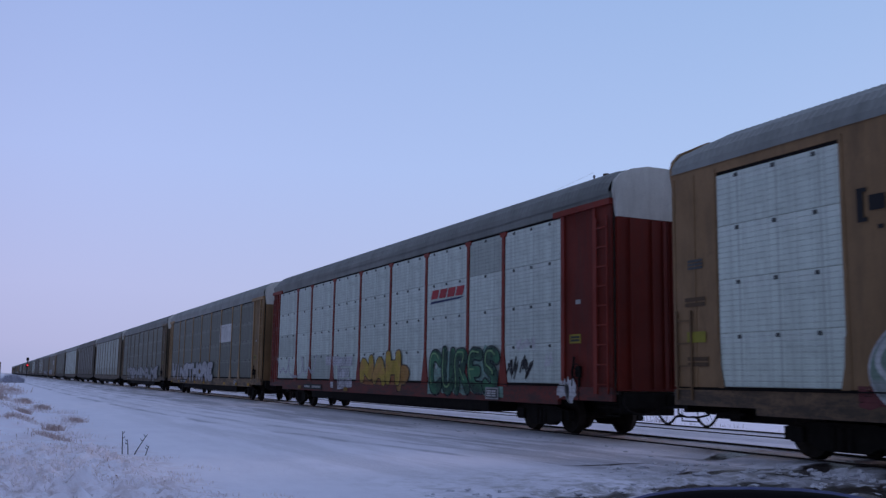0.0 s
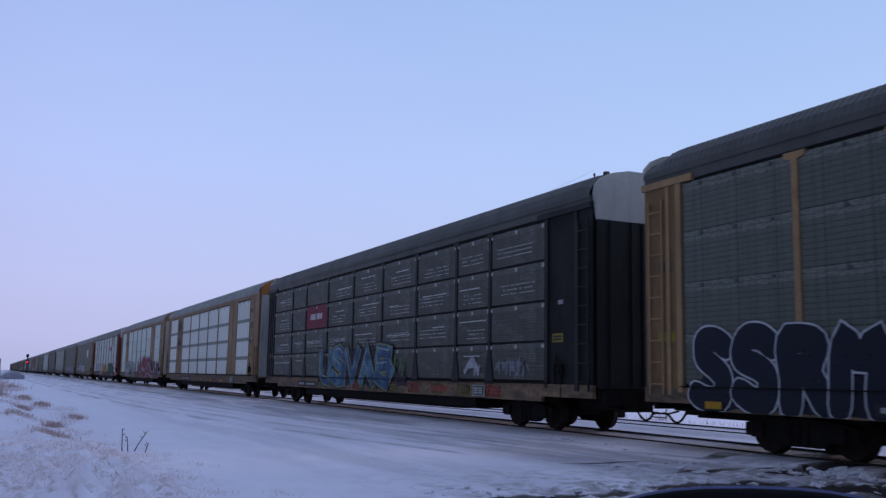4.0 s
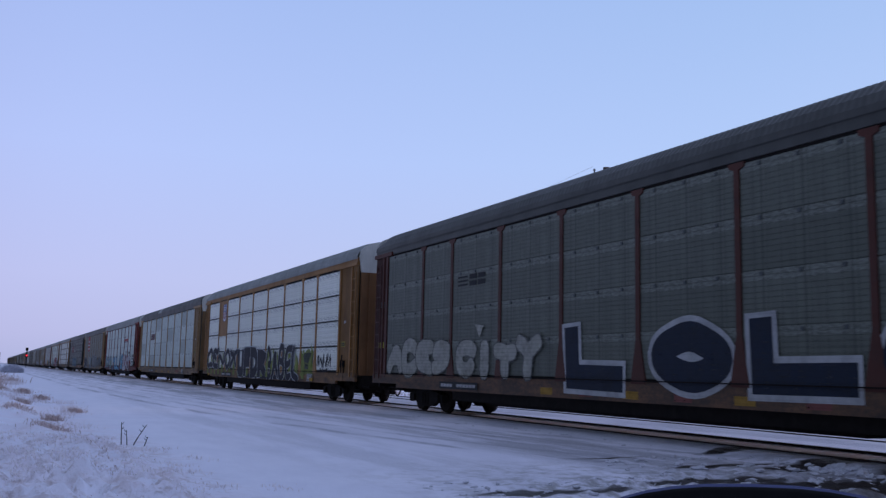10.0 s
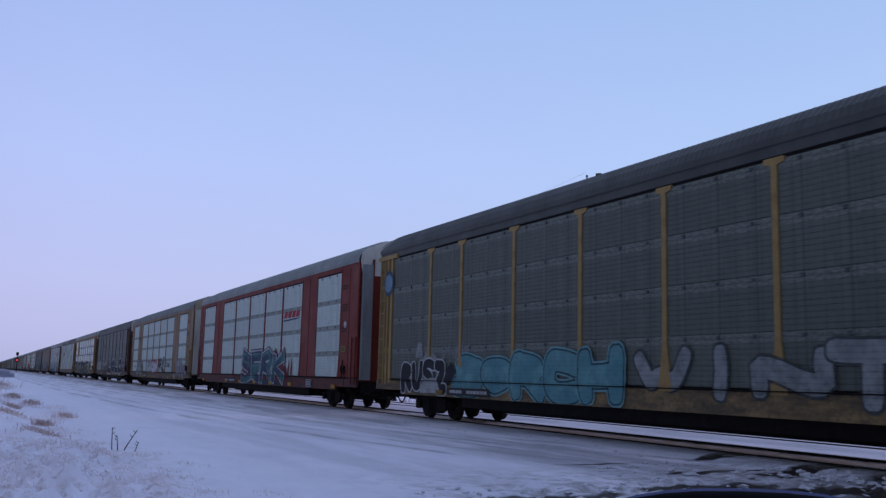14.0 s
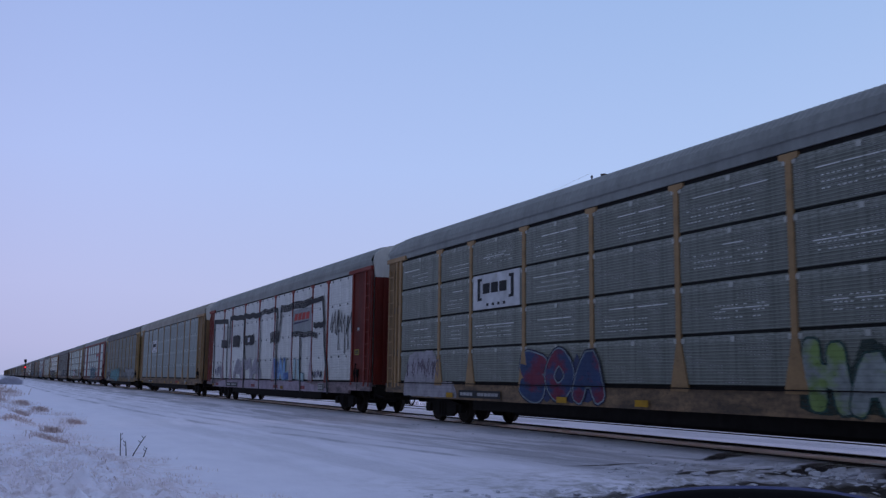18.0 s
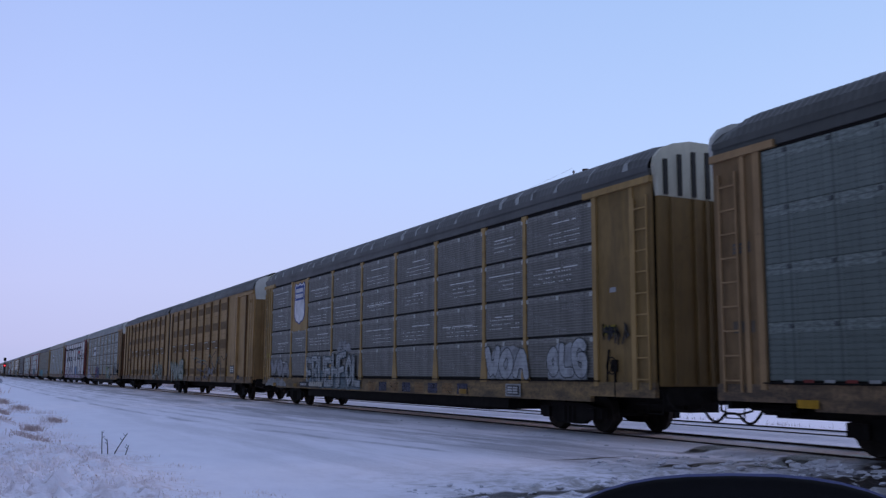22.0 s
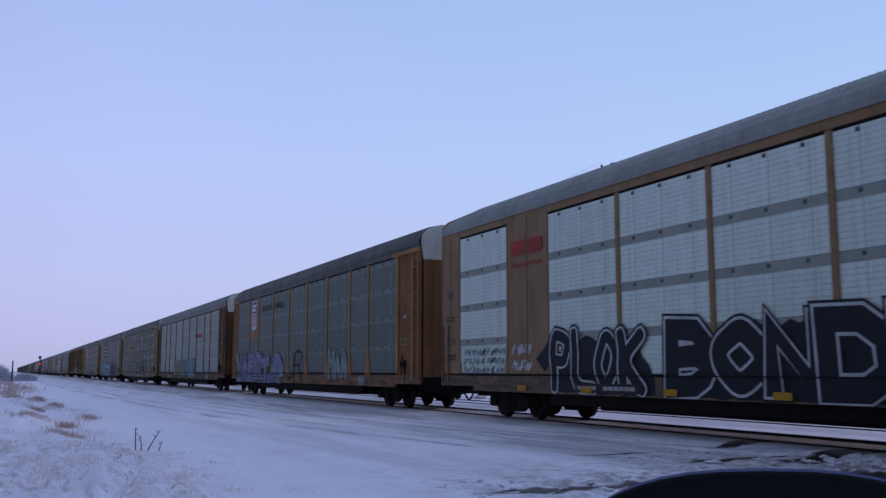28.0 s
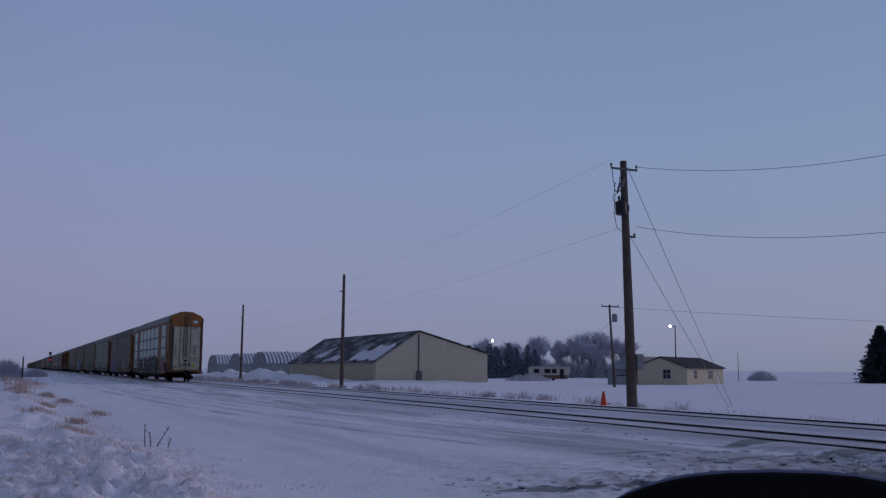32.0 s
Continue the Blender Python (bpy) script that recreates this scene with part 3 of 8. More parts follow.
def bogie(car, u, full=True):
    b = new("bogie")
    b.parent = car
    b.matrix_local = pose(0, -u, 0)
    bm = bmesh.new()
    box(bm, -0.95, 0.95, -0.22, 0.22, 0.42, 0.72)
    for y in (-0.87, 0.87):
        tube(bm, [(-0.85, y, 0.42), (0.85, y, 0.42)], 0.075, 8)
    part("bolster", cached("bolster", lambda: to_mesh("bolster", bm, STEEL_DARK)), None, b)
    for x in (-1, 1):
        f = part("side_frame", frame_mesh(), None, b)
        f.matrix_local = pose(x * 0.98, 0, 0, 0, 0, 0 if x < 0 else 180)
        for y in (-0.87, 0.87):
            w = part("wheel", wheel_mesh(), None, b)
            w.matrix_local = pose(x * 0.75, y, 0.42, 0, 0, 0 if x < 0 else 180)


def ladder(car, u, mat, z0=0.95, z1=4.75):
    bm = bmesh.new()
    for k in (0, 0.4):
        sbox(bm, u + k - 0.02, u + k + 0.02, z0, z1, 0.05, 0.08)
    z = z0 + 0.2
    while z < z1:
        sbox(bm, u, u + 0.4, z - 0.014, z + 0.014, 0.055, 0.083)
        z += 0.42
    for z in (z0 + 0.1, z1 - 0.1):
        sbox(bm, u - 0.02, u + 0.02, z - 0.03, z + 0.03, -0.01, 0.06)
    part("ladder", bm, mat, car)


def end_wall(car, u, out, low, top, split, ribs=True, ridge=5.9, other=None):
    """A car's end: two leaves of the end door below, the roof's gable above."""
    y = -u
    s = 1 if out < 0 else -1     # out = +1: this end faces backwards
    for x0, x1 in ((-1.33, -0.01), (0.01, 1.33)):
        bm = bmesh.new()
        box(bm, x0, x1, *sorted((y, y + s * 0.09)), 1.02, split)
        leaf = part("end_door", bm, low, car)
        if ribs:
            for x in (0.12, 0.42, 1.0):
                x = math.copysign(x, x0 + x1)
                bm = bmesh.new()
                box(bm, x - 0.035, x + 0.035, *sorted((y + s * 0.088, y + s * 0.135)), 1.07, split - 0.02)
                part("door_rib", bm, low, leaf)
    if other:
        bm = bmesh.new()
        box(bm, -1.36, -1.0, *sorted((y + s * 0.05, y + s * 0.2)), 1.06, 5.1)
        part("edge_slab", bm, other, car)
        bm = bmesh.new()
        box(bm, -1.0, -0.93, *sorted((y + s * 0.05, y + s * 0.16)), 1.06, 5.3)
        part("corner_post", bm, low, car)
    bm = bmesh.new()
    half = [(1.33, split), (1.42, 5.3), (1.38, 5.5), (1.21, 5.68), (0.94, 5.8), (0.5, ridge - 0.03)]
    o = half + [(-x, z) for x, z in half[::-1]]
    prism(bm, o, lambda p, k: (p[0], y + (0, s * 0.1)[k], p[1]))
    part("end_gable", bm, top, car)


def coupler(car, u, back):
    s = -1 if back else 1
    bm = bmesh.new()
    box(bm, -0.09, 0.09, *sorted((-u, -u + s * 0.72)), 0.72, 0.95)
    box(bm, -0.16, 0.2, *sorted((-u + s * 0.6, -u + s * 0.86)), 0.68, 1.0)
    box(bm, -1.2, 1.2, *sorted((-u, -u + s * 0.1)), 0.66, 1.0)
    part("coupler", bm, STEEL_DARK, car)
    bm = bmesh.new()
    tube(bm, [(-0.35, -u + s * 0.9 * q, 0.78 - 0.42 * math.sin(math.pi * min(1, q * 1.25) * 0.8)) for q in [k / 9 for k in range(10)]], 0.026, 6)
    tube(bm, [(-1.25, -u + s * 0.08, 0.95), (-1.25, -u + s * 0.2, 0.72), (-1.2, -u + s * 0.26, 0.62), (-1.0, -u + s * 0.28, 0.56), (-0.7, -u + s * 0.28, 0.55), (-0.45, -u + s * 0.26, 0.6)], 0.02, 6)
    tube(bm, [(-0.9, -u - s * 1.2, 0.66), (-0.9, -u - s * 0.2, 0.66), (-0.7, -u + s * 0.1, 0.7)], 0.03, 6)
    tube(bm, [(-1.28, -u + s * 0.06, 1.0), (-1.28, -u + s * 0.06, 0.5), (-1.28, -u - s * 0.38, 0.5), (-1.28, -u - s * 0.38, 1.0)], 0.018, 6)
    box(bm, -0.75, -0.45, *sorted((-u - s * 0.9, -u - s * 0.3)), 0.56, 0.74)
    part("brake_hose", bm, STEEL_DARK, car)


# ---- paint on the cars: signs, marks and graffiti ----
def flat(car, name, outline, mat, w, label=""):
    """A painted patch with the given outline in u, v, standing w off the wall."""
    bm = bmesh.new()
    prism(bm, outline, lambda p, k: (-HALF - w - (0, 0.002)[k], -p[0], p[1]))
    return part(name, bm, mat, car, label)


def rect(car, name, u0, u1, v0, v1, mat, w=0.062, skew=0.0, label=""):
    return flat(car, name, [(u0, v0), (u1, v0), (u1 + skew, v1), (u0 + skew, v1)], mat, w, label)


def bars(car, name, u0, u1, v0, v1, mat, rows=1, w=0.064, words=1, seed=1, skew=0.0):
    """Lettering too small to read: plain bars."""
    rnd = random.Random(seed)
    bm = bmesh.new()
    h = (v1 - v0) / rows
    for r in range(rows):
        u = u0
        for k in range(words):
            n = (u1 - u0) / words
            e = u + n * (0.86 if words > 1 else 1.0)
            z = v0 + r * h
            prism(bm, [(u, z + h * 0.15), (e, z + h * 0.15), (e + skew, z + h * 0.85), (u + skew, z + h * 0.85)], lambda p, q: (-HALF - w - (0, 0.002)[q], -p[0], p[1]))
            u += n
    return tagged(part(name, bm, mat, car), kind="stuff")


def glyph(char, offset):
    """A character of the built-in font as a mesh, and its corners as an array."""
    cu = bpy.data.curves.new("letters", "FONT")
    cu.body, cu.size, cu.fill_mode, cu.resolution_u, cu.offset = char, 1.0, "FRONT", 4, offset
    ob = bpy.data.objects.new("letters", cu)
    me = bpy.data.meshes.new_from_object(ob)
    bpy.data.objects.remove(ob)
    bpy.data.curves.remove(cu)
    co = np.empty(len(me.vertices) * 3)
    me.vertices.foreach_get("co", co)
    return me, co.reshape(-1, 3)


def letters(car, words, u0, u1, v0, v1, fill, w=0.03):
    """A word lettered into a box on the wall in the built-in font."""
    me, co = glyph(words, 0.012)
    lo, hi = co.min(axis=0), co.max(axis=0)
    vs = [(-HALF - w - 2e-5 * (i * 37 % 97), -(u0 + (x - lo[0]) * (u1 - u0) / (hi[0] - lo[0])), v0 + (y - lo[1]) * (v1 - v0) / (hi[1] - lo[1])) for i, (x, y, z) in enumerate(co)]
    faces = [tuple(f.vertices) for f in me.polygons]
    bpy.data.meshes.remove(me)
    me = bpy.data.meshes.new("lettering")
    me.from_pydata(vs, [], faces)
    me.materials.append(fill)
    tagged(part("lettering", me, None, car), kind="stuff")


def ribbon(car, name, pts, width, mat, w):
    """A spray stroke of the given width along points on the wall, one connected strip."""
    pts = [Vector(p) for p in pts]
    left, right = [], []
    for i, p in enumerate(pts):
        a = (p - pts[i - 1]).normalized() if i else (pts[1] - p).normalized()
        b = (pts[i + 1] - p).normalized() if i < len(pts) - 1 else a
        t = (a + b).normalized() if (a + b).length > 0.3 else a
        m = Vector((-t.y, t.x)) * width / max(0.6, abs(t.dot(a)))
        e = t * width * (0.7 if i == len(pts) - 1 else -0.7 if i == 0 else 0)
        left.append(p + m + e)
        right.append(p - m + e)
    vs = [(-HALF - w, -q.x, q.y) for q in left + right]
    n = len(pts)
    me = bpy.data.meshes.new(name)
    me.from_pydata(vs, [], [(i, i + 1, n + i + 1, n + i) for i in range(n - 1)])
    me.materials.append(mat)
    return part(name, me, None, car)


def tag(car, u0, u1, v0, v1, mat, seed, n=5, wide=0.03, w=0.032):
    """A thin scribbled tag: a few jagged, hooked strokes side by side."""
    rnd = random.Random(seed)
    step, h = (u1 - u0) / n, v1 - v0
    for i in range(n):
        a = u0 + step * i
        pts = [(a + step * rnd.uniform(-0.1, 0.3), v0 + h * rnd.uniform(0, 0.35))]
        for k in range(rnd.randint(4, 6)):
            x, y = a + step * rnd.uniform(0.0, 1.05), v0 + h * (rnd.uniform(0.65, 1.0) if k % 2 == 0 else rnd.uniform(0, 0.45))
            px, py = pts[-1]
            pts += [((px * 2 + x) / 3 + rnd.uniform(-0.06, 0.06) * step, (py * 2 + y) / 3), ((px + 2 * x) / 3 + rnd.uniform(-0.12, 0.12) * step, (py + 2 * y) / 3 + 0.05 * h), (x, y)]
        ribbon(car, "graffiti", pts, wide * 0.6, mat, w + 0.0004 * i)


def sill_paint(c):
    """A side sill's paint under road dirt, soot and splashes."""
    key = ("sill", c)
    if key not in MATS:
        def build(n):
            dirt = n.noise(n.coord((1, 1.1, 4.0)), 1.0, 6.0, 0.68)
            fine = n.noise(n.coord(), 14.0, 4.0, 0.65)
            base = n.mix(n.ramp(dirt, (0.36, 0.0), (0.62, 1.0)), c, tuple(0.3 * q + 0.012 for q in c))
            base = n.mix(n.math("MULTIPLY", n.ramp(fine, (0.45, 0.0), (0.65, 1.0)), 0.5), base, (0.03, 0.026, 0.024))
            n.set(Base_Color=base, Roughness=0.75)
            n.bump(fine, 0.2, 0.006)
        MATS[key] = material("grimy_sill_paint", build)
    return MATS[key]


def autorack(spec, detail=2):
    """A covered car carrier. Its front stands at y = 0 on the rails, its rear at y = -length."""
    kind, frame_c, sheet_c = spec["kind"], spec["frame"], spec["sheet"]
    car = thing("autorack_car", spec["label"], "freight car", "cars of the train")
    L = spec.get("length", LEN)
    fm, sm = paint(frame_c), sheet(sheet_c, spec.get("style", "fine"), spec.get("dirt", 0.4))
    band_c = spec.get("band")
    bm_mat = paint(band_c, 0.6, 0.3) if band_c else sm
    rm = paint(spec.get("roof", ROOF_GREY), 0.5, 0.35, 0.0)
    sill_m = sill_paint(dark(spec.get("sill", frame_c), 0.7))
    style = spec.get("style", "fine")
    # frame paint darkened for shade, for the end plates and low ladders
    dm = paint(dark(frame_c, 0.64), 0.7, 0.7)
    eave = 5.32 if kind == "A" else 5.3
    # shell and roof; behind A sheets the shell is darkened to paint shade into the seams
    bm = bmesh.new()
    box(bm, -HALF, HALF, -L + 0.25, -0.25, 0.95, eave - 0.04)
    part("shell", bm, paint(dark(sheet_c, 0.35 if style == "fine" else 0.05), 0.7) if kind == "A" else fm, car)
    part("roof", roof_mesh(L - 0.3, rm, eave, 0.16 if kind == "A" else 0.07, 5.97 if kind == "A" else 6.06), None, car).matrix_local = pose(0, -0.15, 0)
    bm = bmesh.new()
    sbox(bm, 0.15, L - 0.15, 5.03, eave - 0.05, -0.02, 0.03)
    part("top_rail", bm, fm if kind == "B" or spec.get("rail") else rm, car)
    bm = bmesh.new()
    sbox(bm, 2.2, L - 2.2, 0.68, 1.09, -0.05, 0.045)
    sbox(bm, 0.1, 2.2, 0.8, 1.09, -0.05, 0.045)
    sbox(bm, L - 2.2, L - 0.1, 0.8, 1.09, -0.05, 0.045)
    part("side_sill", bm, sill_m, car)
    # dark strips that stand in for the shade in the open slits
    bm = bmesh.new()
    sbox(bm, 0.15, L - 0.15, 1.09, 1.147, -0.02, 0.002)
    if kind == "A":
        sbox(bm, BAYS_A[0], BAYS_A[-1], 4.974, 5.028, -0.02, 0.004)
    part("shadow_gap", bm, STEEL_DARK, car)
    # added dark strip over the graffiti, in place of the sill's shaded slit
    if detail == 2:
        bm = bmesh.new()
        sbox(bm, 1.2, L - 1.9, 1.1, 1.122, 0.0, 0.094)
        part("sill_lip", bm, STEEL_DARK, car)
    bm = bmesh.new()
    box(bm, -0.4, 0.4, -L + 0.4, -0.4, 0.5, 0.95)
    box(bm, -1.25, 1.25, -L + 5.9, -5.9, 0.42, 0.95)
    box(bm, -0.9, 0.9, -L + 7.5, -7.5, 0.33, 0.42)
    part("underframe", bm, STEEL_DARK, car)
    for u in (3.62, L - 3.55):
        bogie(car, u)
    coupler(car, 0.15, False)
    coupler(car, L - 0.15, True)
    # side sheets
    spans = [(a + 0.045, b - 0.045) for a, b in zip(BAYS_A, BAYS_A[1:])] if kind == "A" else BAYS_B
    skip = spec.get("skip", ())
    for i, (a, b) in enumerate(spans):
        for r in range(4):
            if (i, r) in skip:
                continue
            gap = 0.026 if style == "slot" else 0.026 if style == "rib" else 0.001
            z0, z1 = ROWS[r] + gap, ROWS[r + 1] - gap
            if detail < 2:
                z0, z1 = ROWS[0] + 0.012, ROWS[4] - 0.012
            tone = sm
            if spec.get("patch") and (i * 7 + r * 3) % 11 in spec["patch"]:
                tone = sheet(dark(sheet_c, 0.72), style, 0.5)
            band = 0.18 if band_c and r < 3 and detail == 2 else 0.0
            p = part("side_panel", panel_mesh(b - a, z1 - z0, tone, bm_mat, band, style), None, car)
            p.matrix_local = on_side(a, z0)
            if detail < 2:
                break
    # pale strips that stand in for sky seen through the slots of some sheets
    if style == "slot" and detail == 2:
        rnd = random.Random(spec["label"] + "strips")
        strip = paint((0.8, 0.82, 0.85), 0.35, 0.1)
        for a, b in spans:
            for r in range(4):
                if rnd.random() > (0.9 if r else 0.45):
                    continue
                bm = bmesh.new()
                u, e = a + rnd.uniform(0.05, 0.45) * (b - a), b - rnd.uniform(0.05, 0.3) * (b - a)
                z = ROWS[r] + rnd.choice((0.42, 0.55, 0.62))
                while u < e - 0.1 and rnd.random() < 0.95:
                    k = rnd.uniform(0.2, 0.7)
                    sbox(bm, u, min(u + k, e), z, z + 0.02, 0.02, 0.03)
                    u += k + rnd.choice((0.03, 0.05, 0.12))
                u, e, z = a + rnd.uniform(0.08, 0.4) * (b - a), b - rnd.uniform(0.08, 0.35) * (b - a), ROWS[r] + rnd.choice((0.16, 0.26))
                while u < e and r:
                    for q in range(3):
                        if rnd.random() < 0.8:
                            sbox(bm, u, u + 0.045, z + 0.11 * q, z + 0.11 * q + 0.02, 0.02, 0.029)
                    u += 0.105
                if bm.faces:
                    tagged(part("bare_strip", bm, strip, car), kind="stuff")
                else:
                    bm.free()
    # posts, plates and end framing
    if kind == "A":
        for k, u in enumerate(BAYS_A[1:-1]):
            part("post", post_mesh(fm, spec.get("gusset", 0.16), spec.get("cap", 0.1), 5.0), None, car).matrix_local = on_side(u, 0)
        for u, s in ((BAYS_A[0], -1), (BAYS_A[-1], 1)):
            bm = bmesh.new()
            sbox(bm, *sorted((u, u + s * 0.14)), 1.0, 5.02, -0.02, 0.06)
            part("end_post", bm, fm, car)
        fu, ru = BAYS_A[0] - 0.14, BAYS_A[-1] + 0.14
        for u0, u1, lad in ((0.12, fu, 0.3), (ru, L - 0.12, L - 0.62)):
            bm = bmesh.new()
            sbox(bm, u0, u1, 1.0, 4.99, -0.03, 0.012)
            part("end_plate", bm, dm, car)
            if detail == 2:
                corner = lad - 0.16 if lad > 5 else lad + 0.5
                bm = bmesh.new()
                sbox(bm, corner, corner + 0.1, 0.95, 5.0, -0.02, 0.05)
                part("corner_post", bm, fm, car)
                ladder(car, lad, fm)
        for u0, u1 in ((0.1, BAYS_A[0] + 0.35), (BAYS_A[-1] - 0.3, L - 0.1)):
            bm = bmesh.new()
            sbox(bm, u0, u1, 4.99, 5.12, -0.02, 0.085)
            part("end_beam", bm, fm, car)
    else:
        for a, b in zip(spans[1:-1], spans[2:-1]):
            u = (a[1] + b[0]) / 2
            part("post", post_mesh(fm, 0.0, 0.0, 5.0), None, car).matrix_local = on_side(u, 0)
        plates = [(0.1, spans[0][0]), (spans[0][1], spans[1][0]), (spans[-2][1], spans[-1][0]), (spans[-1][1], L - 0.1)]
        for a, b in plates:
            bm = bmesh.new()
            sbox(bm, a + 0.005, b - 0.005, 1.14, 5.12, -0.02, 0.032)
            plate = part("side_plate", bm, fm, car)
            for s in (a + 0.06, (a + b) / 2, b - 0.06):
                bm = bmesh.new()
                sbox(bm, s - 0.025, s + 0.025, 1.14, 5.1, 0.03, 0.045)
                part("stiffener", bm, fm, plate)
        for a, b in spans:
            # dark strip for the shade in the slit below the top rail
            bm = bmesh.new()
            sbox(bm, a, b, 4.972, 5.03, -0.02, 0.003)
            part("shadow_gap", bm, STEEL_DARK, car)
            for q, sgn in ((a, 1), (b, -1)):
                flat(car, "gusset", [(q - sgn * 0.04, 1.13), (q + sgn * 0.11, 1.13), (q + sgn * 0.03, 1.5), (q, 1.95), (q - sgn * 0.04, 1.95)], fm, 0.045)
        if detail == 2:
            ladder(car, L - 0.62, dm, 0.9, 2.55)
            ladder(car, 0.22, dm, 0.9, 2.55)
            for u, v, n in ((L - 1.75, 3.5, 3), (L - 1.8, 2.75, 2), (0.45, 2.6, 2), (0.5, 1.5, 2), (L - 1.8, 4.3, 2)):
                bars(car, "stencil", u, u + 0.55, v, v + 0.1 * n, spray(dark(frame_c, 0.35)), n, 0.048, 1)
    # ends; most take the side paint, darkened for shade
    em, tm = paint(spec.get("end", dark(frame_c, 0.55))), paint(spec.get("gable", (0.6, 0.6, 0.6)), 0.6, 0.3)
    top = 5.92 if kind == "A" else 6.03
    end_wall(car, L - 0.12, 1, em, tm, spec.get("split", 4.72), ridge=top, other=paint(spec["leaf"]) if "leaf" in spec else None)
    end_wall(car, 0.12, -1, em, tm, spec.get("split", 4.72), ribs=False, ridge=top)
    if spec.get("stripes"):
        for k in range(7):
            bm = bmesh.new()
            box(bm, -1.2 + 0.36 * k, -1.1 + 0.36 * k, -L - 0.01, -L + 0.03, 4.75, 5.4 + 0.3 * math.sin(math.pi * (k + 0.5) / 7))
            part("gable_rib", bm, paint((0.03, 0.03, 0.03)), car)
        frost = paint((0.42, 0.44, 0.47), 0.7, 0.2)
        for k in range(26):
            bm = bmesh.new()
            u, q = 0.9 + 1.0 * k + 0.3 * math.sin(k * 5.1), 0.12 + 0.1 * math.sin(k * 3.3)
            prof = [(-1.478, 5.34), (-1.43, 5.5), (-1.25, 5.68)]
            a, b = [bm.verts.new((x, -u + 0.1 * j * math.sin(k), z)) for j, (x, z) in enumerate(prof)], [bm.verts.new((x, -u - q * (1 - 0.3 * j), z)) for j, (x, z) in enumerate(prof)]
            for j in range(2):
                bm.faces.new((a[j], a[j + 1], b[j + 1], b[j]))
            part("roof_streak", bm, frost, car)
    if detail == 2:
        rnd = random.Random(spec["label"])
        many = 0.75 if spec.get("sill") is None and kind == "A" and frame_c in (LIGHT_TAN, UMBER) or kind == "B" else 0.3
        ym = spray((0.55, 0.30, 0.02) if many > 0.5 else (0.3, 0.17, 0.03), 0.15)
        if spec.get("reflectors", True):
            for u in (1.9, 4.75, 7.6, 10.5, 13.4, 16.2, 19.1, 21.9, 24.6):
                if rnd.random() < many * 0.8:
                    rect(car, "reflector", u, u + 0.42, 0.73, 0.86, ym, 0.098)
        wm = spray((0.55, 0.55, 0.55))
        nu = spec.get("number", 5.5 if kind == "A" else 7.35)
        rect(car, "number_plate", nu, nu + 2.35, 0.74, 0.94, spray((0.03, 0.03, 0.032)), 0.078)
        bars(car, "car_number", nu + 0.1, nu + 0.85, 0.78, 0.9, spray((0.42, 0.42, 0.42)), 1, 0.082, 4, 2)
        bars(car, "car_number", nu + 1.1, nu + 2.25, 0.78, 0.9, spray((0.42, 0.42, 0.42)), 1, 0.082, 6, 2)
        rect(car, "load_plate", 21.5, 22.2, 0.72, 1.02, spray((0.36, 0.36, 0.36)), 0.078)
        rect(car, "load_plate", 21.56, 22.14, 0.76, 0.98, spray((0.05, 0.05, 0.05)), 0.081)
        bars(car, "load_lettering", 21.6, 22.1, 0.78, 0.96, wm, 3, 0.084, 2, 2)
        pw = 0.05 if kind == "B" else 0.016
        rect(car, "placard", L - 1.5, L - 1.3, 2.92, 3.02, spray((0.34, 0.34, 0.34)), pw)
        rect(car, "placard", 0.5, 1.0, 1.95, 2.15, spray((0.30, 0.27, 0.04)) if rnd.random() < 0.7 else spray((0.14, 0.11, 0.08)), pw)
        rect(car, "placard", L - 1.75, L - 1.3, 2.05, 2.25, spray((0.34, 0.27, 0.03)), pw)
        bars(car, "placard_lettering", L - 1.7, L - 1.35, 2.08, 2.22, spray((0.05, 0.05, 0.04)), 2, pw + 0.003, 1)
        bars(car, "small_lettering", 0.55, 0.95, 3.3, 3.5, spray((0.1, 0.1, 0.1)), 3, pw, 1, 2)
        handle_m = STEEL_DARK
        bm = bmesh.new()
        n = 14
        for k in range(n):
            a0, a1 = 2 * math.pi * k / n, 2 * math.pi * (k + 1) / n
            p0, p1 = (L - 1.35, 1.42), (0.17, 0.17)
            tube(bm, [(-HALF - 0.12, -(p0[0] + 0.17 * math.cos(a0)), p0[1] + 0.17 * math.sin(a0)), (-HALF - 0.12, -(p0[0] + 0.17 * math.cos(a1)), p0[1] + 0.17 * math.sin(a1))], 0.013, 5)
        tube(bm, [(-HALF - 0.12, -(L - 1.35), 1.42), (-HALF + 0.02, -(L - 1.35), 1.42)], 0.03, 6)
        for a in (0, 2.1, 4.2):
            tube(bm, [(-HALF - 0.12, -(L - 1.35), 1.42), (-HALF - 0.12, -(L - 1.35 + 0.17 * math.cos(a)), 1.42 + 0.17 * math.sin(a))], 0.01, 5)
        tube(bm, [(-HALF - 0.05, -(L - 1.6), 1.1), (-HALF - 0.07, -(L - 1.55), 1.45), (-HALF - 0.05, -(L - 1.52), 1.75)], 0.022, 6)
        box(bm, -HALF - 0.07, -HALF, -(L - 1.27), -(L - 1.43), 1.3, 1.54)
        box(bm, -HALF - 0.05, -HALF, -(L - 1.33), -(L - 1.37), 0.78, 1.3)
        part("hand_brake", bm, handle_m, car)
    return car


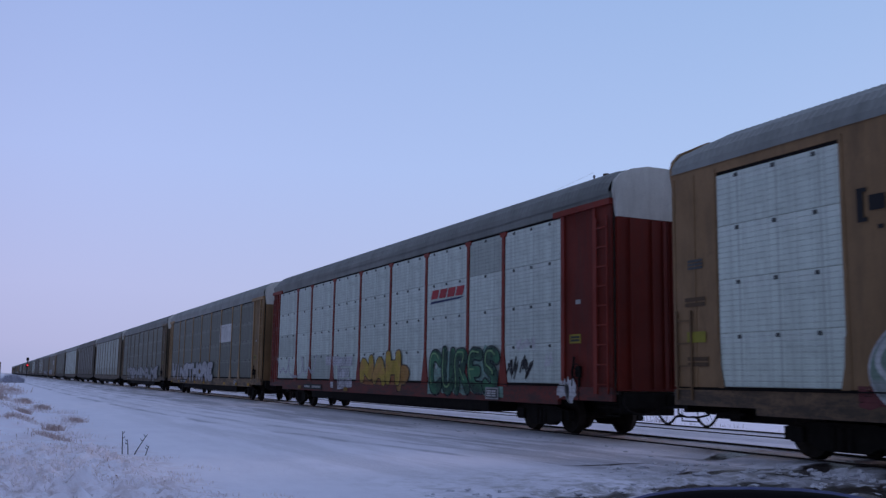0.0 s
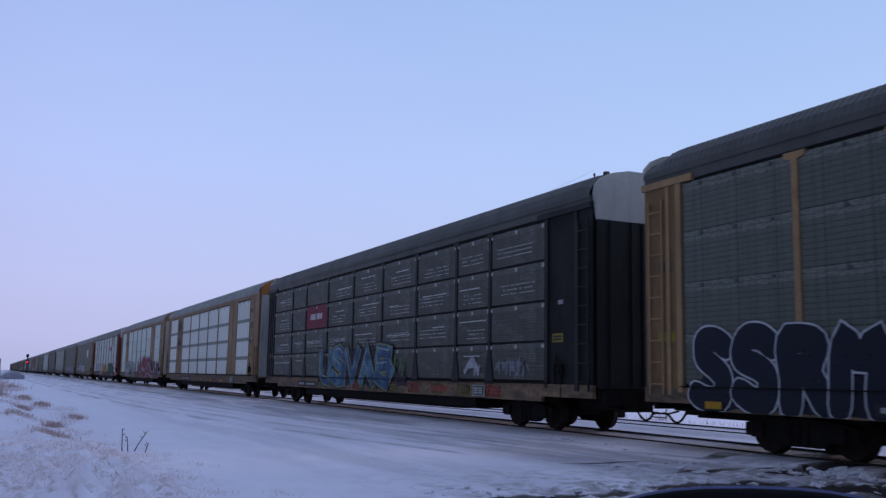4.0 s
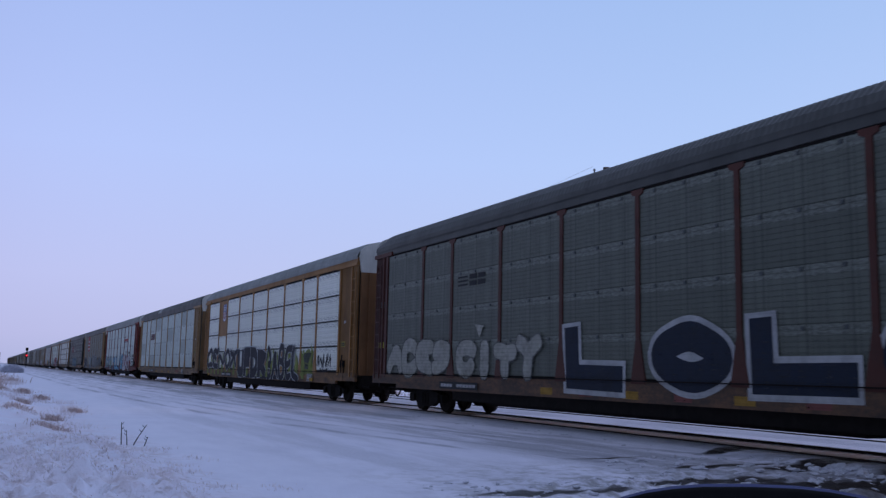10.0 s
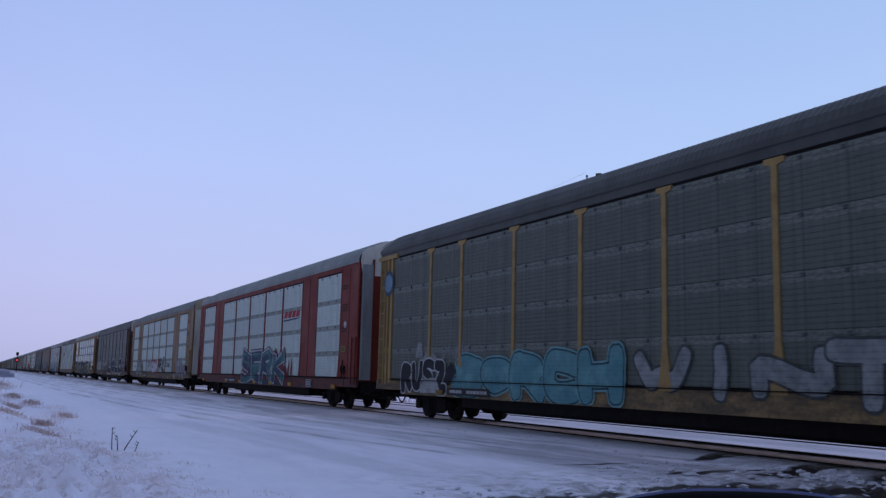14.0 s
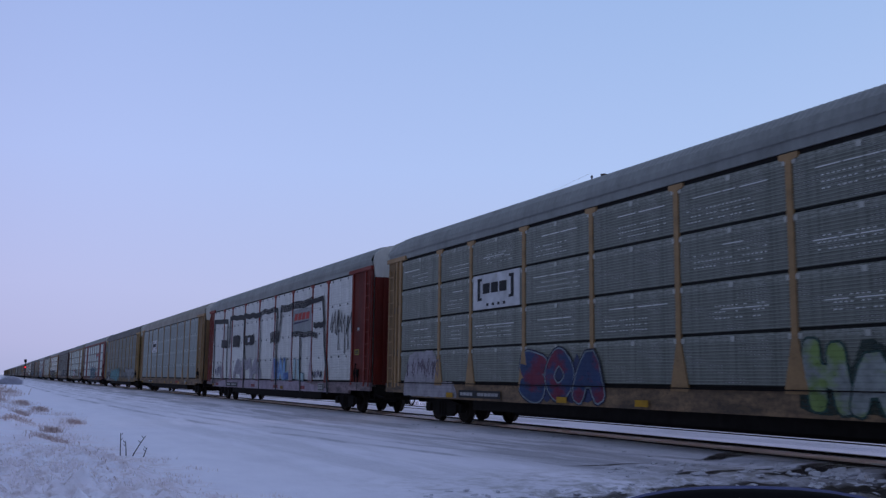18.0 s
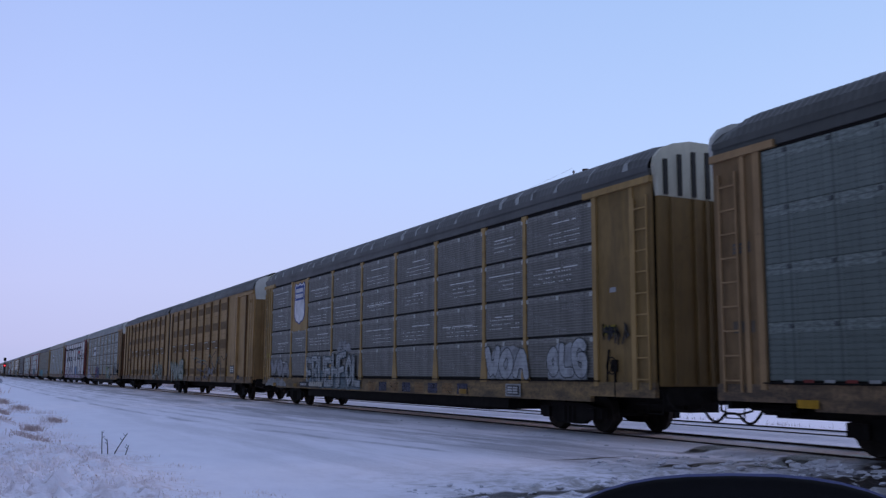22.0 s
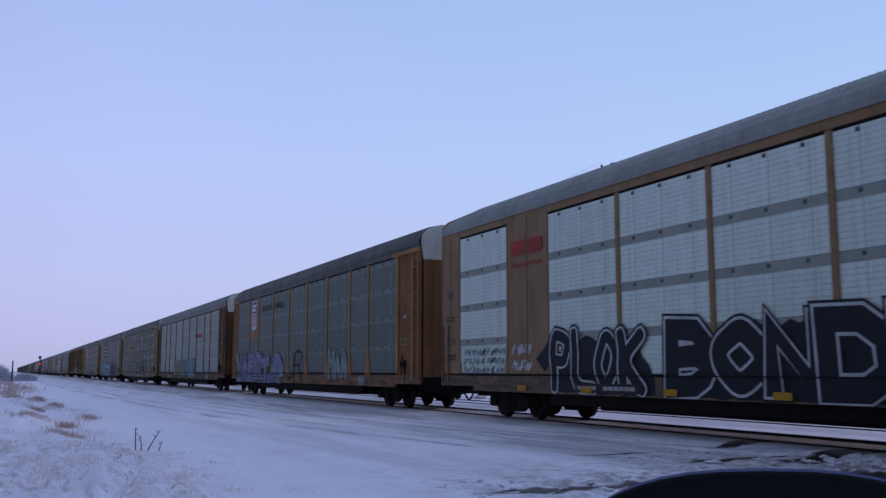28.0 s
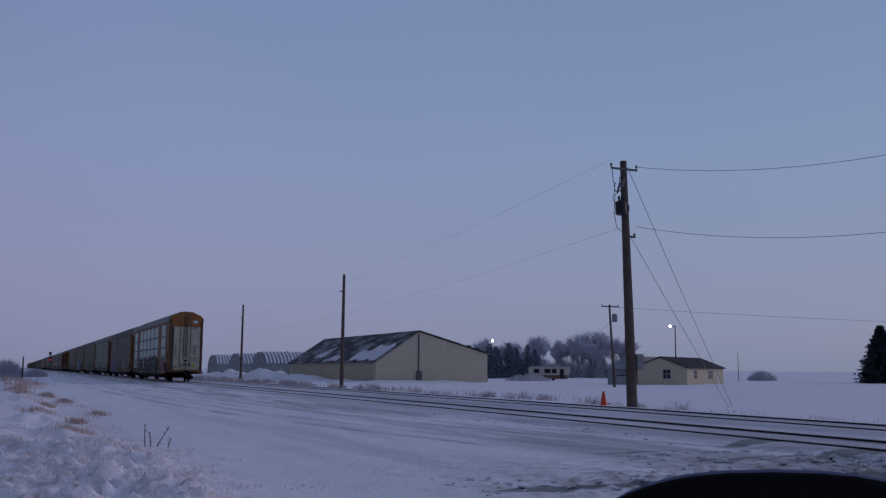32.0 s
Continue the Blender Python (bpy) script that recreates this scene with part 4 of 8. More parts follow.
def vent_car(spec, lead):
    """One half of a two-part articulated car carrier: ribbed buff walls with rows of louvres."""
    L = spec["length"]
    car = thing("articulated_autorack_car", spec["label"], "freight car", "cars of the train")
    c = spec["frame"]
    fm, rm, rib_m = paint(c, 0.6, 0.6), paint(ROOF_DARK, 0.5, 0.3), paint((0.16, 0.09, 0.04), 0.7, 0.6)
    bm = bmesh.new()
    box(bm, -HALF, HALF, -L + 0.1, -0.1, 0.95, 5.28)
    part("shell", bm, fm, car)
    part("roof", roof_mesh(L - 0.1, rm, 5.3, 0.12 if lead else 0.02, 6.06), None, car).matrix_local = pose(0, -0.05, 0)
    bm = bmesh.new()
    sbox(bm, 0.1, L - 0.1, 0.8, 1.1, -0.05, 0.05)
    part("side_sill", bm, sill_paint(dark(c, 0.6)), car)
    bm = bmesh.new()
    box(bm, -0.4, 0.4, -L + 0.4, -0.4, 0.5, 0.95)
    part("underframe", bm, STEEL_DARK, car)
    ribs = [1.1 + 1.86 * k for k in range(11)] if not lead else [1.3, 2.75, 4.25] + [6.1 + 1.86 * k for k in range(8)]
    ribs = [u for u in ribs if u < L - 0.8]
    for k, u in enumerate(ribs):
        if k % 3 == 2:
            rect(car, "reflector", u + 0.07, u + 0.17, 1.15, 1.6, spray((0.55, 0.33, 0.03)), 0.006)
        if k % 4 == 1:
            rect(car, "patch_plate", u + 0.5, u + 0.95, 0.98, 1.16, spray((0.03, 0.035, 0.06)), 0.052)
        bm = bmesh.new()
        prism(bm, [(u - 0.055, 1.6), (u - 0.12, 0.82), (u + 0.12, 0.82), (u + 0.055, 1.6)], lambda p, q: (-HALF - (0.0, 0.08)[q], -p[0], p[1]))
        sbox(bm, u - 0.055, u + 0.055, 0.95, 5.12, -0.01, 0.085)
        sbox(bm, u - 0.055, u + 0.055, 5.12, 5.16, -0.01, 0.06)
        part("rib", bm, rib_m, car)
    lm = paint(dark(c, 0.5), 0.6, 0.4)
    for i, (a, b) in enumerate(zip(ribs, ribs[1:])):
        if b - a < 1.7 or (not lead and i > 7):
            continue
        for z0, z1 in ((4.55, 4.95), (3.55, 3.97), (2.55, 3.03), (1.2, 1.55)):
            def louvre(w=round(b - a - 0.46, 2), h=round(z1 - z0, 2)):
                bm = bmesh.new()
                box(bm, 0, w, 0, h, -0.004, 0.002)
                v = 0.02
                while v < h - 0.03:
                    prism(bm, [(v, 0.002), (v + 0.02, 0.02), (v + 0.026, 0.002)], lambda p, k: ((0.02, w - 0.02)[k], p[0], p[1]))
                    v += 0.042
                return to_mesh("louvre", bm, lm)
            part("louvre", cached(("louvre", round(b - a - 0.46, 2), round(z1 - z0, 2)), louvre), None, car).matrix_local = on_side(a + 0.23, z0)
        # pale dashes stand in for sky seen through the louvred wall
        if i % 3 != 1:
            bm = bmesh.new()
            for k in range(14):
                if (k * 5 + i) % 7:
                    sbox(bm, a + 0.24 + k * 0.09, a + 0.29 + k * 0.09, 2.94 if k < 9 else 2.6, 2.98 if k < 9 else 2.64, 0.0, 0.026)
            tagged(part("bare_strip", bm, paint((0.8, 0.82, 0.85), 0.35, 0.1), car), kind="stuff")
        bm = bmesh.new()
        for z in (1.68, 1.9, 2.1, 2.3, 2.45, 3.3, 4.3):
            for k in range(5):
                if (k * 3 + i + int(z * 10)) % 4:
                    sbox(bm, a + 0.2 + k * 0.3, a + 0.36 + k * 0.3, z, z + 0.03, -0.01, 0.008)
        tagged(part("vent_slot", bm, lm, car), kind="stuff")
    bm = bmesh.new()
    sbox(bm, L - 0.1, L + (0.62 if lead else 0.0), 1.0, 5.45, -0.2, -0.05)
    if lead:
        part("gangway_bellows", bm, plain("black_rubber", (0.012, 0.012, 0.014), 0.8), car)
        bm = bmesh.new()
        prof = [(-1.3, 5.2), (-1.2, 5.6), (-0.8, 5.85), (0.8, 5.85), (1.2, 5.6), (1.3, 5.2), (1.3, 1.0), (-1.3, 1.0)]
        prism(bm, prof, lambda p, k: (p[0], -L + 0.05 - 0.66 * k, p[1]))
        part("gangway_bellows", bm, plain("black_rubber", (0.012, 0.012, 0.014), 0.8), car)
        bogie(car, 3.4)
        coupler(car, 0.15, False)
        end_wall(car, 0.1, -1, paint(dark(c, 0.7)), paint((0.6, 0.6, 0.6)), 4.72, ribs=False)
    else:
        bm.free()
        bogie(car, 1.6)
        bogie(car, L - 3.4)
        coupler(car, L - 0.15, True)
        # rear end in the wall paint, darkened for shade
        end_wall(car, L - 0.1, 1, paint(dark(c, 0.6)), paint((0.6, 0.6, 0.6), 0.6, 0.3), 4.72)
        bm = bmesh.new()
        sbox(bm, L - 3.3, L - 0.1, 5.0, 5.14, -0.02, 0.09)
        part("end_beam", bm, fm, car)
        bm = bmesh.new()
        sbox(bm, L - 3.0, L - 2.8, 0.95, 5.05, -0.02, 0.12)
        part("end_post", bm, fm, car)
        ladder(car, L - 0.62, fm)
        bm = bmesh.new()
        for k in range(6):
            box(bm, -1.3, -1.1, -17.5 + 0.14 * k, -17.4 + 0.14 * k, 0.4, 0.7)
        part("brake_rigging", bm, STEEL_DARK, car)
    return car


def brand_bar(car, u0, u1, v0, v1, c, under=None, w=0.034):
    """A slanted word mark as a plain bar with a bar beneath."""
    h = v1 - v0
    n = 4
    step = (u1 - u0) / n
    bm = bmesh.new()
    for k in range(n):
        a = u0 + k * step
        prism(bm, [(a, v0 + h * 0.35), (a + step * 0.84, v0 + h * 0.35), (a + step * 0.84 + 0.12, v1), (a + 0.12, v1)], lambda p, q: (-HALF - w - (0, 0.002)[q], -p[0], p[1]))
    part("word_mark", bm, spray(c), car)
    if under:
        flat(car, "word_mark_stripe", [(u0 - 0.05, v0), (u1 - 0.3, v0 + h * 0.12), (u1 + 0.02, v0 + h * 0.25), (u0 + 0.05, v0 + h * 0.18)], spray(under), w)


def shield(car, u, v, s, w=0.05, striped=True):
    half = [(0.0, 0.5), (0.2, 0.45), (0.4, 0.5), (0.5, 0.4), (0.45, 0.22), (0.46, 0.05), (0.5, -0.15), (0.47, -0.38), (0.33, -0.5), (0.12, -0.53), (0.0, -0.58)]
    o = half + [(-x, y) for x, y in half[-2:0:-1]]
    flat(car, "shield_edge", [(u + x * s * 1.12, v + y * s * 1.2 * 1.06) for x, y in o], spray((0.04, 0.06, 0.2)), w)
    flat(car, "shield", [(u + x * s, v + y * s * 1.2) for x, y in o], spray((0.75, 0.75, 0.78)), w + 0.003)
    flat(car, "shield_band", [(u + x * s * 0.96, v + y * s * 1.14) for x, y in ((-0.44, 0.05), (0.44, 0.05), (0.43, 0.22), (0.48, 0.4), (0.4, 0.48), (0.2, 0.44), (0, 0.48), (-0.2, 0.44), (-0.4, 0.48), (-0.48, 0.4), (-0.43, 0.22))], spray((0.05, 0.09, 0.3)), w + 0.006)
    bars(car, "shield_lettering", u - 0.36 * s, u + 0.36 * s, v + 0.1 * s, v + 0.46 * s, spray((0.7, 0.7, 0.7)), 2, w + 0.009, 6)
    if striped:
        for k in range(5):
            x = u + (k - 2) * 0.19 * s
            rect(car, "shield_stripe", x - 0.04 * s, x + 0.04 * s, v - 0.55 * s + 0.04 * abs(k - 2) * s, v + 0.02 * s, spray((0.35, 0.05, 0.08)), w + 0.006)


def bracket_sign(car, u0, u1, v0, v1, c, back=None, w=0.034):
    if back:
        rect(car, "sign", u0, u1, v0, v1, back, w)
    m, du, dv = spray(c), (u1 - u0), (v1 - v0)
    for s in (0, 1):
        a = u0 + du * (0.1 if not s else 0.82)
        rect(car, "sign_bracket", a, a + du * 0.06, v0 + dv * 0.25, v1 - dv * 0.1, m, w + 0.004)
        for v in (v0 + dv * 0.25, v1 - dv * 0.18):
            rect(car, "sign_bracket", a if not s else a - du * 0.04, a + du * (0.1 if not s else 0.06), v, v + dv * 0.08, m, w + 0.006)
    bars(car, "sign_lettering", u0 + du * 0.22, u1 - du * 0.24, v0 + dv * 0.38, v1 - dv * 0.2, m, 1, w + 0.004, 3)
    for k in range(4):
        a = u0 + du * (0.3 + 0.12 * k)
        rect(car, "sign_dot", a, a + du * 0.05, v0 + dv * 0.08, v0 + dv * 0.16, m, w + 0.004)


W_, K_ = (0.72, 0.73, 0.75), (0.02, 0.02, 0.024)


def worn(c):
    return spray(c, 0.35)


# skeletons of the letters on a grid of 9 x 9, two figures a point
SKELETON = dict(A="004880 2363", B="0008587664045483715000", C="8768280602206081", D="00085886825000", E="88080080 0464", F="000888 0464", G="87682806022060828454",
                H="0008 8088 0484", I="4048", J="0220507278", K="0008 880480", L="080080", M="0008448880", N="00088088", O="481604124072847648", P="00085887655404",
                Q="481604124072847648 5280", R="00085887655404 4480", S="87581806156483703001", T="0888 4840", U="080220608288", V="084088", W="0820446088", X="0088 0880",
                Y="084488 4440", Z="08880080")


def stroke_points(text, a0, a1, b0, b1, lean, rise, wob, seed, bubbly):
    """The strokes of one letter set into a box on the wall, rounded off where the hand is bubbly."""
    out = []
    for stroke in text.split():
        pts = [(int(stroke[i]) / 8, int(stroke[i + 1]) / 8) for i in range(0, len(stroke), 2)]
        if bubbly and pts[0] == pts[-1]:
            for _ in range(2):
                ring = pts + [pts[1]]
                pts = [(p[0] * w + q[0] * (1 - w), p[1] * w + q[1] * (1 - w)) for p, q in zip(ring[:-2], ring[1:-1]) for w in (0.75, 0.25)]
                pts.append(pts[0])
        elif bubbly:
            for _ in range(2):
                cut = [pts[0]]
                for p, q in zip(pts, pts[1:]):
                    cut += [(p[0] * 0.75 + q[0] * 0.25, p[1] * 0.75 + q[1] * 0.25), (p[0] * 0.25 + q[0] * 0.75, p[1] * 0.25 + q[1] * 0.75)]
                pts = cut + [pts[-1]]
        line = []
        for x, y in pts:
            v = b0 + (b1 - b0) * y + rise * x
            u = a0 + (a1 - a0) * x + lean * (y - 0.5) * (b1 - b0)
            line.append((u + wob * noise.noise((u * 1.1, v * 1.5, seed)), v + wob * 0.8 * noise.noise((u * 1.1, v * 1.5, seed + 9.0))))
        out.append(line)
    return out


def strokes(car, name, lines, half, mat, w, shift=(0.0, 0.0), capped=True, low=0.69):
    """Each stroke of a letter as one flat strip of paint; each point lies a hair further out than the last."""
    k = 0
    for line in lines:
        pts = [Vector((p[0] + shift[0], p[1] + shift[1])) for p in line]
        n, vs = len(pts), []
        ring = n > 3 and (pts[0] - pts[-1]).length < 1e-4
        rows = []
        for i, p in enumerate(pts):
            a = (p - pts[i - 1]).normalized() if i else ((p - pts[-2]) if ring else (pts[1] - p)).normalized()
            b = (pts[i + 1] - p).normalized() if i < n - 1 else ((pts[1] - p).normalized() if ring else a)
            t = (a + b).normalized() if (a + b).length > 0.3 else a
            m = Vector((-t.y, t.x)) * half / max(0.62, abs(t.dot(a)))
            last, first = i == n - 1 and not ring, i == 0 and not ring
            if first and capped:
                rows += [(p - t * half, m * 0.42), (p - t * half * 0.72, m * 0.8)]
            rows.append((p + t * half * (0.0 if capped else 0.85 if last else -0.85 if first else 0.0), m))
            if last and capped:
                rows += [(p + t * half * 0.72, m * 0.8), (p + t * half, m * 0.42)]
        for p, m in rows:
            for q in (p + m, p - m):
                vs.append((-HALF - w - 1.3e-5 * k, -q.x, max(low, q.y)))
                k += 1
        me = bpy.data.meshes.new(name)
        me.from_pydata(vs, [], [(2 * i, 2 * i + 1, 2 * i + 3, 2 * i + 2) for i in range(len(rows) - 1)])
        me.materials.append(mat)
        part(name, me, None, car)


def piece(car, word, u0, u1, v0, v1, fill, edge=None, thick=0.05, rim=None, fat=0.17, bubbly=True, lean=0.0, seed=1, shine=None, w=0.052, rise=0.0, jump=0.1, wob=0.1, gap=0.06):
    """Sprayed lettering in stroke after stroke: rim below, outline, fill, and thin lights on top."""
    rnd = random.Random(word + str(seed))
    slot = (u1 - u0) / len(word)
    for k, char in enumerate(word):
        half = (fat if fat < 0.15 else 0.14 + (fat - 0.15) * 0.55) * min(slot * 1.05, v1 - v0) * rnd.uniform(0.9, 1.1)
        m = half + (thick if edge else 0)
        a0, a1 = u0 + slot * (k - gap) + m, u0 + slot * (k + 1 + gap) - m
        up = rise * k / max(1, len(word) - 1)
        b0, b1 = v0 + m + up + rnd.uniform(-0.3, 0.4) * jump, v1 - m + up + rnd.uniform(-1, 0.4) * jump
        lines = stroke_points(SKELETON[char], a0, a1, b0, b1, lean + rnd.uniform(-0.08, 0.08), rnd.uniform(-0.5, 0.5) * jump, wob, seed, bubbly)
        z = w + 0.0056 * k
        if rim:
            strokes(car, "graffiti_outline", lines, half + thick * 1.9, rim, z, capped=bubbly)
        if edge:
            strokes(car, "graffiti_outline", lines, half + thick, edge, z + 0.0013, capped=bubbly)
        strokes(car, "graffiti", lines, half, fill, z + 0.0026, capped=bubbly)
        if shine:
            strokes(car, "graffiti_light", [s[:max(2, len(s) * 2 // 3)] for s in lines], half * 0.16, shine, z + 0.0039, (-half * 0.55, half * 0.45))


def cloud(car, u0, u1, v0, v1, mat, seed, spike=0.25, w=0.049, name="graffiti_cloud", n=0):
    """A sprayed patch behind lettering, with an uneven top and bottom."""
    rnd = random.Random(seed)
    n = n or max(6, round((u1 - u0) * 5))
    vs = []
    for k in range(n + 1):
        u = u0 + (u1 - u0) * k / n
        taper = min(1.0, 0.3 + 4.0 * min(k, n - k) / n)
        top = v0 + (v1 - v0) * taper * (1 - spike * rnd.random() * (1 if k % 2 else 0.35))
        vs += [(-HALF - w - 2e-5 * k, -u, v0 + 0.3 * spike * rnd.random() * (v1 - v0)), (-HALF - w - 2e-5 * k, -u, top)]
    me = bpy.data.meshes.new(name)
    me.from_pydata(vs, [], [(2 * k, 2 * k + 2, 2 * k + 3, 2 * k + 1) for k in range(n)])
    me.materials.append(mat)
    part(name, me, None, car)


def flames(car, u0, u1, v0, v1, n, mat, seed, w=0.048):
    """A row of curled flame tongues."""
    rnd = random.Random(seed)
    for k in range(n):
        u, s, h = u0 + (u1 - u0) * k / n, (u1 - u0) / n, (v1 - v0) * rnd.uniform(0.7, 1.0)
        lean = rnd.uniform(-0.25, 0.3) * s
        o = [(u + 0.2 * s, v0), (u + 0.08 * s, v0 + 0.4 * h), (u + 0.22 * s + lean, v0 + 0.7 * h), (u + 0.16 * s + lean, v0 + h), (u + 0.5 * s + lean, v0 + 0.78 * h), (u + 0.62 * s, v0 + 0.5 * h), (u + 0.55 * s, v0)]
        flat(car, "graffiti_flame", o, mat, w + 0.0006 * k)


def decorate(i, car):
    """The signs, marks and graffiti of the car with that number in the train."""
    wt, bk = spray(W_), spray(K_)
    if i == 1:
        brand_bar(car, 17.9, 20.1, 3.42, 3.82, (0.45, 0.05, 0.06), (0.03, 0.04, 0.12))
        pale = spray((0.62, 0.62, 0.68), 0.6)
        piece(car, "WUW", 1.3, 7.0, 1.2, 2.1, pale, fat=0.06, seed=11)
        piece(car, "TE", 8.3, 11.2, 0.8, 2.05, pale, fat=0.13, seed=12, bubbly=False)
        cloud(car, 12.3, 15.4, 0.98, 1.6, spray((0.42, 0.17, 0.06), 0.3), 13, 0.2)
        piece(car, "NAH", 12.1, 15.7, 1.0, 2.15, spray((0.50, 0.35, 0.05), 0.25, (0.46, 0.26, 0.07)), worn((0.12, 0.07, 0.04)), 0.04, fat=0.24, seed=13)
        piece(car, "P", 15.4, 16.4, 0.75, 1.75, spray((0.42, 0.22, 0.06), 0.3), worn((0.12, 0.07, 0.04)), 0.04, fat=0.24, seed=14)
        cloud(car, 17.8, 22.4, 0.76, 2.15, spray((0.25, 0.42, 0.36), 0.5), 15, 0.4)
        piece(car, "CURES", 17.9, 22.2, 0.74, 2.16, spray((0.025, 0.075, 0.05), 0.2, (0.05, 0.17, 0.09)), worn((0.012, 0.025, 0.03)), 0.05, fat=0.2, seed=16, shine=worn((0.25, 0.45, 0.2)))
        tag(car, 22.5, 23.8, 1.25, 1.8, worn(K_), 3, 4, 0.06)
        tag(car, 23.0, 24.0, 1.95, 2.22, worn(W_), 5, 4, 0.06)
        tag(car, 24.3, 24.7, 1.4, 1.9, worn(W_), 6, 2, 0.04)
        tag(car, 25.0, 25.7, 0.75, 1.3, worn((0.6, 0.6, 0.62)), 8, 3, 0.12, 0.062)
    elif i == 2:
        bracket_sign(car, 4.25, 6.05, 3.45, 4.25, K_, None, 0.05)
        cloud(car, 4.3, 11.9, 0.75, 2.3, spray((0.20, 0.06, 0.065), 0.4), 21, 0.45)
        piece(car, "OUFTM", 4.5, 11.6, 0.68, 2.2, spray((0.40, 0.43, 0.44), 0.25, (0.20, 0.29, 0.24)), worn((0.6, 0.63, 0.66)), 0.04, fat=0.24, seed=22, shine=worn((0.7, 0.74, 0.76)))
        flames(car, 12.9, 22.8, 0.8, 2.4, 15, spray((0.055, 0.028, 0.06)), 23)
        cloud(car, 13.7, 22.3, 0.69, 1.15, spray((0.20, 0.018, 0.03)), 24, 0.12, 0.051)
        red, blue, ink = spray((0.27, 0.018, 0.03), 0.1, (0.19, 0.015, 0.03)), spray((0.52, 0.60, 0.70)), spray((0.03, 0.03, 0.06))
        for char, a, b, c, d, lean in (("A", 13.8, 16.6, 0.72, 2.4, 0.25), ("S", 16.1, 18.7, 0.72, 2.48, 0.1), ("O", 18.1, 20.1, 0.72, 2.5, -0.15), ("Z", 19.5, 21.5, 0.8, 2.42, 0.1), ("L", 21.0, 22.4, 0.74, 1.75, 0.0)):
            piece(car, char, a, b, c, d, red, blue, 0.06, ink, 0.19, False, lean, 25, None, 0.056 + 0.0008 * (a - 13.8) * 2, wob=0.25)
        for u in (14.9, 16.6, 18.7, 20.5):
            ribbon(car, "graffiti_light", [(u, 1.25), (u + 0.25, 1.0), (u + 0.5, 0.7)], 0.03, blue, 0.098)
        piece(car, "FLOM", 22.35, 25.6, 1.12, 2.16, spray((0.13, 0.02, 0.045), 0.15), worn((0.58, 0.55, 0.6)), 0.05, fat=0.22, seed=26, bubbly=True)
        flat(car, "graffiti_drip", [(23.9, 1.35), (25.6, 1.4), (25.7, 1.15), (24.9, 0.66), (24.4, 0.66), (24.1, 1.05)], spray((0.13, 0.02, 0.045), 0.15), 0.064)
        ribbon(car, "graffiti_light", [(23.9, 1.35), (24.1, 1.05), (24.4, 0.7)], 0.035, worn((0.58, 0.55, 0.6)), 0.068)
        ribbon(car, "graffiti_light", [(25.3, 2.1), (25.75, 1.6), (25.7, 1.15), (24.9, 0.7)], 0.035, worn((0.58, 0.55, 0.6)), 0.068)
        piece(car, "E", 25.5, 26.15, 1.0, 1.75, worn((0.34, 0.40, 0.5)), None, fat=0.25, seed=27)
    elif i == 3:
        o = [(5.05 + 0.78 * math.cos(a), 4.0 + 0.86 * math.sin(a)) for a in [2 * math.pi * k / 28 for k in range(28)]]
        flat(car, "oval_emblem", o, bk, 0.05)
        flat(car, "oval_emblem_inner", [(5.05 + (x - 5.05) * 0.84, 4.0 + (y - 4.0) * 0.87) for x, y in o], paint(TAN), 0.054)
        flat(car, "oval_emblem_figure", [(4.6, 4.25), (4.75, 4.6), (5.2, 4.72), (5.5, 4.45), (5.45, 4.2), (5.25, 4.1), (5.25, 3.85), (5.1, 3.6), (4.92, 3.85), (4.9, 4.1)], bk, 0.058)
        flat(car, "oval_emblem_shield", [(4.85, 3.6), (5.25, 3.6), (5.3, 3.4), (5.05, 3.2), (4.8, 3.4)], bk, 0.058)
        flat(car, "oval_emblem_scroll", [(4.35, 3.25), (4.65, 3.0), (5.05, 3.12), (5.45, 3.0), (5.78, 3.25), (5.6, 3.32), (5.05, 3.22), (4.5, 3.32)], bk, 0.058)
        bars(car, "emblem_lettering", 4.78, 5.38, 2.76, 2.96, bk, 1, 0.05, 2)
        bars(car, "owner_mark", 16.8, 17.8, 0.7, 0.96, spray((0.20, 0.05, 0.05)), 1, 0.049, 3)
    elif i == 4:
        rect(car, "sign", 6.2, 8.88, 3.08, 4.0, spray((0.22, 0.03, 0.05)), 0.034)
        bars(car, "sign_lettering", 6.7, 8.35, 3.38, 3.72, spray((0.6, 0.55, 0.55)), 1, 0.038, 2, skew=0.08)
        cloud(car, 8.0, 17.0, 0.75, 2.3, spray((0.05, 0.035, 0.055), 0.3), 41, 0.4)
        piece(car, "USVAS", 8.2, 15.8, 0.76, 2.36, spray((0.055, 0.12, 0.25), 0.25, (0.11, 0.24, 0.36)), worn((0.30, 0.34, 0.14)), 0.06, spray((0.02, 0.02, 0.05)), 0.12, False, 0.05, 42, worn((0.35, 0.45, 0.4)), wob=0.3)
        tag(car, 15.8, 16.9, 1.2, 1.9, worn((0.14, 0.22, 0.12)), 43, 4, 0.06, 0.062)
        piece(car, "A", 21.0, 21.8, 1.3, 1.9, worn((0.5, 0.5, 0.54)), fat=0.15, seed=44)
        tag(car, 21.5, 21.9, 1.25, 1.6, worn((0.5, 0.5, 0.54)), 7, 2, 0.06)
        tag(car, 22.7, 24.4, 1.25, 1.75, worn((0.28, 0.30, 0.34)), 8, 5, 0.06)
        for k in range(7):
            rect(car, "graffiti_smear", 12.0 + 1.7 * k, 12.8 + 1.7 * k, 0.72, 1.02, spray((0.3, 0.08, 0.05) if k % 3 == 0 else (0.16, 0.13, 0.04), 0.5), 0.049)
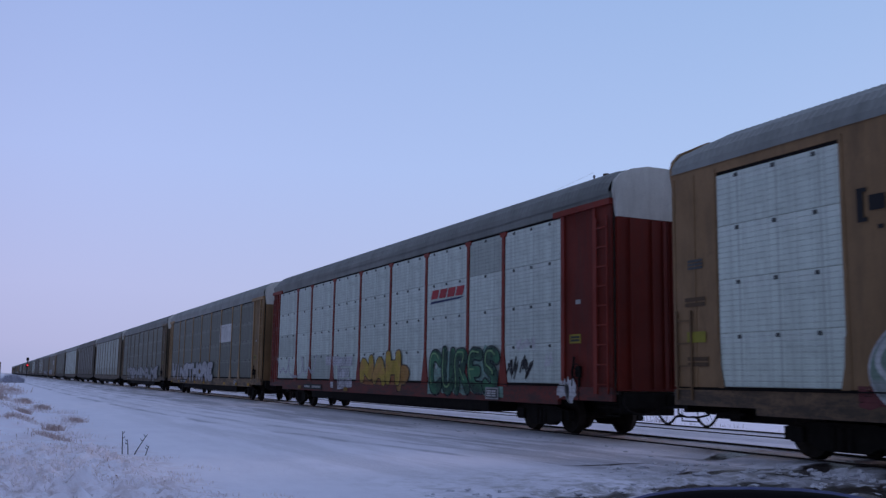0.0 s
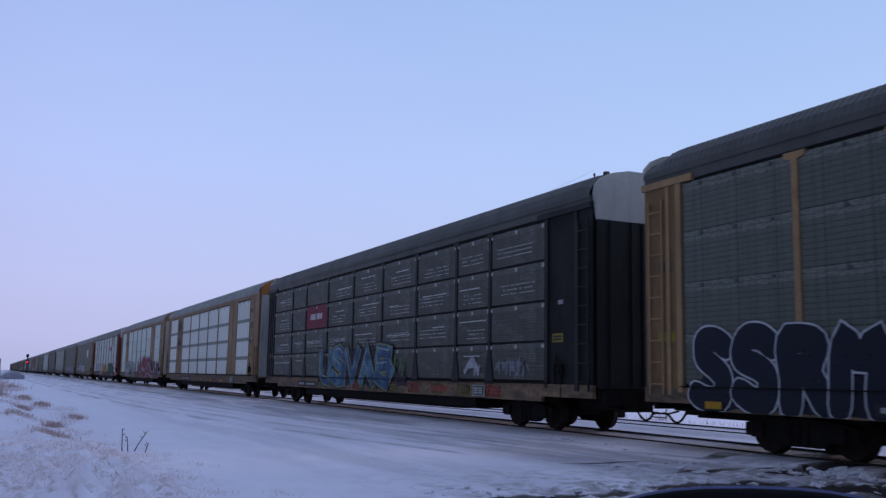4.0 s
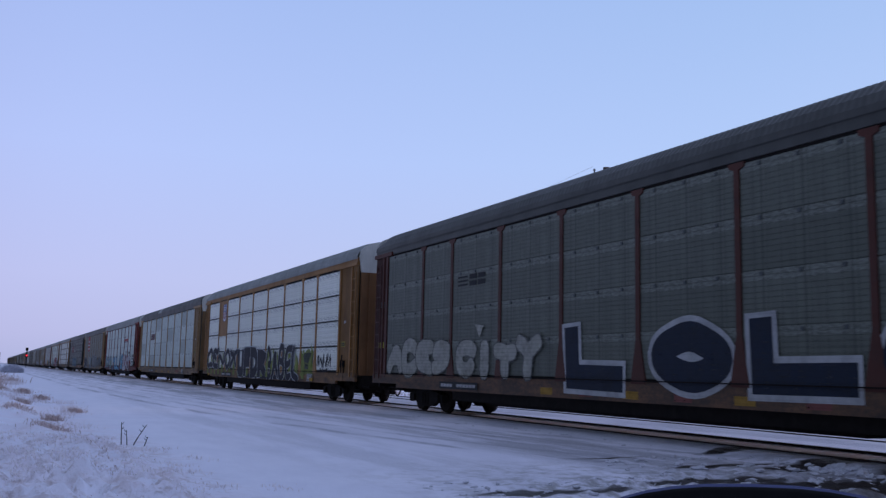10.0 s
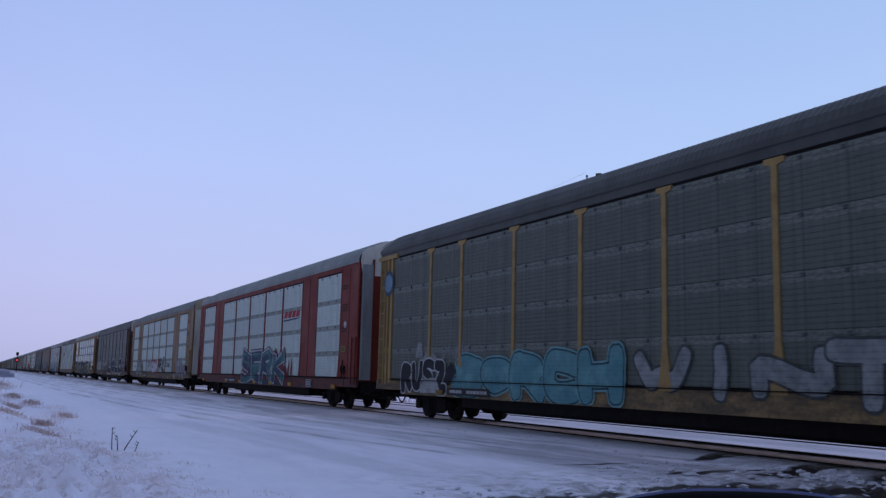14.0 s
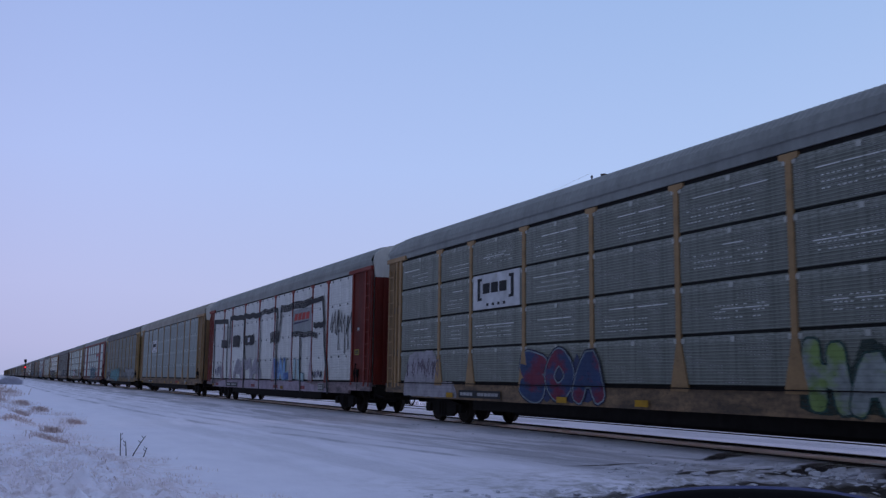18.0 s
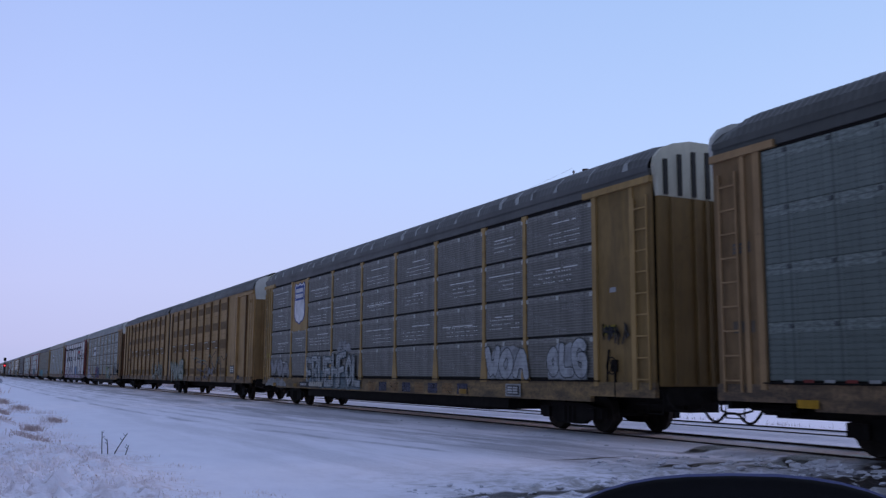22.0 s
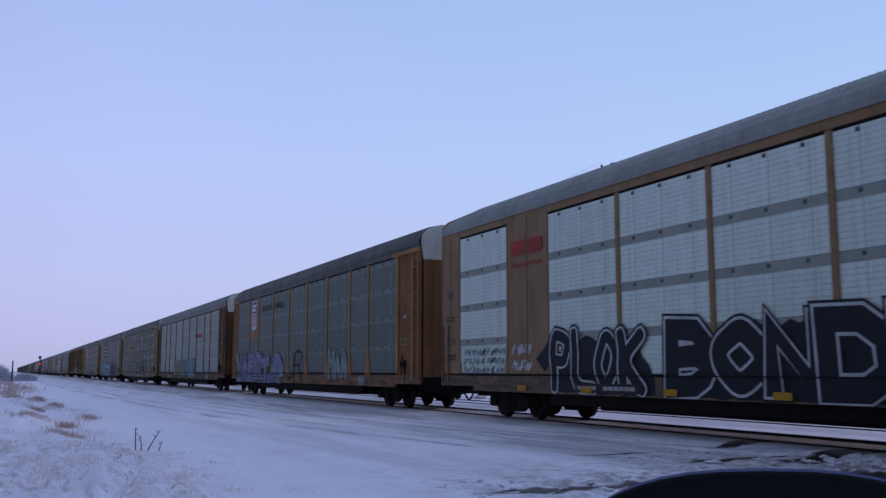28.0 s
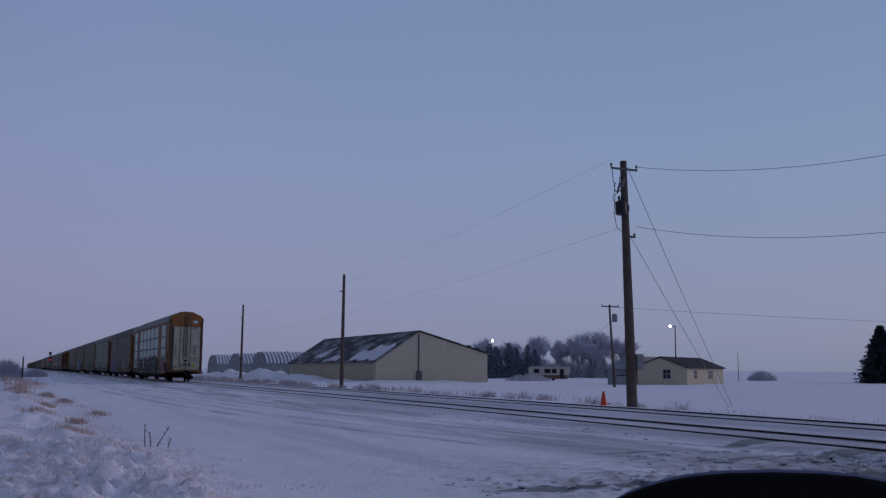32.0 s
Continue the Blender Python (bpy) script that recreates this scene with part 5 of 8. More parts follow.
        bars(car, "owner_mark", 18.8, 19.9, 0.76, 1.0, spray((0.3, 0.06, 0.04)), 1, 0.052, 3)
    elif i == 5:
        rect(car, "sign", 6.2, 8.85, 2.95, 4.95, spray((0.36, 0.035, 0.05)), 0.034)
        for k in range(3):
            bars(car, "sign_lettering", 6.4, 8.7 - 0.25 * (k > 0), 4.15 - 0.48 * k, 4.4 - 0.48 * k, spray((0.62, 0.6, 0.6)), 1, 0.038, 8)
        navy, line = spray((0.014, 0.018, 0.035), 0.1), spray((0.60, 0.63, 0.68), 0.15)
        cloud(car, 1.6, 5.7, 0.7, 2.05, navy, 50, 0.15, 0.05)
        piece(car, "SSRM", 1.5, 5.8, 0.62, 2.26, navy, line, 0.035, None, 0.25, True, 0.0, 51, w=0.054, jump=0.05)
        piece(car, "O", 5.75, 6.75, 0.95, 1.78, navy, line, 0.035, None, 0.24, True, 0.0, 52, w=0.056)
        piece(car, "MKSY", 9.3, 12.5, 1.1, 2.26, spray((0.34, 0.39, 0.39), 0.35, (0.26, 0.31, 0.33)), spray((0.2, 0.25, 0.27), 0.5), 0.06, None, 0.24, True, 0.0, 53, worn((0.5, 0.53, 0.5)))
        cloud(car, 9.3, 12.4, 0.69, 1.2, spray((0.13, 0.17, 0.21), 0.2), 54, 0.15, 0.05)
        for k in range(9):
            rect(car, "graffiti_smear", 7.1 + 0.8 * k, 7.5 + 0.8 * k, 1.04, 1.1, spray((0.26, 0.05, 0.05) if k % 2 else (0.42, 0.4, 0.38), 0.3), 0.048)
        cloud(car, 12.4, 17.0, 0.69, 1.25, spray((0.09, 0.035, 0.055), 0.35), 55, 0.5, 0.049)
        piece(car, "GHC", 13.6, 18.8, 0.75, 2.3, spray((0.20, 0.215, 0.22), 0.3), worn((0.02, 0.022, 0.028)), 0.07, spray((0.3, 0.33, 0.36), 0.3), 0.2, True, 0.0, 56)
        piece(car, "SOTR", 19.2, 24.5, 0.9, 2.0, spray((0.15, 0.17, 0.18), 0.4), worn(K_), 0.05, None, 0.2, True, 0.0, 57)
    elif i == 6:
        brand_bar(car, 17.7, 20.1, 3.42, 3.78, (0.45, 0.05, 0.06), (0.03, 0.04, 0.12))
        piece(car, "SOIB", 1.2, 7.6, 0.85, 2.2, spray((0.34, 0.40, 0.30), 0.3, (0.2, 0.32, 0.46)), worn((0.07, 0.15, 0.27)), 0.05, None, 0.17, False, 0.1, 61, worn((0.5, 0.5, 0.2)))
        piece(car, "MULIS", 8.7, 17.2, 0.66, 2.38, spray((0.12, 0.33, 0.50), 0.2, (0.2, 0.42, 0.58)), worn((0.02, 0.05, 0.10)), 0.06, None, 0.1, False, 0.12, 62, None, wob=0.35, jump=0.25)
        red = worn((0.30, 0.045, 0.06))
        cloud(car, 17.4, 22.6, 0.95, 2.2, spray((0.26, 0.05, 0.06), 0.4), 63, 0.35)
        piece(car, "EAT", 17.3, 22.6, 0.64, 2.2, spray((0.56, 0.56, 0.59), 0.1), worn((0.09, 0.035, 0.05)), 0.06, None, 0.17, False, 0.0, 64, None, wob=0.25)
        for u in (18.9, 20.4):
            flat(car, "graffiti_splash", [(u, 1.3), (u + 0.35, 1.2), (u + 0.5, 1.7), (u + 0.7, 2.2), (u + 0.35, 2.1), (u + 0.1, 2.3), (u + 0.15, 1.8)], red, 0.085)
            tag(car, u, u + 0.6, 1.3, 2.1, worn(W_), 65, 2, 0.035, 0.09)
        flames(car, 22.4, 23.5, 1.2, 2.0, 3, red, 66, 0.05)
        tag(car, 18.8, 19.6, 2.3, 2.6, worn(K_), 16, 3, 0.05)
        tag(car, 20.9, 22.2, 2.25, 2.6, worn(K_), 10, 5, 0.05)
        for k in range(4):
            tag(car, 23.5 + 0.1 * k, 24.85, 1.95 - 0.28 * k, 2.22 - 0.28 * k, worn((0.05, 0.06, 0.07)), 67 + k, 5, 0.045)
    elif i == 7:
        bars(car, "owner_mark", 6.64, 8.52, 3.2, 3.88, spray((0.12, 0.035, 0.045)), 1, 0.034, 3, skew=0.1)
        bars(car, "owner_mark", 18.9, 20.4, 0.74, 0.98, spray((0.22, 0.07, 0.05)), 1, 0.049, 3)
        bm = bmesh.new()
        prof = [(-1.475, 5.35), (-1.415, 5.53), (-1.235, 5.71), (-0.965, 5.835), (-0.51, 5.945)]
        a, b = [bm.verts.new((x, -9.7, z)) for x, z in prof], [bm.verts.new((x, -11.3, z)) for x, z in prof]
        for k in range(4):
            bm.faces.new((a[k], a[k + 1], b[k + 1], b[k]))
        part("roof_patch", bm, paint(ROOF_PALE, 0.5, 0.2), car, "pale grey replacement roof sheet")
    elif i == 8:
        rect(car, "sign_plate", 4.2, 6.0, 2.95, 4.97, paint(UMBER), 0.028)
        shield(car, 5.4, 4.3, 0.75, 0.034)
        halo, lime = spray((0.52, 0.55, 0.58), 0.3), spray((0.24, 0.29, 0.06), 0.25)
        flames(car, 1.2, 22.4, 0.8, 2.3, 22, lime, 81, 0.046)
        ink = spray((0.016, 0.016, 0.026), 0.08)
        piece(car, "CENOX", 1.35, 9.0, 1.1, 2.3, ink, halo, 0.04, None, 0.115, True, 0.1, 82, wob=0.3)
        piece(car, "UFDR", 9.1, 14.8, 0.66, 2.26, ink, halo, 0.055, None, 0.2, False, 0.0, 83, wob=0.1)
        piece(car, "BABEL", 14.9, 20.3, 0.66, 2.3, ink, halo, 0.045, None, 0.15, True, 0.05, 84, wob=0.25)
        cloud(car, 9.2, 19.6, 0.69, 0.95, ink, 85, 0.3, 0.05)
        cloud(car, 20.4, 22.2, 0.9, 2.05, lime, 86, 0.3, 0.05)
        piece(car, "S", 20.9, 21.9, 1.15, 1.95, worn((0.05, 0.06, 0.05)), None, fat=0.16, seed=87, w=0.056)
        tag(car, 22.6, 24.4, 1.25, 1.8, worn(K_), 11, 5, 0.06)
        tag(car, 23.0, 24.0, 1.05, 1.25, worn(K_), 12, 3, 0.05)
    elif i == 9:
        cream = spray((0.42, 0.42, 0.36), 0.35, (0.34, 0.34, 0.3))
        piece(car, "ACES", 1.5, 6.1, 1.08, 2.2, cream, spray((0.16, 0.16, 0.15), 0.5), 0.04, None, 0.24, True, 0.05, 91, wob=0.2)
        piece(car, "CITY", 6.5, 11.0, 1.05, 2.15, cream, spray((0.18, 0.18, 0.17), 0.5), 0.04, None, 0.24, True, 0.05, 92, wob=0.2)
        flat(car, "graffiti", [(7.9, 2.15), (8.15, 2.45), (7.65, 2.5)], cream, 0.07)
        for k, (s, a, b, c, d) in enumerate((("L", 12.05, 14.2, 0.76, 2.42), ("O", 15.1, 17.4, 0.74, 2.42), ("L", 17.85, 20.0, 0.84, 2.4), ("C", 20.5, 22.5, 0.76, 2.4))):
            piece(car, s, a, b, c, d, spray((0.014, 0.022, 0.042), 0.12), spray((0.50, 0.51, 0.52), 0.2), 0.11, None, 0.19, s in "OC", -0.06, 93 + k, wob=0.08, jump=0.04)
        for k in range(2):
            piece(car, ("SORB", "TARC")[k], 22.9 + 0.2 * k, 24.6 + 0.3 * k, 1.68 - 0.62 * k, 2.2 - 0.62 * k, worn((0.05, 0.055, 0.06)), worn((0.4, 0.41, 0.42)), 0.05, None, 0.16, True, 0.0, 97)
        for k in range(8):
            rect(car, "graffiti_smear", 11.0 + 1.6 * k, 11.5 + 1.6 * k, 0.74, 0.9, spray((0.22, 0.08, 0.07) if k % 2 else (0.42, 0.24, 0.04), 0.3), 0.049)
        bars(car, "owner_mark", 7.2, 8.2, 3.55, 3.92, bk, 2, 0.034, 2)
        for k in range(3):
            rect(car, "owner_stripe", 6.5, 7.1, 3.6 + 0.11 * k, 3.65 + 0.11 * k, bk, 0.034)
    elif i == 10:
        bracket_sign(car, 4.3, 5.9, 3.4, 4.15, (0.1, 0.05, 0.03), None, 0.05)
        cloud(car, 3.8, 4.2, 1.2, 1.9, worn((0.26, 0.30, 0.08)), 100, 0.6)
        cloud(car, 6.5, 7.2, 1.1, 1.95, worn((0.26, 0.30, 0.08)), 101, 0.7)
        piece(car, "BWE", 4.0, 6.8, 0.85, 2.05, spray((0.36, 0.36, 0.33), 0.2), worn((0.02, 0.02, 0.025)), 0.05, spray((0.34, 0.35, 0.33), 0.4), 0.17, True, 0.05, 102)
        piece(car, "R", 9.9, 10.65, 1.15, 1.98, worn((0.15, 0.30, 0.42)), None, fat=0.1, seed=103)
        piece(car, "ES", 11.2, 11.75, 1.1, 1.95, worn((0.42, 0.10, 0.11)), None, fat=0.15, seed=104)
        cloud(car, 11.7, 14.8, 1.0, 2.1, spray((0.42, 0.08, 0.08), 0.35), 105, 0.15)
        piece(car, "COH", 11.8, 14.7, 1.03, 2.06, spray((0.60, 0.60, 0.64), 0.1), worn((0.45, 0.09, 0.09)), 0.05, None, 0.23, True, 0.0, 106)
        cloud(car, 14.75, 15.4, 1.5, 2.1, worn((0.40, 0.07, 0.08)), 107, 0.5)
        piece(car, "RHUB", 15.2, 17.3, 1.2, 2.15, worn(K_), None, fat=0.13, seed=108, bubbly=False, wob=0.3, jump=0.25)
        piece(car, "O", 16.8, 17.3, 1.05, 1.4, worn(K_), None, fat=0.14, seed=109)
        piece(car, "CTIELUS", 18.0, 19.75, 1.48, 1.84, worn((0.03, 0.03, 0.035)), None, fat=0.17, seed=110, wob=0.06)
        tag(car, 2.2, 3.2, 1.4, 1.7, worn((0.1, 0.1, 0.11)), 106, 3, 0.025)
        piece(car, "WAN", 22.2, 25.7, 0.75, 2.0, spray((0.42, 0.38, 0.42), 0.45), spray((0.2, 0.17, 0.17), 0.5), 0.05, None, 0.17, True, 0.1, 111, wob=0.2)
    elif i == 11:
        brand_bar(car, 17.9, 20.2, 3.46, 3.88, (0.45, 0.05, 0.06), (0.03, 0.04, 0.14))
        cloud(car, 10.7, 18.9, 0.75, 2.42, spray((0.20, 0.025, 0.04), 0.3), 112, 0.6)
        piece(car, "SERK", 10.9, 18.3, 0.68, 2.3, spray((0.03, 0.055, 0.12), 0.15, (0.05, 0.17, 0.17)), spray((0.62, 0.62, 0.65), 0.15), 0.06, spray((0.10, 0.03, 0.08)), 0.17, False, 0.0, 113, worn((0.12, 0.3, 0.3)), wob=0.35, jump=0.05)
        cloud(car, 11.2, 18.0, 0.69, 0.98, spray((0.035, 0.06, 0.09), 0.3), 114, 0.5, 0.05)
        flames(car, 17.9, 19.6, 1.1, 1.9, 4, spray((0.24, 0.03, 0.045), 0.3), 115)
        bm = bmesh.new()
        tube(bm, [(-HALF - 0.035, -25.75, 3.03), (-HALF - 0.05, -25.75, 3.03)], 0.13, 20)
        part("round_notice", bm, spray((0.55, 0.55, 0.52)), car)
    elif i == 12:
        o = [(0.95 + 0.42 * math.cos(a), 4.2 + 0.42 * math.sin(a)) for a in [2 * math.pi * k / 24 for k in range(24)]]
        flat(car, "round_emblem", o, spray((0.05, 0.09, 0.14)), 0.062)
        flat(car, "round_emblem_inner", [(0.95 + (x - 0.95) * 0.7, 4.2 + (y - 4.2) * 0.7) for x, y in o], spray((0.2, 0.32, 0.42)), 0.066)
        ghost = worn((0.34, 0.35, 0.35))
        cloud(car, 3.2, 3.7, 1.75, 2.25, ghost, 120, 0.3)
        cloud(car, 3.7, 4.7, 1.65, 2.0, ghost, 121, 0.6)
        piece(car, "RUSZ", 2.15, 5.35, 0.72, 1.78, spray((0.018, 0.018, 0.024), 0.1), spray((0.56, 0.57, 0.58), 0.15), 0.045, None, 0.2, True, 0.0, 122, wob=0.15)
        flat(car, "graffiti", [(5.05, 1.0), (5.55, 1.0), (5.95, 1.4), (5.6, 1.65), (5.2, 1.3)], spray((0.018, 0.018, 0.024), 0.1), 0.066)
        cloud(car, 3.6, 4.9, 0.75, 1.25, worn((0.45, 0.46, 0.46)), 123, 0.3, 0.072)
        tag(car, 4.9, 6.6, 1.7, 2.2, worn((0.26, 0.27, 0.27)), 124, 4, 0.08)
        piece(car, "SORCH", 5.9, 13.4, 0.68, 1.92, spray((0.15, 0.36, 0.38), 0.2, (0.10, 0.27, 0.30)), worn((0.04, 0.10, 0.12)), 0.045, spray((0.2, 0.42, 0.44), 0.2), 0.22, True, 0.0, 125, wob=0.2)
        piece(car, "WINTERD", 13.8, 25.0, 0.9, 1.95, spray((0.34, 0.36, 0.36), 0.4), spray((0.08, 0.09, 0.09), 0.4), 0.05, None, 0.18, True, 0.0, 126)
    elif i == 13:
        bracket_sign(car, 6.2, 8.8, 3.1, 4.05, K_, spray((0.66, 0.67, 0.68)))
        bars(car, "owner_mark", 17.8, 19.2, 0.74, 0.96, spray((0.34, 0.06, 0.04)), 1, 0.049, 3)
    elif i == 14:
        rect(car, "sign", 17.6, 20.3, 3.12, 4.12, spray((0.3, 0.32, 0.33)), 0.034)
        brand_bar(car, 17.8, 20.0, 3.5, 3.95, (0.5, 0.06, 0.05), (0.05, 0.05, 0.1), 0.038)
        ink, old = spray((0.018, 0.018, 0.024), 0.12), spray((0.02, 0.02, 0.026), 0.55)
        cloud(car, 1.6, 22.6, 0.68, 1.12, spray((0.46, 0.38, 0.46), 0.25), 139, 0.05, 0.048)
        rows = (("0248", 1.6, 4.42, 5.0, 4.28, 0.13, ink), ("leg", 1.65, 4.4, 1.85, 0.75, 0.13, ink), ("leg", 5.05, 4.3, 5.25, 0.75, 0.09, ink), ("bar", 3.8, 3.07, 5.1, 3.02, 0.22, ink),
                ("bar", 5.75, 4.42, 8.75, 4.3, 0.13, ink), ("leg", 5.75, 4.4, 5.65, 2.9, 0.1, ink), ("bar", 6.75, 3.12, 7.75, 3.12, 0.3, ink), ("leg", 8.9, 4.4, 9.2, 0.7, 0.13, ink),
                ("bar", 9.2, 4.33, 12.1, 4.24, 0.13, ink), ("bar", 9.3, 3.08, 10.85, 3.08, 0.24, ink), ("leg", 12.2, 4.3, 12.3, 0.7, 0.09, old), ("bar", 12.3, 4.34, 15.1, 4.32, 0.12, old),
                ("bar", 14.3, 3.08, 15.3, 3.08, 0.24, old), ("leg", 15.1, 4.3, 15.3, 0.7, 0.11, ink), ("leg", 15.85, 4.25, 15.5, 2.9, 0.14, old), ("bar", 15.8, 4.28, 20.3, 4.33, 0.16, old),
                ("bar", 19.8, 4.3, 21.8, 4.36, 0.1, ink), ("leg", 21.75, 4.35, 22.6, 0.72, 0.1, ink), ("bar", 17.7, 3.1, 21.1, 2.95, 0.11, old), ("leg", 18.82, 3.0, 19.05, 0.7, 0.09, ink),
                ("bar", 20.75, 3.33, 21.9, 3.3, 0.11, ink))
        for k, (_, u0, v0, u1, v1, wide, mat) in enumerate(rows):
            pts = [(u0 + (u1 - u0) * q / 4 + 0.05 * math.sin(3 * k + 2 * q), v0 + (v1 - v0) * q / 4 + 0.04 * math.sin(k + 3 * q)) for q in range(5)]
            ribbon(car, "graffiti", pts, wide, mat, 0.06 + 0.0007 * k)
        rect(car, "graffiti_light", 9.9, 10.3, 2.98, 3.2, spray((0.6, 0.6, 0.64)), 0.09)
        piece(car, "AMA", 6.9, 12.5, 1.1, 2.35, spray((0.40, 0.38, 0.44), 0.45), None, fat=0.24, seed=141, w=0.05)
        piece(car, "SAL", 14.7, 17.3, 1.08, 2.12, spray((0.10, 0.18, 0.44), 0.15, (0.2, 0.36, 0.6)), worn((0.35, 0.5, 0.6)), 0.05, None, 0.2, False, 0.0, 142, w=0.05)
        piece(car, "IL", 17.6, 19.5, 1.1, 2.05, spray((0.42, 0.58, 0.62), 0.2), worn((0.16, 0.24, 0.3)), 0.04, None, 0.2, False, 0.0, 143, w=0.05)
        tag(car, 20.6, 21.8, 1.2, 1.55, worn((0.1, 0.1, 0.18)), 144, 4, 0.05, 0.052)
        tag(car, 2.3, 3.9, 1.2, 1.9, worn((0.16, 0.15, 0.26)), 145, 5, 0.05, 0.052)
        for u in BAYS_A[1:-2]:
            rect(car, "painted_over_post", u - 0.06, u + 0.06, 1.1, 3.85, spray((0.5, 0.40, 0.45), 0.3), 0.057)
        for u in BAYS_A[1:-2]:
            flat(car, "painted_over_gusset", [(u - 0.3, 1.08), (u + 0.3, 1.08), (u + 0.07, 1.95), (u - 0.07, 1.95)], spray((0.5, 0.40, 0.45), 0.3), 0.0575)
        for k in range(7):
            pts = [(22.8 + 0.36 * k, 3.1 + 0.25 * math.sin(k * 2.2)), (22.95 + 0.36 * k, 3.65 + 0.15 * math.sin(k)), (23.0 + 0.36 * k, (2.2 if k in (2, 4, 5) else 3.0) + 0.1 * math.sin(k * 4))]
            ribbon(car, "graffiti", pts, 0.055, ink, 0.062 + 0.0006 * k)
        for k in range(5):
            rect(car, "sill_patch", 2.6 + 4.1 * k, 3.3 + 4.1 * k, 0.76, 0.9, spray((0.26, 0.06, 0.07)), 0.056)
    elif i == 15:
        bracket_sign(car, 6.25, 8.75, 3.08, 4.0, K_, spray((0.66, 0.67, 0.68)))
        cloud(car, 1.6, 4.3, 0.7, 2.08, spray((0.42, 0.40, 0.44), 0.2), 151, 0.08, 0.05)
        tag(car, 1.8, 4.1, 1.25, 1.85, worn((0.18, 0.14, 0.18)), 152, 6, 0.04, 0.054)
        cloud(car, 4.2, 5.3, 0.7, 1.2, spray((0.42, 0.40, 0.44), 0.3), 153, 0.2, 0.05)
        cloud(car, 9.6, 12.1, 0.72, 1.9, spray((0.045, 0.06, 0.14), 0.2), 154, 0.4, 0.05)
        piece(car, "SOA", 8.8, 12.3, 0.7, 2.04, spray((0.04, 0.07, 0.17), 0.2, (0.17, 0.03, 0.06)), worn((0.26, 0.33, 0.38)), 0.035, spray((0.02, 0.02, 0.05)), 0.2, True, 0.1, 155)
        cloud(car, 17.6, 20.9, 0.72, 1.9, spray((0.03, 0.055, 0.045), 0.4), 156, 0.4, 0.049)
        piece(car, "HAM", 17.75, 20.3, 0.7, 1.95, spray((0.36, 0.40, 0.39), 0.35, (0.22, 0.32, 0.10)), worn((0.04, 0.09, 0.08)), 0.04, None, 0.24, True, 0.0, 157)
        cloud(car, 22.6, 23.5, 1.1, 2.1, spray((0.02, 0.022, 0.026), 0.25), 158, 0.5)
        piece(car, "SAL", 23.9, 25.1, 1.25, 1.85, worn((0.11, 0.14, 0.16)), None, fat=0.17, seed=159)
        tag(car, 25.4, 26.4, 1.4, 2.4, worn((0.05, 0.05, 0.055)), 156, 5, 0.06, 0.056)
    elif i == 16:
        brand_bar(car, 3.0, 4.05, 3.45, 3.85, (0.06, 0.05, 0.045), None, 0.006)
        for k in range(3):
            rect(car, "stripe", 2.35, 3.0, 3.55 + k * 0.1, 3.6 + k * 0.1, spray((0.075, 0.06, 0.05)), 0.006)
        bars(car, "car_number", 2.4, 4.35, 2.24, 2.5, spray((0.12, 0.085, 0.055)), 1, 0.004, 8)
        bars(car, "small_lettering", 3.2, 4.2, 3.05, 3.3, spray((0.12, 0.085, 0.055)), 2, 0.004, 1)
        piece(car, "UNS", 15.0, 19.0, 0.85, 1.95, spray((0.34, 0.31, 0.25), 0.85), spray((0.10, 0.20, 0.17), 0.6), 0.025, None, 0.16, True, 0.0, 161, w=0.09)
    elif i == 17:
        piece(car, "YONS", 1.25, 5.5, 0.78, 2.1, spray((0.46, 0.45, 0.38), 0.75), spray((0.06, 0.20, 0.17), 0.35), 0.03, None, 0.19, True, 0.0, 171, w=0.09)
        teal = spray((0.14, 0.24, 0.24), 0.6)
        ribbon(car, "graffiti", [(8.3 + 0.3 * k, 2.05 + 0.1 * math.sin(k * 0.7) - 0.25 * max(0, k - 8) / 3) for k in range(12)], 0.03, teal, 0.09)
        ribbon(car, "graffiti", [(11.6 + 0.25 * k, 1.5 + 0.75 * math.sin(k * 0.45)) for k in range(8)], 0.03, teal, 0.0906)
        ribbon(car, "graffiti", [(13.8, 1.3), (14.2, 1.9), (14.7, 2.15), (15.0, 1.7), (15.2, 0.85)], 0.035, teal, 0.0912)
        piece(car, "SRN", 9.0, 13.2, 0.9, 1.9, spray((0.13, 0.14, 0.18), 0.75), None, fat=0.035, seed=172, w=0.09)
        piece(car, "KAM", 12.6, 16.4, 1.4, 2.4, spray((0.12, 0.09, 0.065), 0.6), None, fat=0.035, seed=173, w=0.092, wob=0.3)
        tag(car, 12.0, 13.4, 1.1, 1.6, worn((0.4, 0.4, 0.42)), 173, 4, 0.06, 0.092)
        rect(car, "load_plate", 16.7, 17.5, 1.25, 1.65, spray((0.05, 0.05, 0.05)), 0.006)
        bars(car, "small_lettering", 16.76, 17.44, 1.3, 1.6, spray((0.66, 0.66, 0.6)), 3, 0.01, 2)
    elif i == 18:
        rect(car, "sign_plate", 4.16, 6.04, 2.95, 4.97, paint(YELLOW), 0.03)
        shield(car, 5.1, 4.12, 1.25, 0.036, False)
        piece(car, "VOA", 1.4, 4.0, 1.05, 1.9, spray((0.34, 0.34, 0.35), 0.45), spray((0.16, 0.16, 0.16), 0.4), 0.04, None, 0.2, True, 0.0, 181)
        cloud(car, 0.6, 3.6, 0.72, 1.1, spray((0.36, 0.36, 0.36), 0.4), 182, 0.4)
        pale, rim = spray((0.38, 0.48, 0.52), 0.25, (0.48, 0.54, 0.55)), spray((0.07, 0.10, 0.12), 0.3)
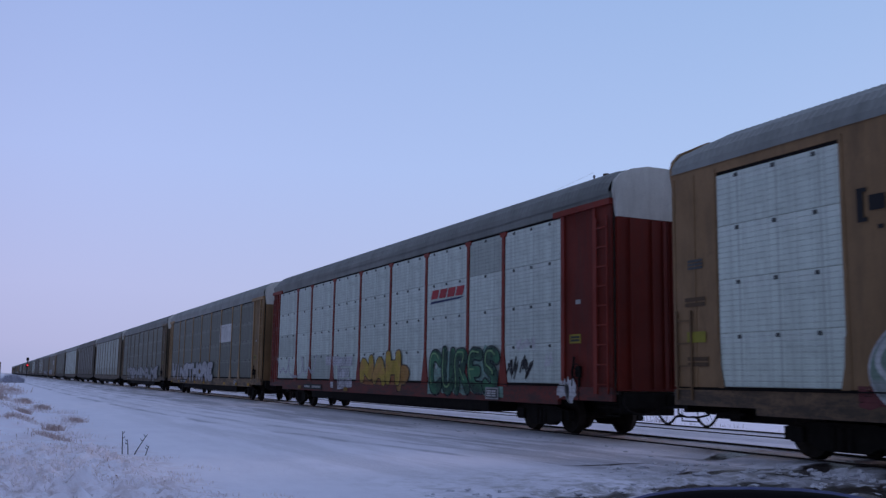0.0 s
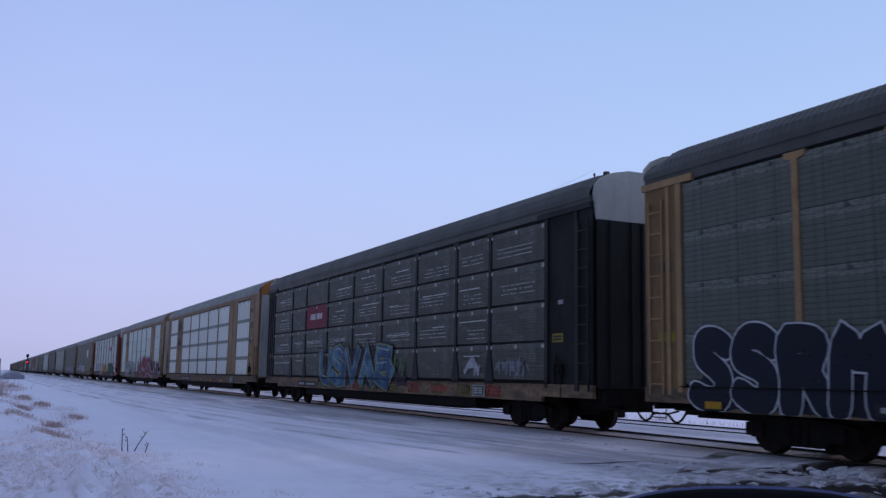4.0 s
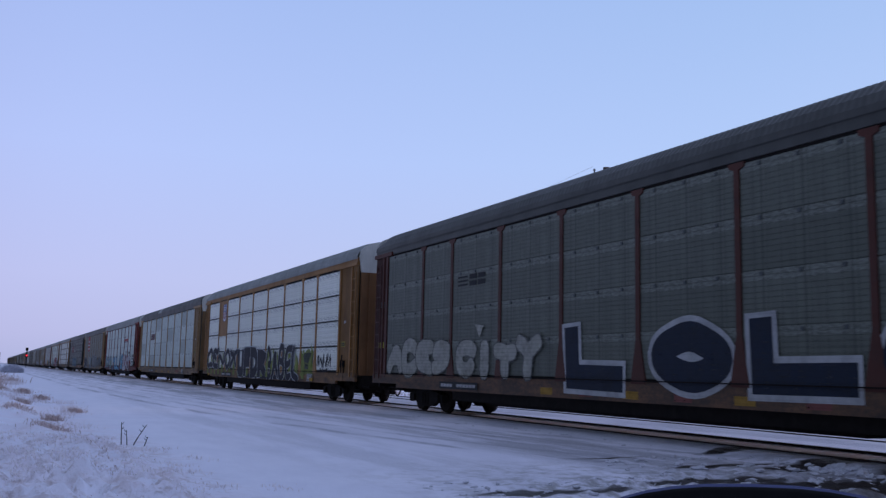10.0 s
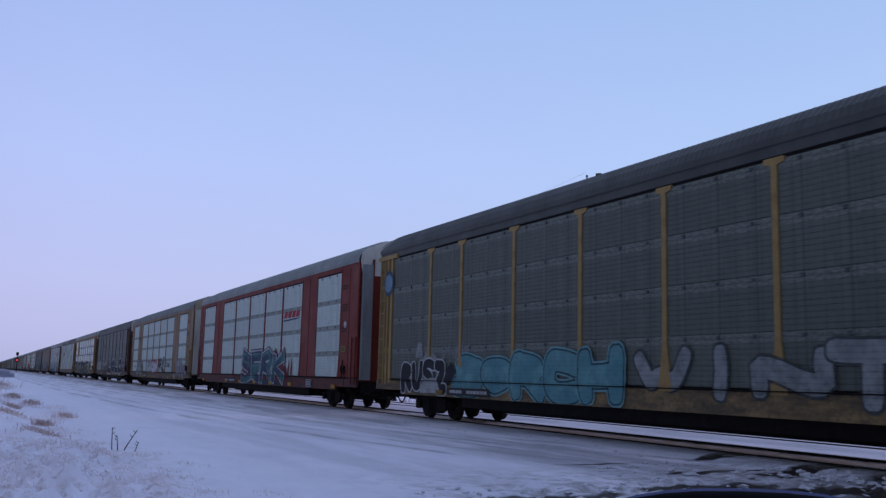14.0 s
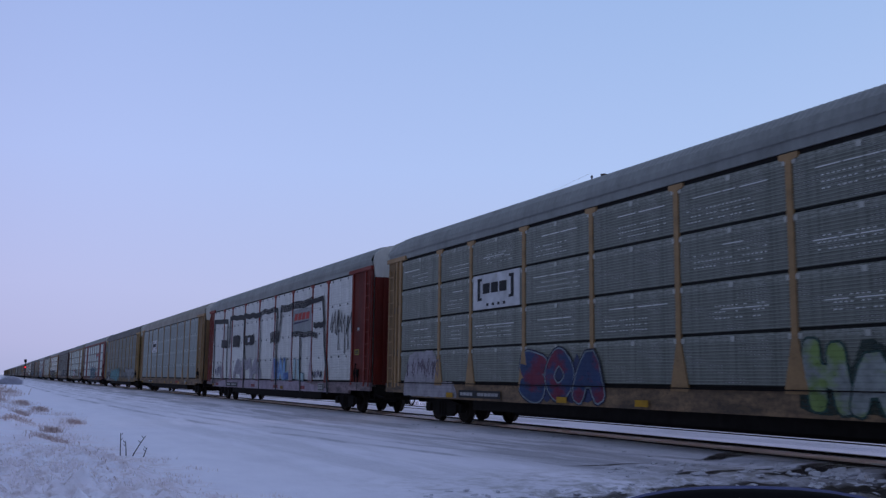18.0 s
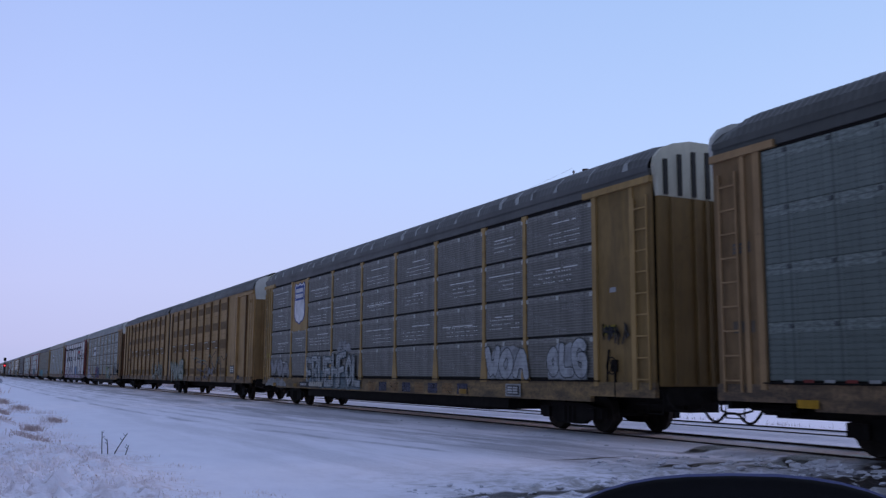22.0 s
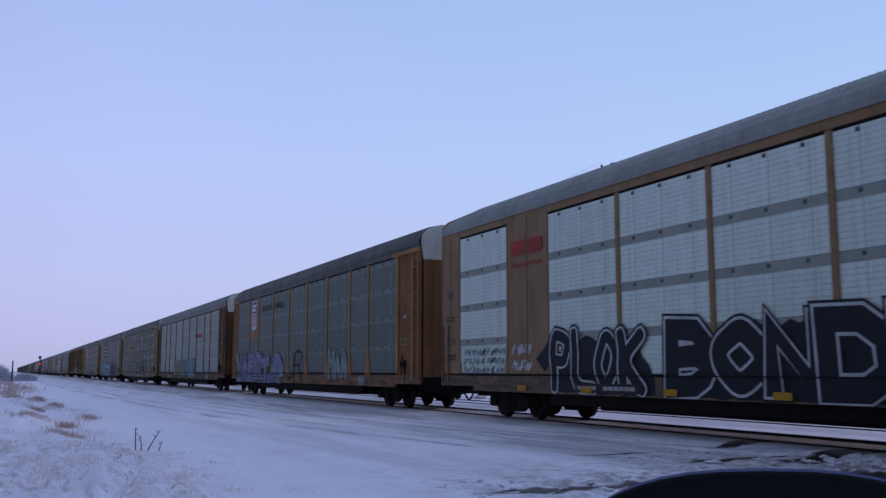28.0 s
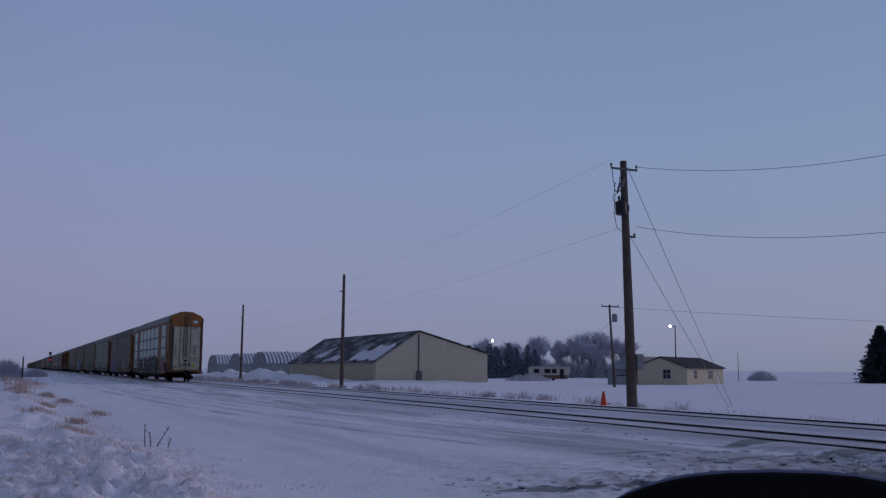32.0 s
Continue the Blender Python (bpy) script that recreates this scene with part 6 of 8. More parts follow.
        cloud(car, 6.3, 11.9, 0.7, 1.4, spray((0.2, 0.26, 0.29), 0.4), 183, 0.2, 0.05)
        piece(car, "FRUEHFOL", 6.2, 12.0, 0.72, 2.0, spray((0.40, 0.42, 0.42), 0.5), rim, 0.035, None, 0.15, False, 0.0, 184, worn((0.55, 0.6, 0.6)))
        cloud(car, 9.6, 11.0, 2.0, 2.5, spray((0.34, 0.35, 0.36), 0.6), 185, 0.6)
        for word, a, b in (("WOA", 20.5, 22.5), ("OLG", 23.3, 24.9)):
            cloud(car, a + 0.05, b - 0.05, 1.12, 1.95, spray((0.40, 0.42, 0.44), 0.3), 186, 0.12, 0.05)
            piece(car, word, a, b, 1.12, 1.98, spray((0.5, 0.52, 0.54), 0.4), spray((0.12, 0.13, 0.14), 0.45), 0.03, None, 0.2, True, 0.0, 187)
        tag(car, 25.4, 26.3, 1.85, 2.3, worn(K_), 185, 4, 0.05, 0.056)
        for k in range(8):
            rect(car, "graffiti_smear", 12.6 + 0.9 * k, 13.2 + 0.9 * k, 0.72, 1.0, spray((0.07, 0.07, 0.11) if k % 2 else (0.3, 0.18, 0.08), 0.4), 0.05)
        bars(car, "car_number", 6.7, 8.2, 0.74, 0.98, spray((0.5, 0.48, 0.42)), 1, 0.09, 6)
    elif i == 19:
        rect(car, "sign", 6.2, 8.85, 2.95, 4.95, spray((0.20, 0.03, 0.045)), 0.034)
        for k in range(3):
            bars(car, "sign_lettering", 6.4, 8.7 - 0.25 * (k > 0), 4.15 - 0.48 * k, 4.4 - 0.48 * k, spray((0.62, 0.6, 0.6)), 1, 0.038, 8)
        lime = spray((0.16, 0.24, 0.05), 0.3)
        flames(car, 3.9, 9.6, 0.75, 2.45, 9, spray((0.10, 0.28, 0.24), 0.2), 190)
        flames(car, 9.2, 16.6, 0.75, 2.55, 10, lime, 191)
        cloud(car, 3.75, 9.4, 0.62, 1.35, spray((0.10, 0.24, 0.27), 0.15), 192, 0.2, 0.054)
        piece(car, "ENEE", 3.8, 9.3, 0.66, 2.2, spray((0.16, 0.36, 0.33), 0.12, (0.05, 0.2, 0.15)), worn((0.28, 0.48, 0.48)), 0.05, spray((0.04, 0.12, 0.12)), 0.19, True, 0.0, 193, worn((0.42, 0.6, 0.6)), w=0.056, wob=0.25, jump=0.25)
        # a small sprayed tower among the letters
        flat(car, "graffiti_tower", [(6.9, 1.15), (7.85, 1.15), (7.7, 1.75), (7.8, 2.05), (7.55, 2.1), (7.37, 2.6), (7.2, 2.1), (6.95, 2.05), (7.05, 1.75)], spray((0.22, 0.36, 0.36)), 0.084)
        flat(car, "graffiti_tower_wall", [(7.05, 1.2), (7.7, 1.2), (7.65, 1.65), (7.1, 1.65)], spray((0.5, 0.5, 0.56)), 0.088)
        flat(car, "graffiti_tower_door", [(7.25, 1.2), (7.5, 1.2), (7.5, 1.45), (7.37, 1.52), (7.25, 1.45)], spray((0.04, 0.05, 0.07)), 0.092)
        cloud(car, 9.6, 15.4, 0.62, 1.25, spray((0.12, 0.26, 0.42), 0.1), 194, 0.25, 0.053)
        piece(car, "CTCR", 9.5, 15.5, 0.62, 2.22, spray((0.17, 0.34, 0.50), 0.1, (0.27, 0.45, 0.58)), spray((0.022, 0.03, 0.09), 0.1), 0.07, spray((0.14, 0.04, 0.06)), 0.19, False, -0.1, 195, worn((0.5, 0.62, 0.7)), w=0.06, jump=0.05)
        navy, wine = spray((0.025, 0.045, 0.13), 0.1, (0.02, 0.10, 0.11)), spray((0.20, 0.02, 0.05), 0.1)
        cloud(car, 15.5, 22.2, 0.62, 1.5, spray((0.018, 0.022, 0.06)), 196, 0.15, 0.05)
        cloud(car, 21.3, 22.5, 0.75, 2.2, spray((0.05, 0.10, 0.05), 0.3), 197, 0.4)
        piece(car, "AMKL", 15.5, 21.9, 0.66, 2.3, navy, wine, 0.11, spray((0.02, 0.018, 0.05)), 0.19, False, -0.04, 198, worn((0.30, 0.04, 0.08)), w=0.062, wob=0.12)
        light = spray((0.52, 0.47, 0.52), 0.1)
        for k, (u, v) in enumerate(((16.2, 1.85), (18.2, 1.9), (19.2, 1.95), (20.8, 1.9), (17.0, 1.25), (20.4, 1.4))):
            flat(car, "graffiti_light", [(u, v), (u + 0.22, v), (u + 0.3, v + (0.38 if k < 4 else 0.15)), (u + 0.08, v + (0.38 if k < 4 else 0.15))], light, 0.1)
        for k in range(22):
            rect(car, "conspicuity_patch", 1.6 + k * 0.4, 1.8 + k * 0.4, 1.1, 1.17, spray((0.3, 0.06, 0.05) if k % 2 else (0.5, 0.5, 0.5)), 0.047)
        for k in range(9):
            rect(car, "conspicuity_patch", 22.4 + k * 0.3, 22.55 + k * 0.3, 1.1, 1.17, spray((0.3, 0.06, 0.05) if k % 2 else (0.5, 0.5, 0.5)), 0.047)
        bars(car, "owner_mark", 18.9, 19.7, 0.72, 0.9, spray((0.2, 0.06, 0.06)), 1, 0.1, 3)
    elif i == 20:
        rect(car, "sign", 6.25, 8.88, 3.06, 4.0, spray((0.30, 0.22, 0.075)), 0.034)
        bars(car, "sign_lettering", 6.7, 8.5, 3.45, 3.85, bk, 1, 0.038, 3, skew=0.06)
        rect(car, "sign_underline", 6.8, 8.5, 3.22, 3.29, bk, 0.038)
        green = spray((0.022, 0.075, 0.045), 0.2, (0.05, 0.12, 0.08))
        cloud(car, 11.8, 19.0, 0.9, 2.2, spray((0.018, 0.05, 0.035), 0.3), 201, 0.4, 0.048)
        piece(car, "JOBE", 12.1, 17.7, 1.15, 2.42, green, spray((0.46, 0.49, 0.47), 0.25), 0.055, spray((0.018, 0.05, 0.035)), 0.21, True, 0.0, 202, worn((0.3, 0.36, 0.32)), jump=0.04)
        piece(car, "L", 17.4, 18.6, 0.85, 1.4, green, spray((0.46, 0.49, 0.47), 0.25), 0.05, None, 0.2, False, 0.0, 203)
        cloud(car, 12.3, 18.5, 0.76, 1.0, spray((0.36, 0.40, 0.37), 0.6), 204, 0.8, 0.05)
        bars(car, "owner_mark", 19.0, 20.2, 0.76, 0.98, spray((0.12, 0.06, 0.04)), 1, 0.05, 3)
    elif i == 21:
        brand_bar(car, 17.0, 19.6, 3.3, 3.72, (0.42, 0.06, 0.05), (0.5, 0.5, 0.52))
        piece(car, "SOCE", 8.4, 13.4, 0.9, 2.1, spray((0.28, 0.32, 0.22), 0.4), spray((0.16, 0.22, 0.2), 0.5), 0.05, None, 0.18, True, 0.0, 211)
        piece(car, "NBE", 13.6, 17.4, 0.8, 2.1, spray((0.22, 0.33, 0.44), 0.4), spray((0.14, 0.2, 0.24), 0.5), 0.05, None, 0.18, False, 0.0, 212)
    elif i == 22:
        rect(car, "sign_plate", 4.16, 6.04, 2.95, 4.97, paint(ORANGE), 0.03)
        shield(car, 5.1, 4.15, 1.25, 0.036)
        letters(car, "BUILDING", 6.85, 8.75, 4.2, 4.5, bk, w=0.034)
        letters(car, "AMERICA", 9.2, 11.0, 4.2, 4.5, bk, w=0.034)
        violet, pale = spray((0.15, 0.155, 0.27), 0.12, (0.22, 0.22, 0.36)), spray((0.36, 0.36, 0.46), 0.15)
        green = spray((0.03, 0.13, 0.05), 0.2)
        cloud(car, 1.2, 11.4, 0.7, 1.9, green, 220, 0.7, 0.047)
        cloud(car, 1.3, 10.7, 0.62, 1.15, violet, 221, 0.3, 0.052)
        piece(car, "VAERT", 1.25, 8.6, 0.66, 2.12, violet, pale, 0.035, spray((0.025, 0.025, 0.06)), 0.17, False, 0.1, 222, worn((0.42, 0.42, 0.55)), w=0.056, wob=0.3, jump=0.25)
        piece(car, "S", 9.1, 10.6, 0.66, 2.05, violet, pale, 0.035, spray((0.025, 0.025, 0.06)), 0.19, True, 0.1, 223, w=0.058)
        for k in range(6):
            u = 1.5 + 1.35 * k
            flat(car, "graffiti_spike", [(u, 1.85), (u + 0.35, 1.85), (u + 0.15, 2.28)], violet, 0.075)
        cloud(car, 10.35, 11.0, 0.95, 1.75, spray((0.5, 0.52, 0.52), 0.45), 224, 0.2, 0.054)
        piece(car, "JR", 11.7, 14.2, 0.75, 2.15, worn((0.03, 0.03, 0.03)), None, fat=0.05, seed=225)
        piece(car, "HAA", 17.8, 20.2, 0.9, 2.2, spray((0.32, 0.38, 0.37), 0.35), spray((0.22, 0.27, 0.27), 0.4), 0.05, None, 0.22, True, 0.0, 226)
        bars(car, "owner_mark", 17.8, 19.3, 0.72, 0.98, spray((0.14, 0.06, 0.04)), 1, 0.05, 4)
    elif i == 23:
        bars(car, "word_mark", 4.4, 6.05, 4.05, 4.58, spray((0.38, 0.05, 0.04)), 1, 0.05, 2)
        bars(car, "small_lettering", 4.4, 5.95, 3.82, 3.94, spray((0.38, 0.07, 0.05)), 1, 0.05, 7)
        ink, line = spray((0.016, 0.018, 0.026), 0.08), spray((0.56, 0.58, 0.60), 0.12)
        cloud(car, 6.4, 10.2, 0.69, 2.0, ink, 230, 0.15, 0.049)
        cloud(car, 10.6, 20.2, 0.69, 2.1, ink, 231, 0.1, 0.0495)
        piece(car, "PLOK", 6.3, 9.9, 0.72, 2.22, ink, line, 0.05, ink, 0.13, True, 0.0, 232, w=0.054)
        flat(car, "graffiti", [(5.6, 1.5), (6.0, 1.75), (6.25, 2.0), (6.3, 1.4), (6.0, 1.2)], ink, 0.052)
        for k, (s, a, b) in enumerate((("B", 10.6, 12.0), ("O", 11.9, 13.3), ("N", 13.2, 14.5), ("D", 14.4, 15.85), ("B", 15.8, 16.9), ("E", 16.8, 17.75), ("T", 17.65, 18.85), ("R", 18.7, 19.9))):
            piece(car, s, a, b, 0.66, 2.26, ink, line, 0.055, ink, 0.145, s == "O", 0.0, 233 + k, None, 0.055 + 0.0056 * k, wob=0.1, jump=0.05)
        tag(car, 19.9, 20.4, 1.2, 1.9, ink, 239, 2, 0.1, 0.054)
        cloud(car, 20.5, 21.9, 1.35, 2.1, spray((0.15, 0.13, 0.06), 0.6), 240, 0.3)
        cloud(car, 21.8, 26.2, 0.7, 1.75, ink, 241, 0.35, 0.05)
        pink, rim = spray((0.36, 0.12, 0.14), 0.12, (0.27, 0.08, 0.11)), spray((0.62, 0.58, 0.62), 0.1)
        for k, (u, v, r) in enumerate(((22.55, 1.75, 0.26), (23.15, 1.9, 0.25), (23.8, 2.1, 0.24), (24.25, 1.7, 0.26), (24.95, 1.4, 0.33))):
            line_pts = [(u - 0.12 * (2 - k), 0.72), (u - 0.06 * (2 - k), 1.1), (u, v - r * 0.7), (u + 0.06, v - 0.05)]
            for name, half, mat, z in (("graffiti_outline", r + 0.06, ink, 0.056), ("graffiti_outline", r + 0.035, rim, 0.0595), ("graffiti", r, pink, 0.063)):
                strokes(car, name, [line_pts], half, mat, z + 0.0062 * k)
        cloud(car, 22.2, 25.2, 0.69, 1.1, pink, 242, 0.05, 0.062)
        tag(car, 25.1, 25.7, 1.3, 1.95, worn(W_), 243, 3, 0.04, 0.056)
        for k in range(3):
            tag(car, 1.6, 4.0, 1.15 + 0.24 * k, 1.33 + 0.24 * k, worn((0.32, 0.38, 0.38)), 244 + k, 9, 0.05)
        for k in range(2):
            tag(car, 4.4, 5.4, 1.2 + 0.4 * k, 1.5 + 0.4 * k, worn(W_), 250 + k, 5, 0.04, 0.05)
        # the rear end is in full view: notices, hinges and lock bars on the pale doors
        L = LEN
        y = -(L - 0.12) - 0.1
        for x0, x1, z0, z1, c in ((-1.02, -0.74, 2.3, 3.2, (0.2, 0.2, 0.2)), (0.62, 0.9, 2.3, 3.2, (0.2, 0.2, 0.2)), (0.5, 0.95, 4.55, 4.75, (0.1, 0.1, 0.1)), (-1.0, -0.5, 1.95, 2.15, (0.25, 0.25, 0.25)), (0.5, 0.95, 1.75, 2.15, (0.25, 0.25, 0.25))):
            bm = bmesh.new()
            n = max(2, round((z1 - z0) / 0.09))
            for k in range(n):
                z = z0 + (z1 - z0) * k / n
                box(bm, x0, x1 - 0.05 * (k % 3), y - 0.003, y + 0.004, z, z + 0.045)
            part("notice_lettering", bm, spray(c), car)
        for x0, x1, z0, z1, c in ((0.55, 0.95, 5.05, 5.28, W_), (-0.95, -0.72, 1.22, 1.36, (0.5, 0.2, 0.05)), (0.55, 0.75, 1.25, 1.6, (0.6, 0.5, 0.06))):
            bm = bmesh.new()
            box(bm, x0, x1, y - 0.006, y + 0.004, z0, z1)
            part("placard", bm, spray(c), car)
        for x in (-0.5, 0.38):
            bm = bmesh.new()
            tube(bm, [(x, y - 0.05, 1.2), (x, y - 0.05, 5.6)], 0.017, 6)
            for z in (1.6, 2.6, 3.6, 4.6):
                box(bm, x - 0.045, x + 0.045, y - 0.07, y + 0.02, z - 0.04, z + 0.04)
            part("lock_bar", bm, plain("grey_bar", (0.17, 0.165, 0.16), 0.7, 0.1, 0.3), car)
        for x, z1 in ((-0.2, 5.62), (-0.06, 5.7), (0.1, 5.62)):
            bm = bmesh.new()
            box(bm, x - 0.025, x + 0.025, y - 0.045, y + 0.02, 2.1, z1)
            part("channel_rib", bm, plain("channel_grey", (0.075, 0.075, 0.08), 0.75, 0.1, 0.3), car)
        bm = bmesh.new()
        box(bm, -1.2, -0.97, y - 0.02, y + 0.05, 1.06, 4.72)
        part("edge_slab", bm, paint((0.055, 0.065, 0.085)), car)
        bm = bmesh.new()
        box(bm, -1.38, -1.2, y - 0.03, y + 0.06, 0.95, 5.3)
        part("corner_post", bm, paint((0.17, 0.075, 0.035)), car)
        bm = bmesh.new()
        box(bm, 1.2, 1.38, y - 0.03, y + 0.06, 0.95, 5.2)
        part("corner_post", bm, paint((0.12, 0.06, 0.035)), car)
        bm = bmesh.new()
        box(bm, -0.1, 0.1, y - 0.12, y, 1.75, 1.9)
        box(bm, -0.45, 0.45, y - 0.09, y, 1.45, 1.5)
        part("lock_box", bm, STEEL_DARK, car)
        bm = bmesh.new()
        box(bm, -1.4, 1.4, -L - 0.25, -L + 0.1, 0.86, 1.0)
        box(bm, 1.0, 1.45, -L - 0.3, -L - 0.05, 0.7, 0.86)
        part("end_platform", bm, paint(BROWN), car)
        for x in (-1.36, 1.36):
            bm = bmesh.new()
            box(bm, x - 0.05, x + 0.05, -L + 0.0, -L + 0.12, 0.95, 5.3)
            part("corner_post", bm, paint(BROWN), car)


def S(kind, label, frame_c, sheet_c, **more):
    return dict(kind=kind, label=label, frame=frame_c, sheet=sheet_c, **more)


BUFF = (0.45, 0.28, 0.125)
TRAIN = {
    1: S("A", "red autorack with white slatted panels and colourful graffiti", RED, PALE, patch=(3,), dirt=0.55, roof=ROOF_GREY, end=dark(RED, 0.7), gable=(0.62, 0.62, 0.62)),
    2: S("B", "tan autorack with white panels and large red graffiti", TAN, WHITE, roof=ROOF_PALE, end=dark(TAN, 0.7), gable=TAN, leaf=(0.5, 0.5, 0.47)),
    3: S("B", "tan autorack with white banded panels and an oval emblem", TAN, (0.82, 0.84, 0.85), band=GREY, roof=ROOF_PALE, end=BROWN, gable=(0.38, 0.16, 0.055), leaf=(0.38, 0.4, 0.41), dirt=0.2),
    4: S("A", "black autorack with dark panels, red sign and blue graffiti", BLACK, COAL, roof=ROOF_DARK, sill=LIGHT_TAN, end=BLACK, gable=(0.5, 0.5, 0.5), style="slot"),
    5: S("A", "tan-framed autorack with dark grey panels and a red sign", LIGHT_TAN, SLATE, roof=ROOF_DARK, gable=(0.55, 0.53, 0.5), gusset=0.14, cap=0.16),
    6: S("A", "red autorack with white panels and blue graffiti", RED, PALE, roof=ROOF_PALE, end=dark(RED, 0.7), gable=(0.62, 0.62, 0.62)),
    7: S("A", "tan autorack with streaky pale grey panels", LIGHT_TAN, PALE, roof=ROOF_DARK, gusset=0.2, patch=(3, 8), dirt=0.6, number=6.65),
    8: S("A", "ochre autorack with bright white panels and black graffiti", UMBER, (0.88, 0.9, 0.88), style="rib", roof=ROOF_PALE, skip=((1, 2), (1, 3)), end=BROWN, dirt=0.12, rail=True),
    9: S("A", "dark brown autorack with slate panels and big block graffiti", OXIDE, SLATE, roof=ROOF_DARK, sill=BROWN, end=OXIDE, gable=(0.5, 0.48, 0.48), cap=0.12),
    10: S("B", "tan autorack with grey-white panels and scribbled graffiti", TAN, PALE, band=GREY, roof=ROOF_GREY, end=(0.33, 0.28, 0.2), gable=(0.36, 0.30, 0.22), leaf=(0.5, 0.5, 0.48)),
    11: S("B", "red autorack with grey-white panels and blue graffiti", RED, PALE, band=GREY, roof=ROOF_PALE, end=dark(RED, 0.7), gable=(0.6, 0.58, 0.56), leaf=(0.24, 0.26, 0.29)),
    12: S("A", "yellow-tan autorack with dark panels and turquoise graffiti", YELLOW, SLATE, roof=ROOF_DARK, gusset=0.12, cap=0.16, gable=(0.55, 0.55, 0.52)),
    13: S("A", "tan autorack with blue-grey panels and a white sign", LIGHT_TAN, BLUEGREY, roof=(0.33, 0.31, 0.28), gusset=0.22, cap=0.12, dirt=0.6),
    14: S("A", "red autorack covered in white and black graffiti", RED, (0.76, 0.76, 0.79), roof=ROOF_PALE, sill=(0.45, 0.33, 0.36), gusset=0.2, cap=0.14, patch=(2,)),
    15: S("A", "tan-framed autorack with grey slatted panels and a white sign", LIGHT_TAN, (0.215, 0.23, 0.215), dirt=0.7, roof=ROOF_PALE, gusset=0.18, cap=0.14, style="slot", end=dark(BROWN, 0.55)),
    16: S("V", "buff articulated autorack with louvred ribbed walls, front half", BUFF, BUFF, length=20.25),
    17: S("V", "buff articulated autorack with louvred ribbed walls, rear half", BUFF, BUFF, length=21.0),
    18: S("A", "yellow-framed autorack with weathered dark panels and a shield", YELLOW, (0.17, 0.165, 0.16), dirt=0.8, roof=(0.12, 0.122, 0.13), stripes=True, gusset=0.1, cap=0.05, skip=((1, 2), (1, 3)), style="slot", gable=(0.6, 0.58, 0.5)),
    19: S("A", "tan-framed autorack with grey panels, red sign, vivid graffiti", LIGHT_TAN, (0.165, 0.195, 0.19), roof=ROOF_DARK, gusset=0.16, cap=0.16),
    20: S("A", "yellow-framed autorack with black slatted panels and green graffiti", CREAM, COAL, roof=ROOF_DARK, gusset=0.14, cap=0.14, style="slot"),
    21: S("A", "brown autorack with light grey panels and a red word mark", BROWN, GREY, roof=ROOF_GREY, gusset=0.08, cap=0.06),
    22: S("A", "orange-framed autorack with dark panels and a striped shield", ORANGE, (0.145, 0.168, 0.158), roof=ROOF_DARK, gusset=0.2, cap=0.06, skip=((1, 2), (1, 3)), end=BROWN),
    23: S("B", "tan autorack with white panels, the last car of the train", TAN, WHITE, band=GREY, roof=ROOF_PALE, end=(0.62, 0.58, 0.48), gable=(0.36, 0.15, 0.05), dirt=0.25),
}
OFFSETS = (43.26, 14.32, -14.66, -43.48, -72.25, -101.15, -129.8, -158.48, -187.18, -215.87, -245.1, -273.95, -302.4, -330.95, -359.37, -388.2, -408.92, -431.72, -460.35, -488.96, -517.0, -546.08, -574.64)
# tan greyed to carry the haze of distance on the cars ahead
HAZE_TAN = (0.24, 0.18, 0.13)
AHEAD = ((LIGHT_TAN, SLATE, ROOF_PALE), (HAZE_TAN, SLATE, ROOF_GREY), (HAZE_TAN, GREY, ROOF_GREY), (dark(HAZE_TAN, 0.5), COAL, ROOF_DARK), (HAZE_TAN, PALE, ROOF_PALE), (dark(HAZE_TAN, 0.6), SLATE, ROOF_GREY))
train = []


def build_train():
    for i, off in enumerate(OFFSETS, 1):
        spec = TRAIN[i]
        car = vent_car(spec, i == 16) if spec["kind"] == "V" else autorack(spec)
        decorate(i, car)
        train.append((car, off))
    # dusty in a label: paint greyed for the haze of distance
    names = {0: "tan-framed autorack with slate panels and white graffiti", 1: "dusty weathered autorack with slate panels", 2: "dusty tan autorack with grey panels",
             3: "dark brown autorack with coal-grey panels", 4: "dusty tan autorack with pale panels", 5: "dull brown autorack with slate panels"}
    first = {}
    for k in range(26):
        j = k % 6
        at = OFFSETS[0] + 28.7 * (k + 1)
        if j in first and k > 1:
            car = copy_thing(first[j], pose(0, 0, 0))
        else:
            f, s, r = AHEAD[j]
            car = autorack(S("A", names[j], f, s, roof=r), 2 if k < 2 else 1)
            if k == 0:
                rect(car, "sign", 17.3, 20.2, 3.1, 4.1, spray((0.62, 0.62, 0.62)), 0.034)
                piece(car, "WINSTHORE", 2.0, 16.0, 0.85, 2.1, spray((0.5, 0.5, 0.54), 0.2), spray((0.16, 0.16, 0.18), 0.2), 0.05, seed=301)
            if k == 1:
                piece(car, "TREHASNOUME", 5.0, 24.0, 0.85, 1.95, spray((0.42, 0.42, 0.45), 0.3), spray((0.13, 0.13, 0.15), 0.3), 0.05, seed=302)
            if j not in first:
                first[j] = car
        train.append((car, at))


build_train()


def train_way(t):
    s = t / 16
    return 351.62 * s - 7.532 * s * s + 1.4388 * s ** 3


# ---- beyond the line: poles, buildings, trees ----
def put(name, label, category, x, y, z=0.0, rz=0.0, group=""):
    return thing(name, label, category, group, pose(x, y, z, 0, 0, rz))


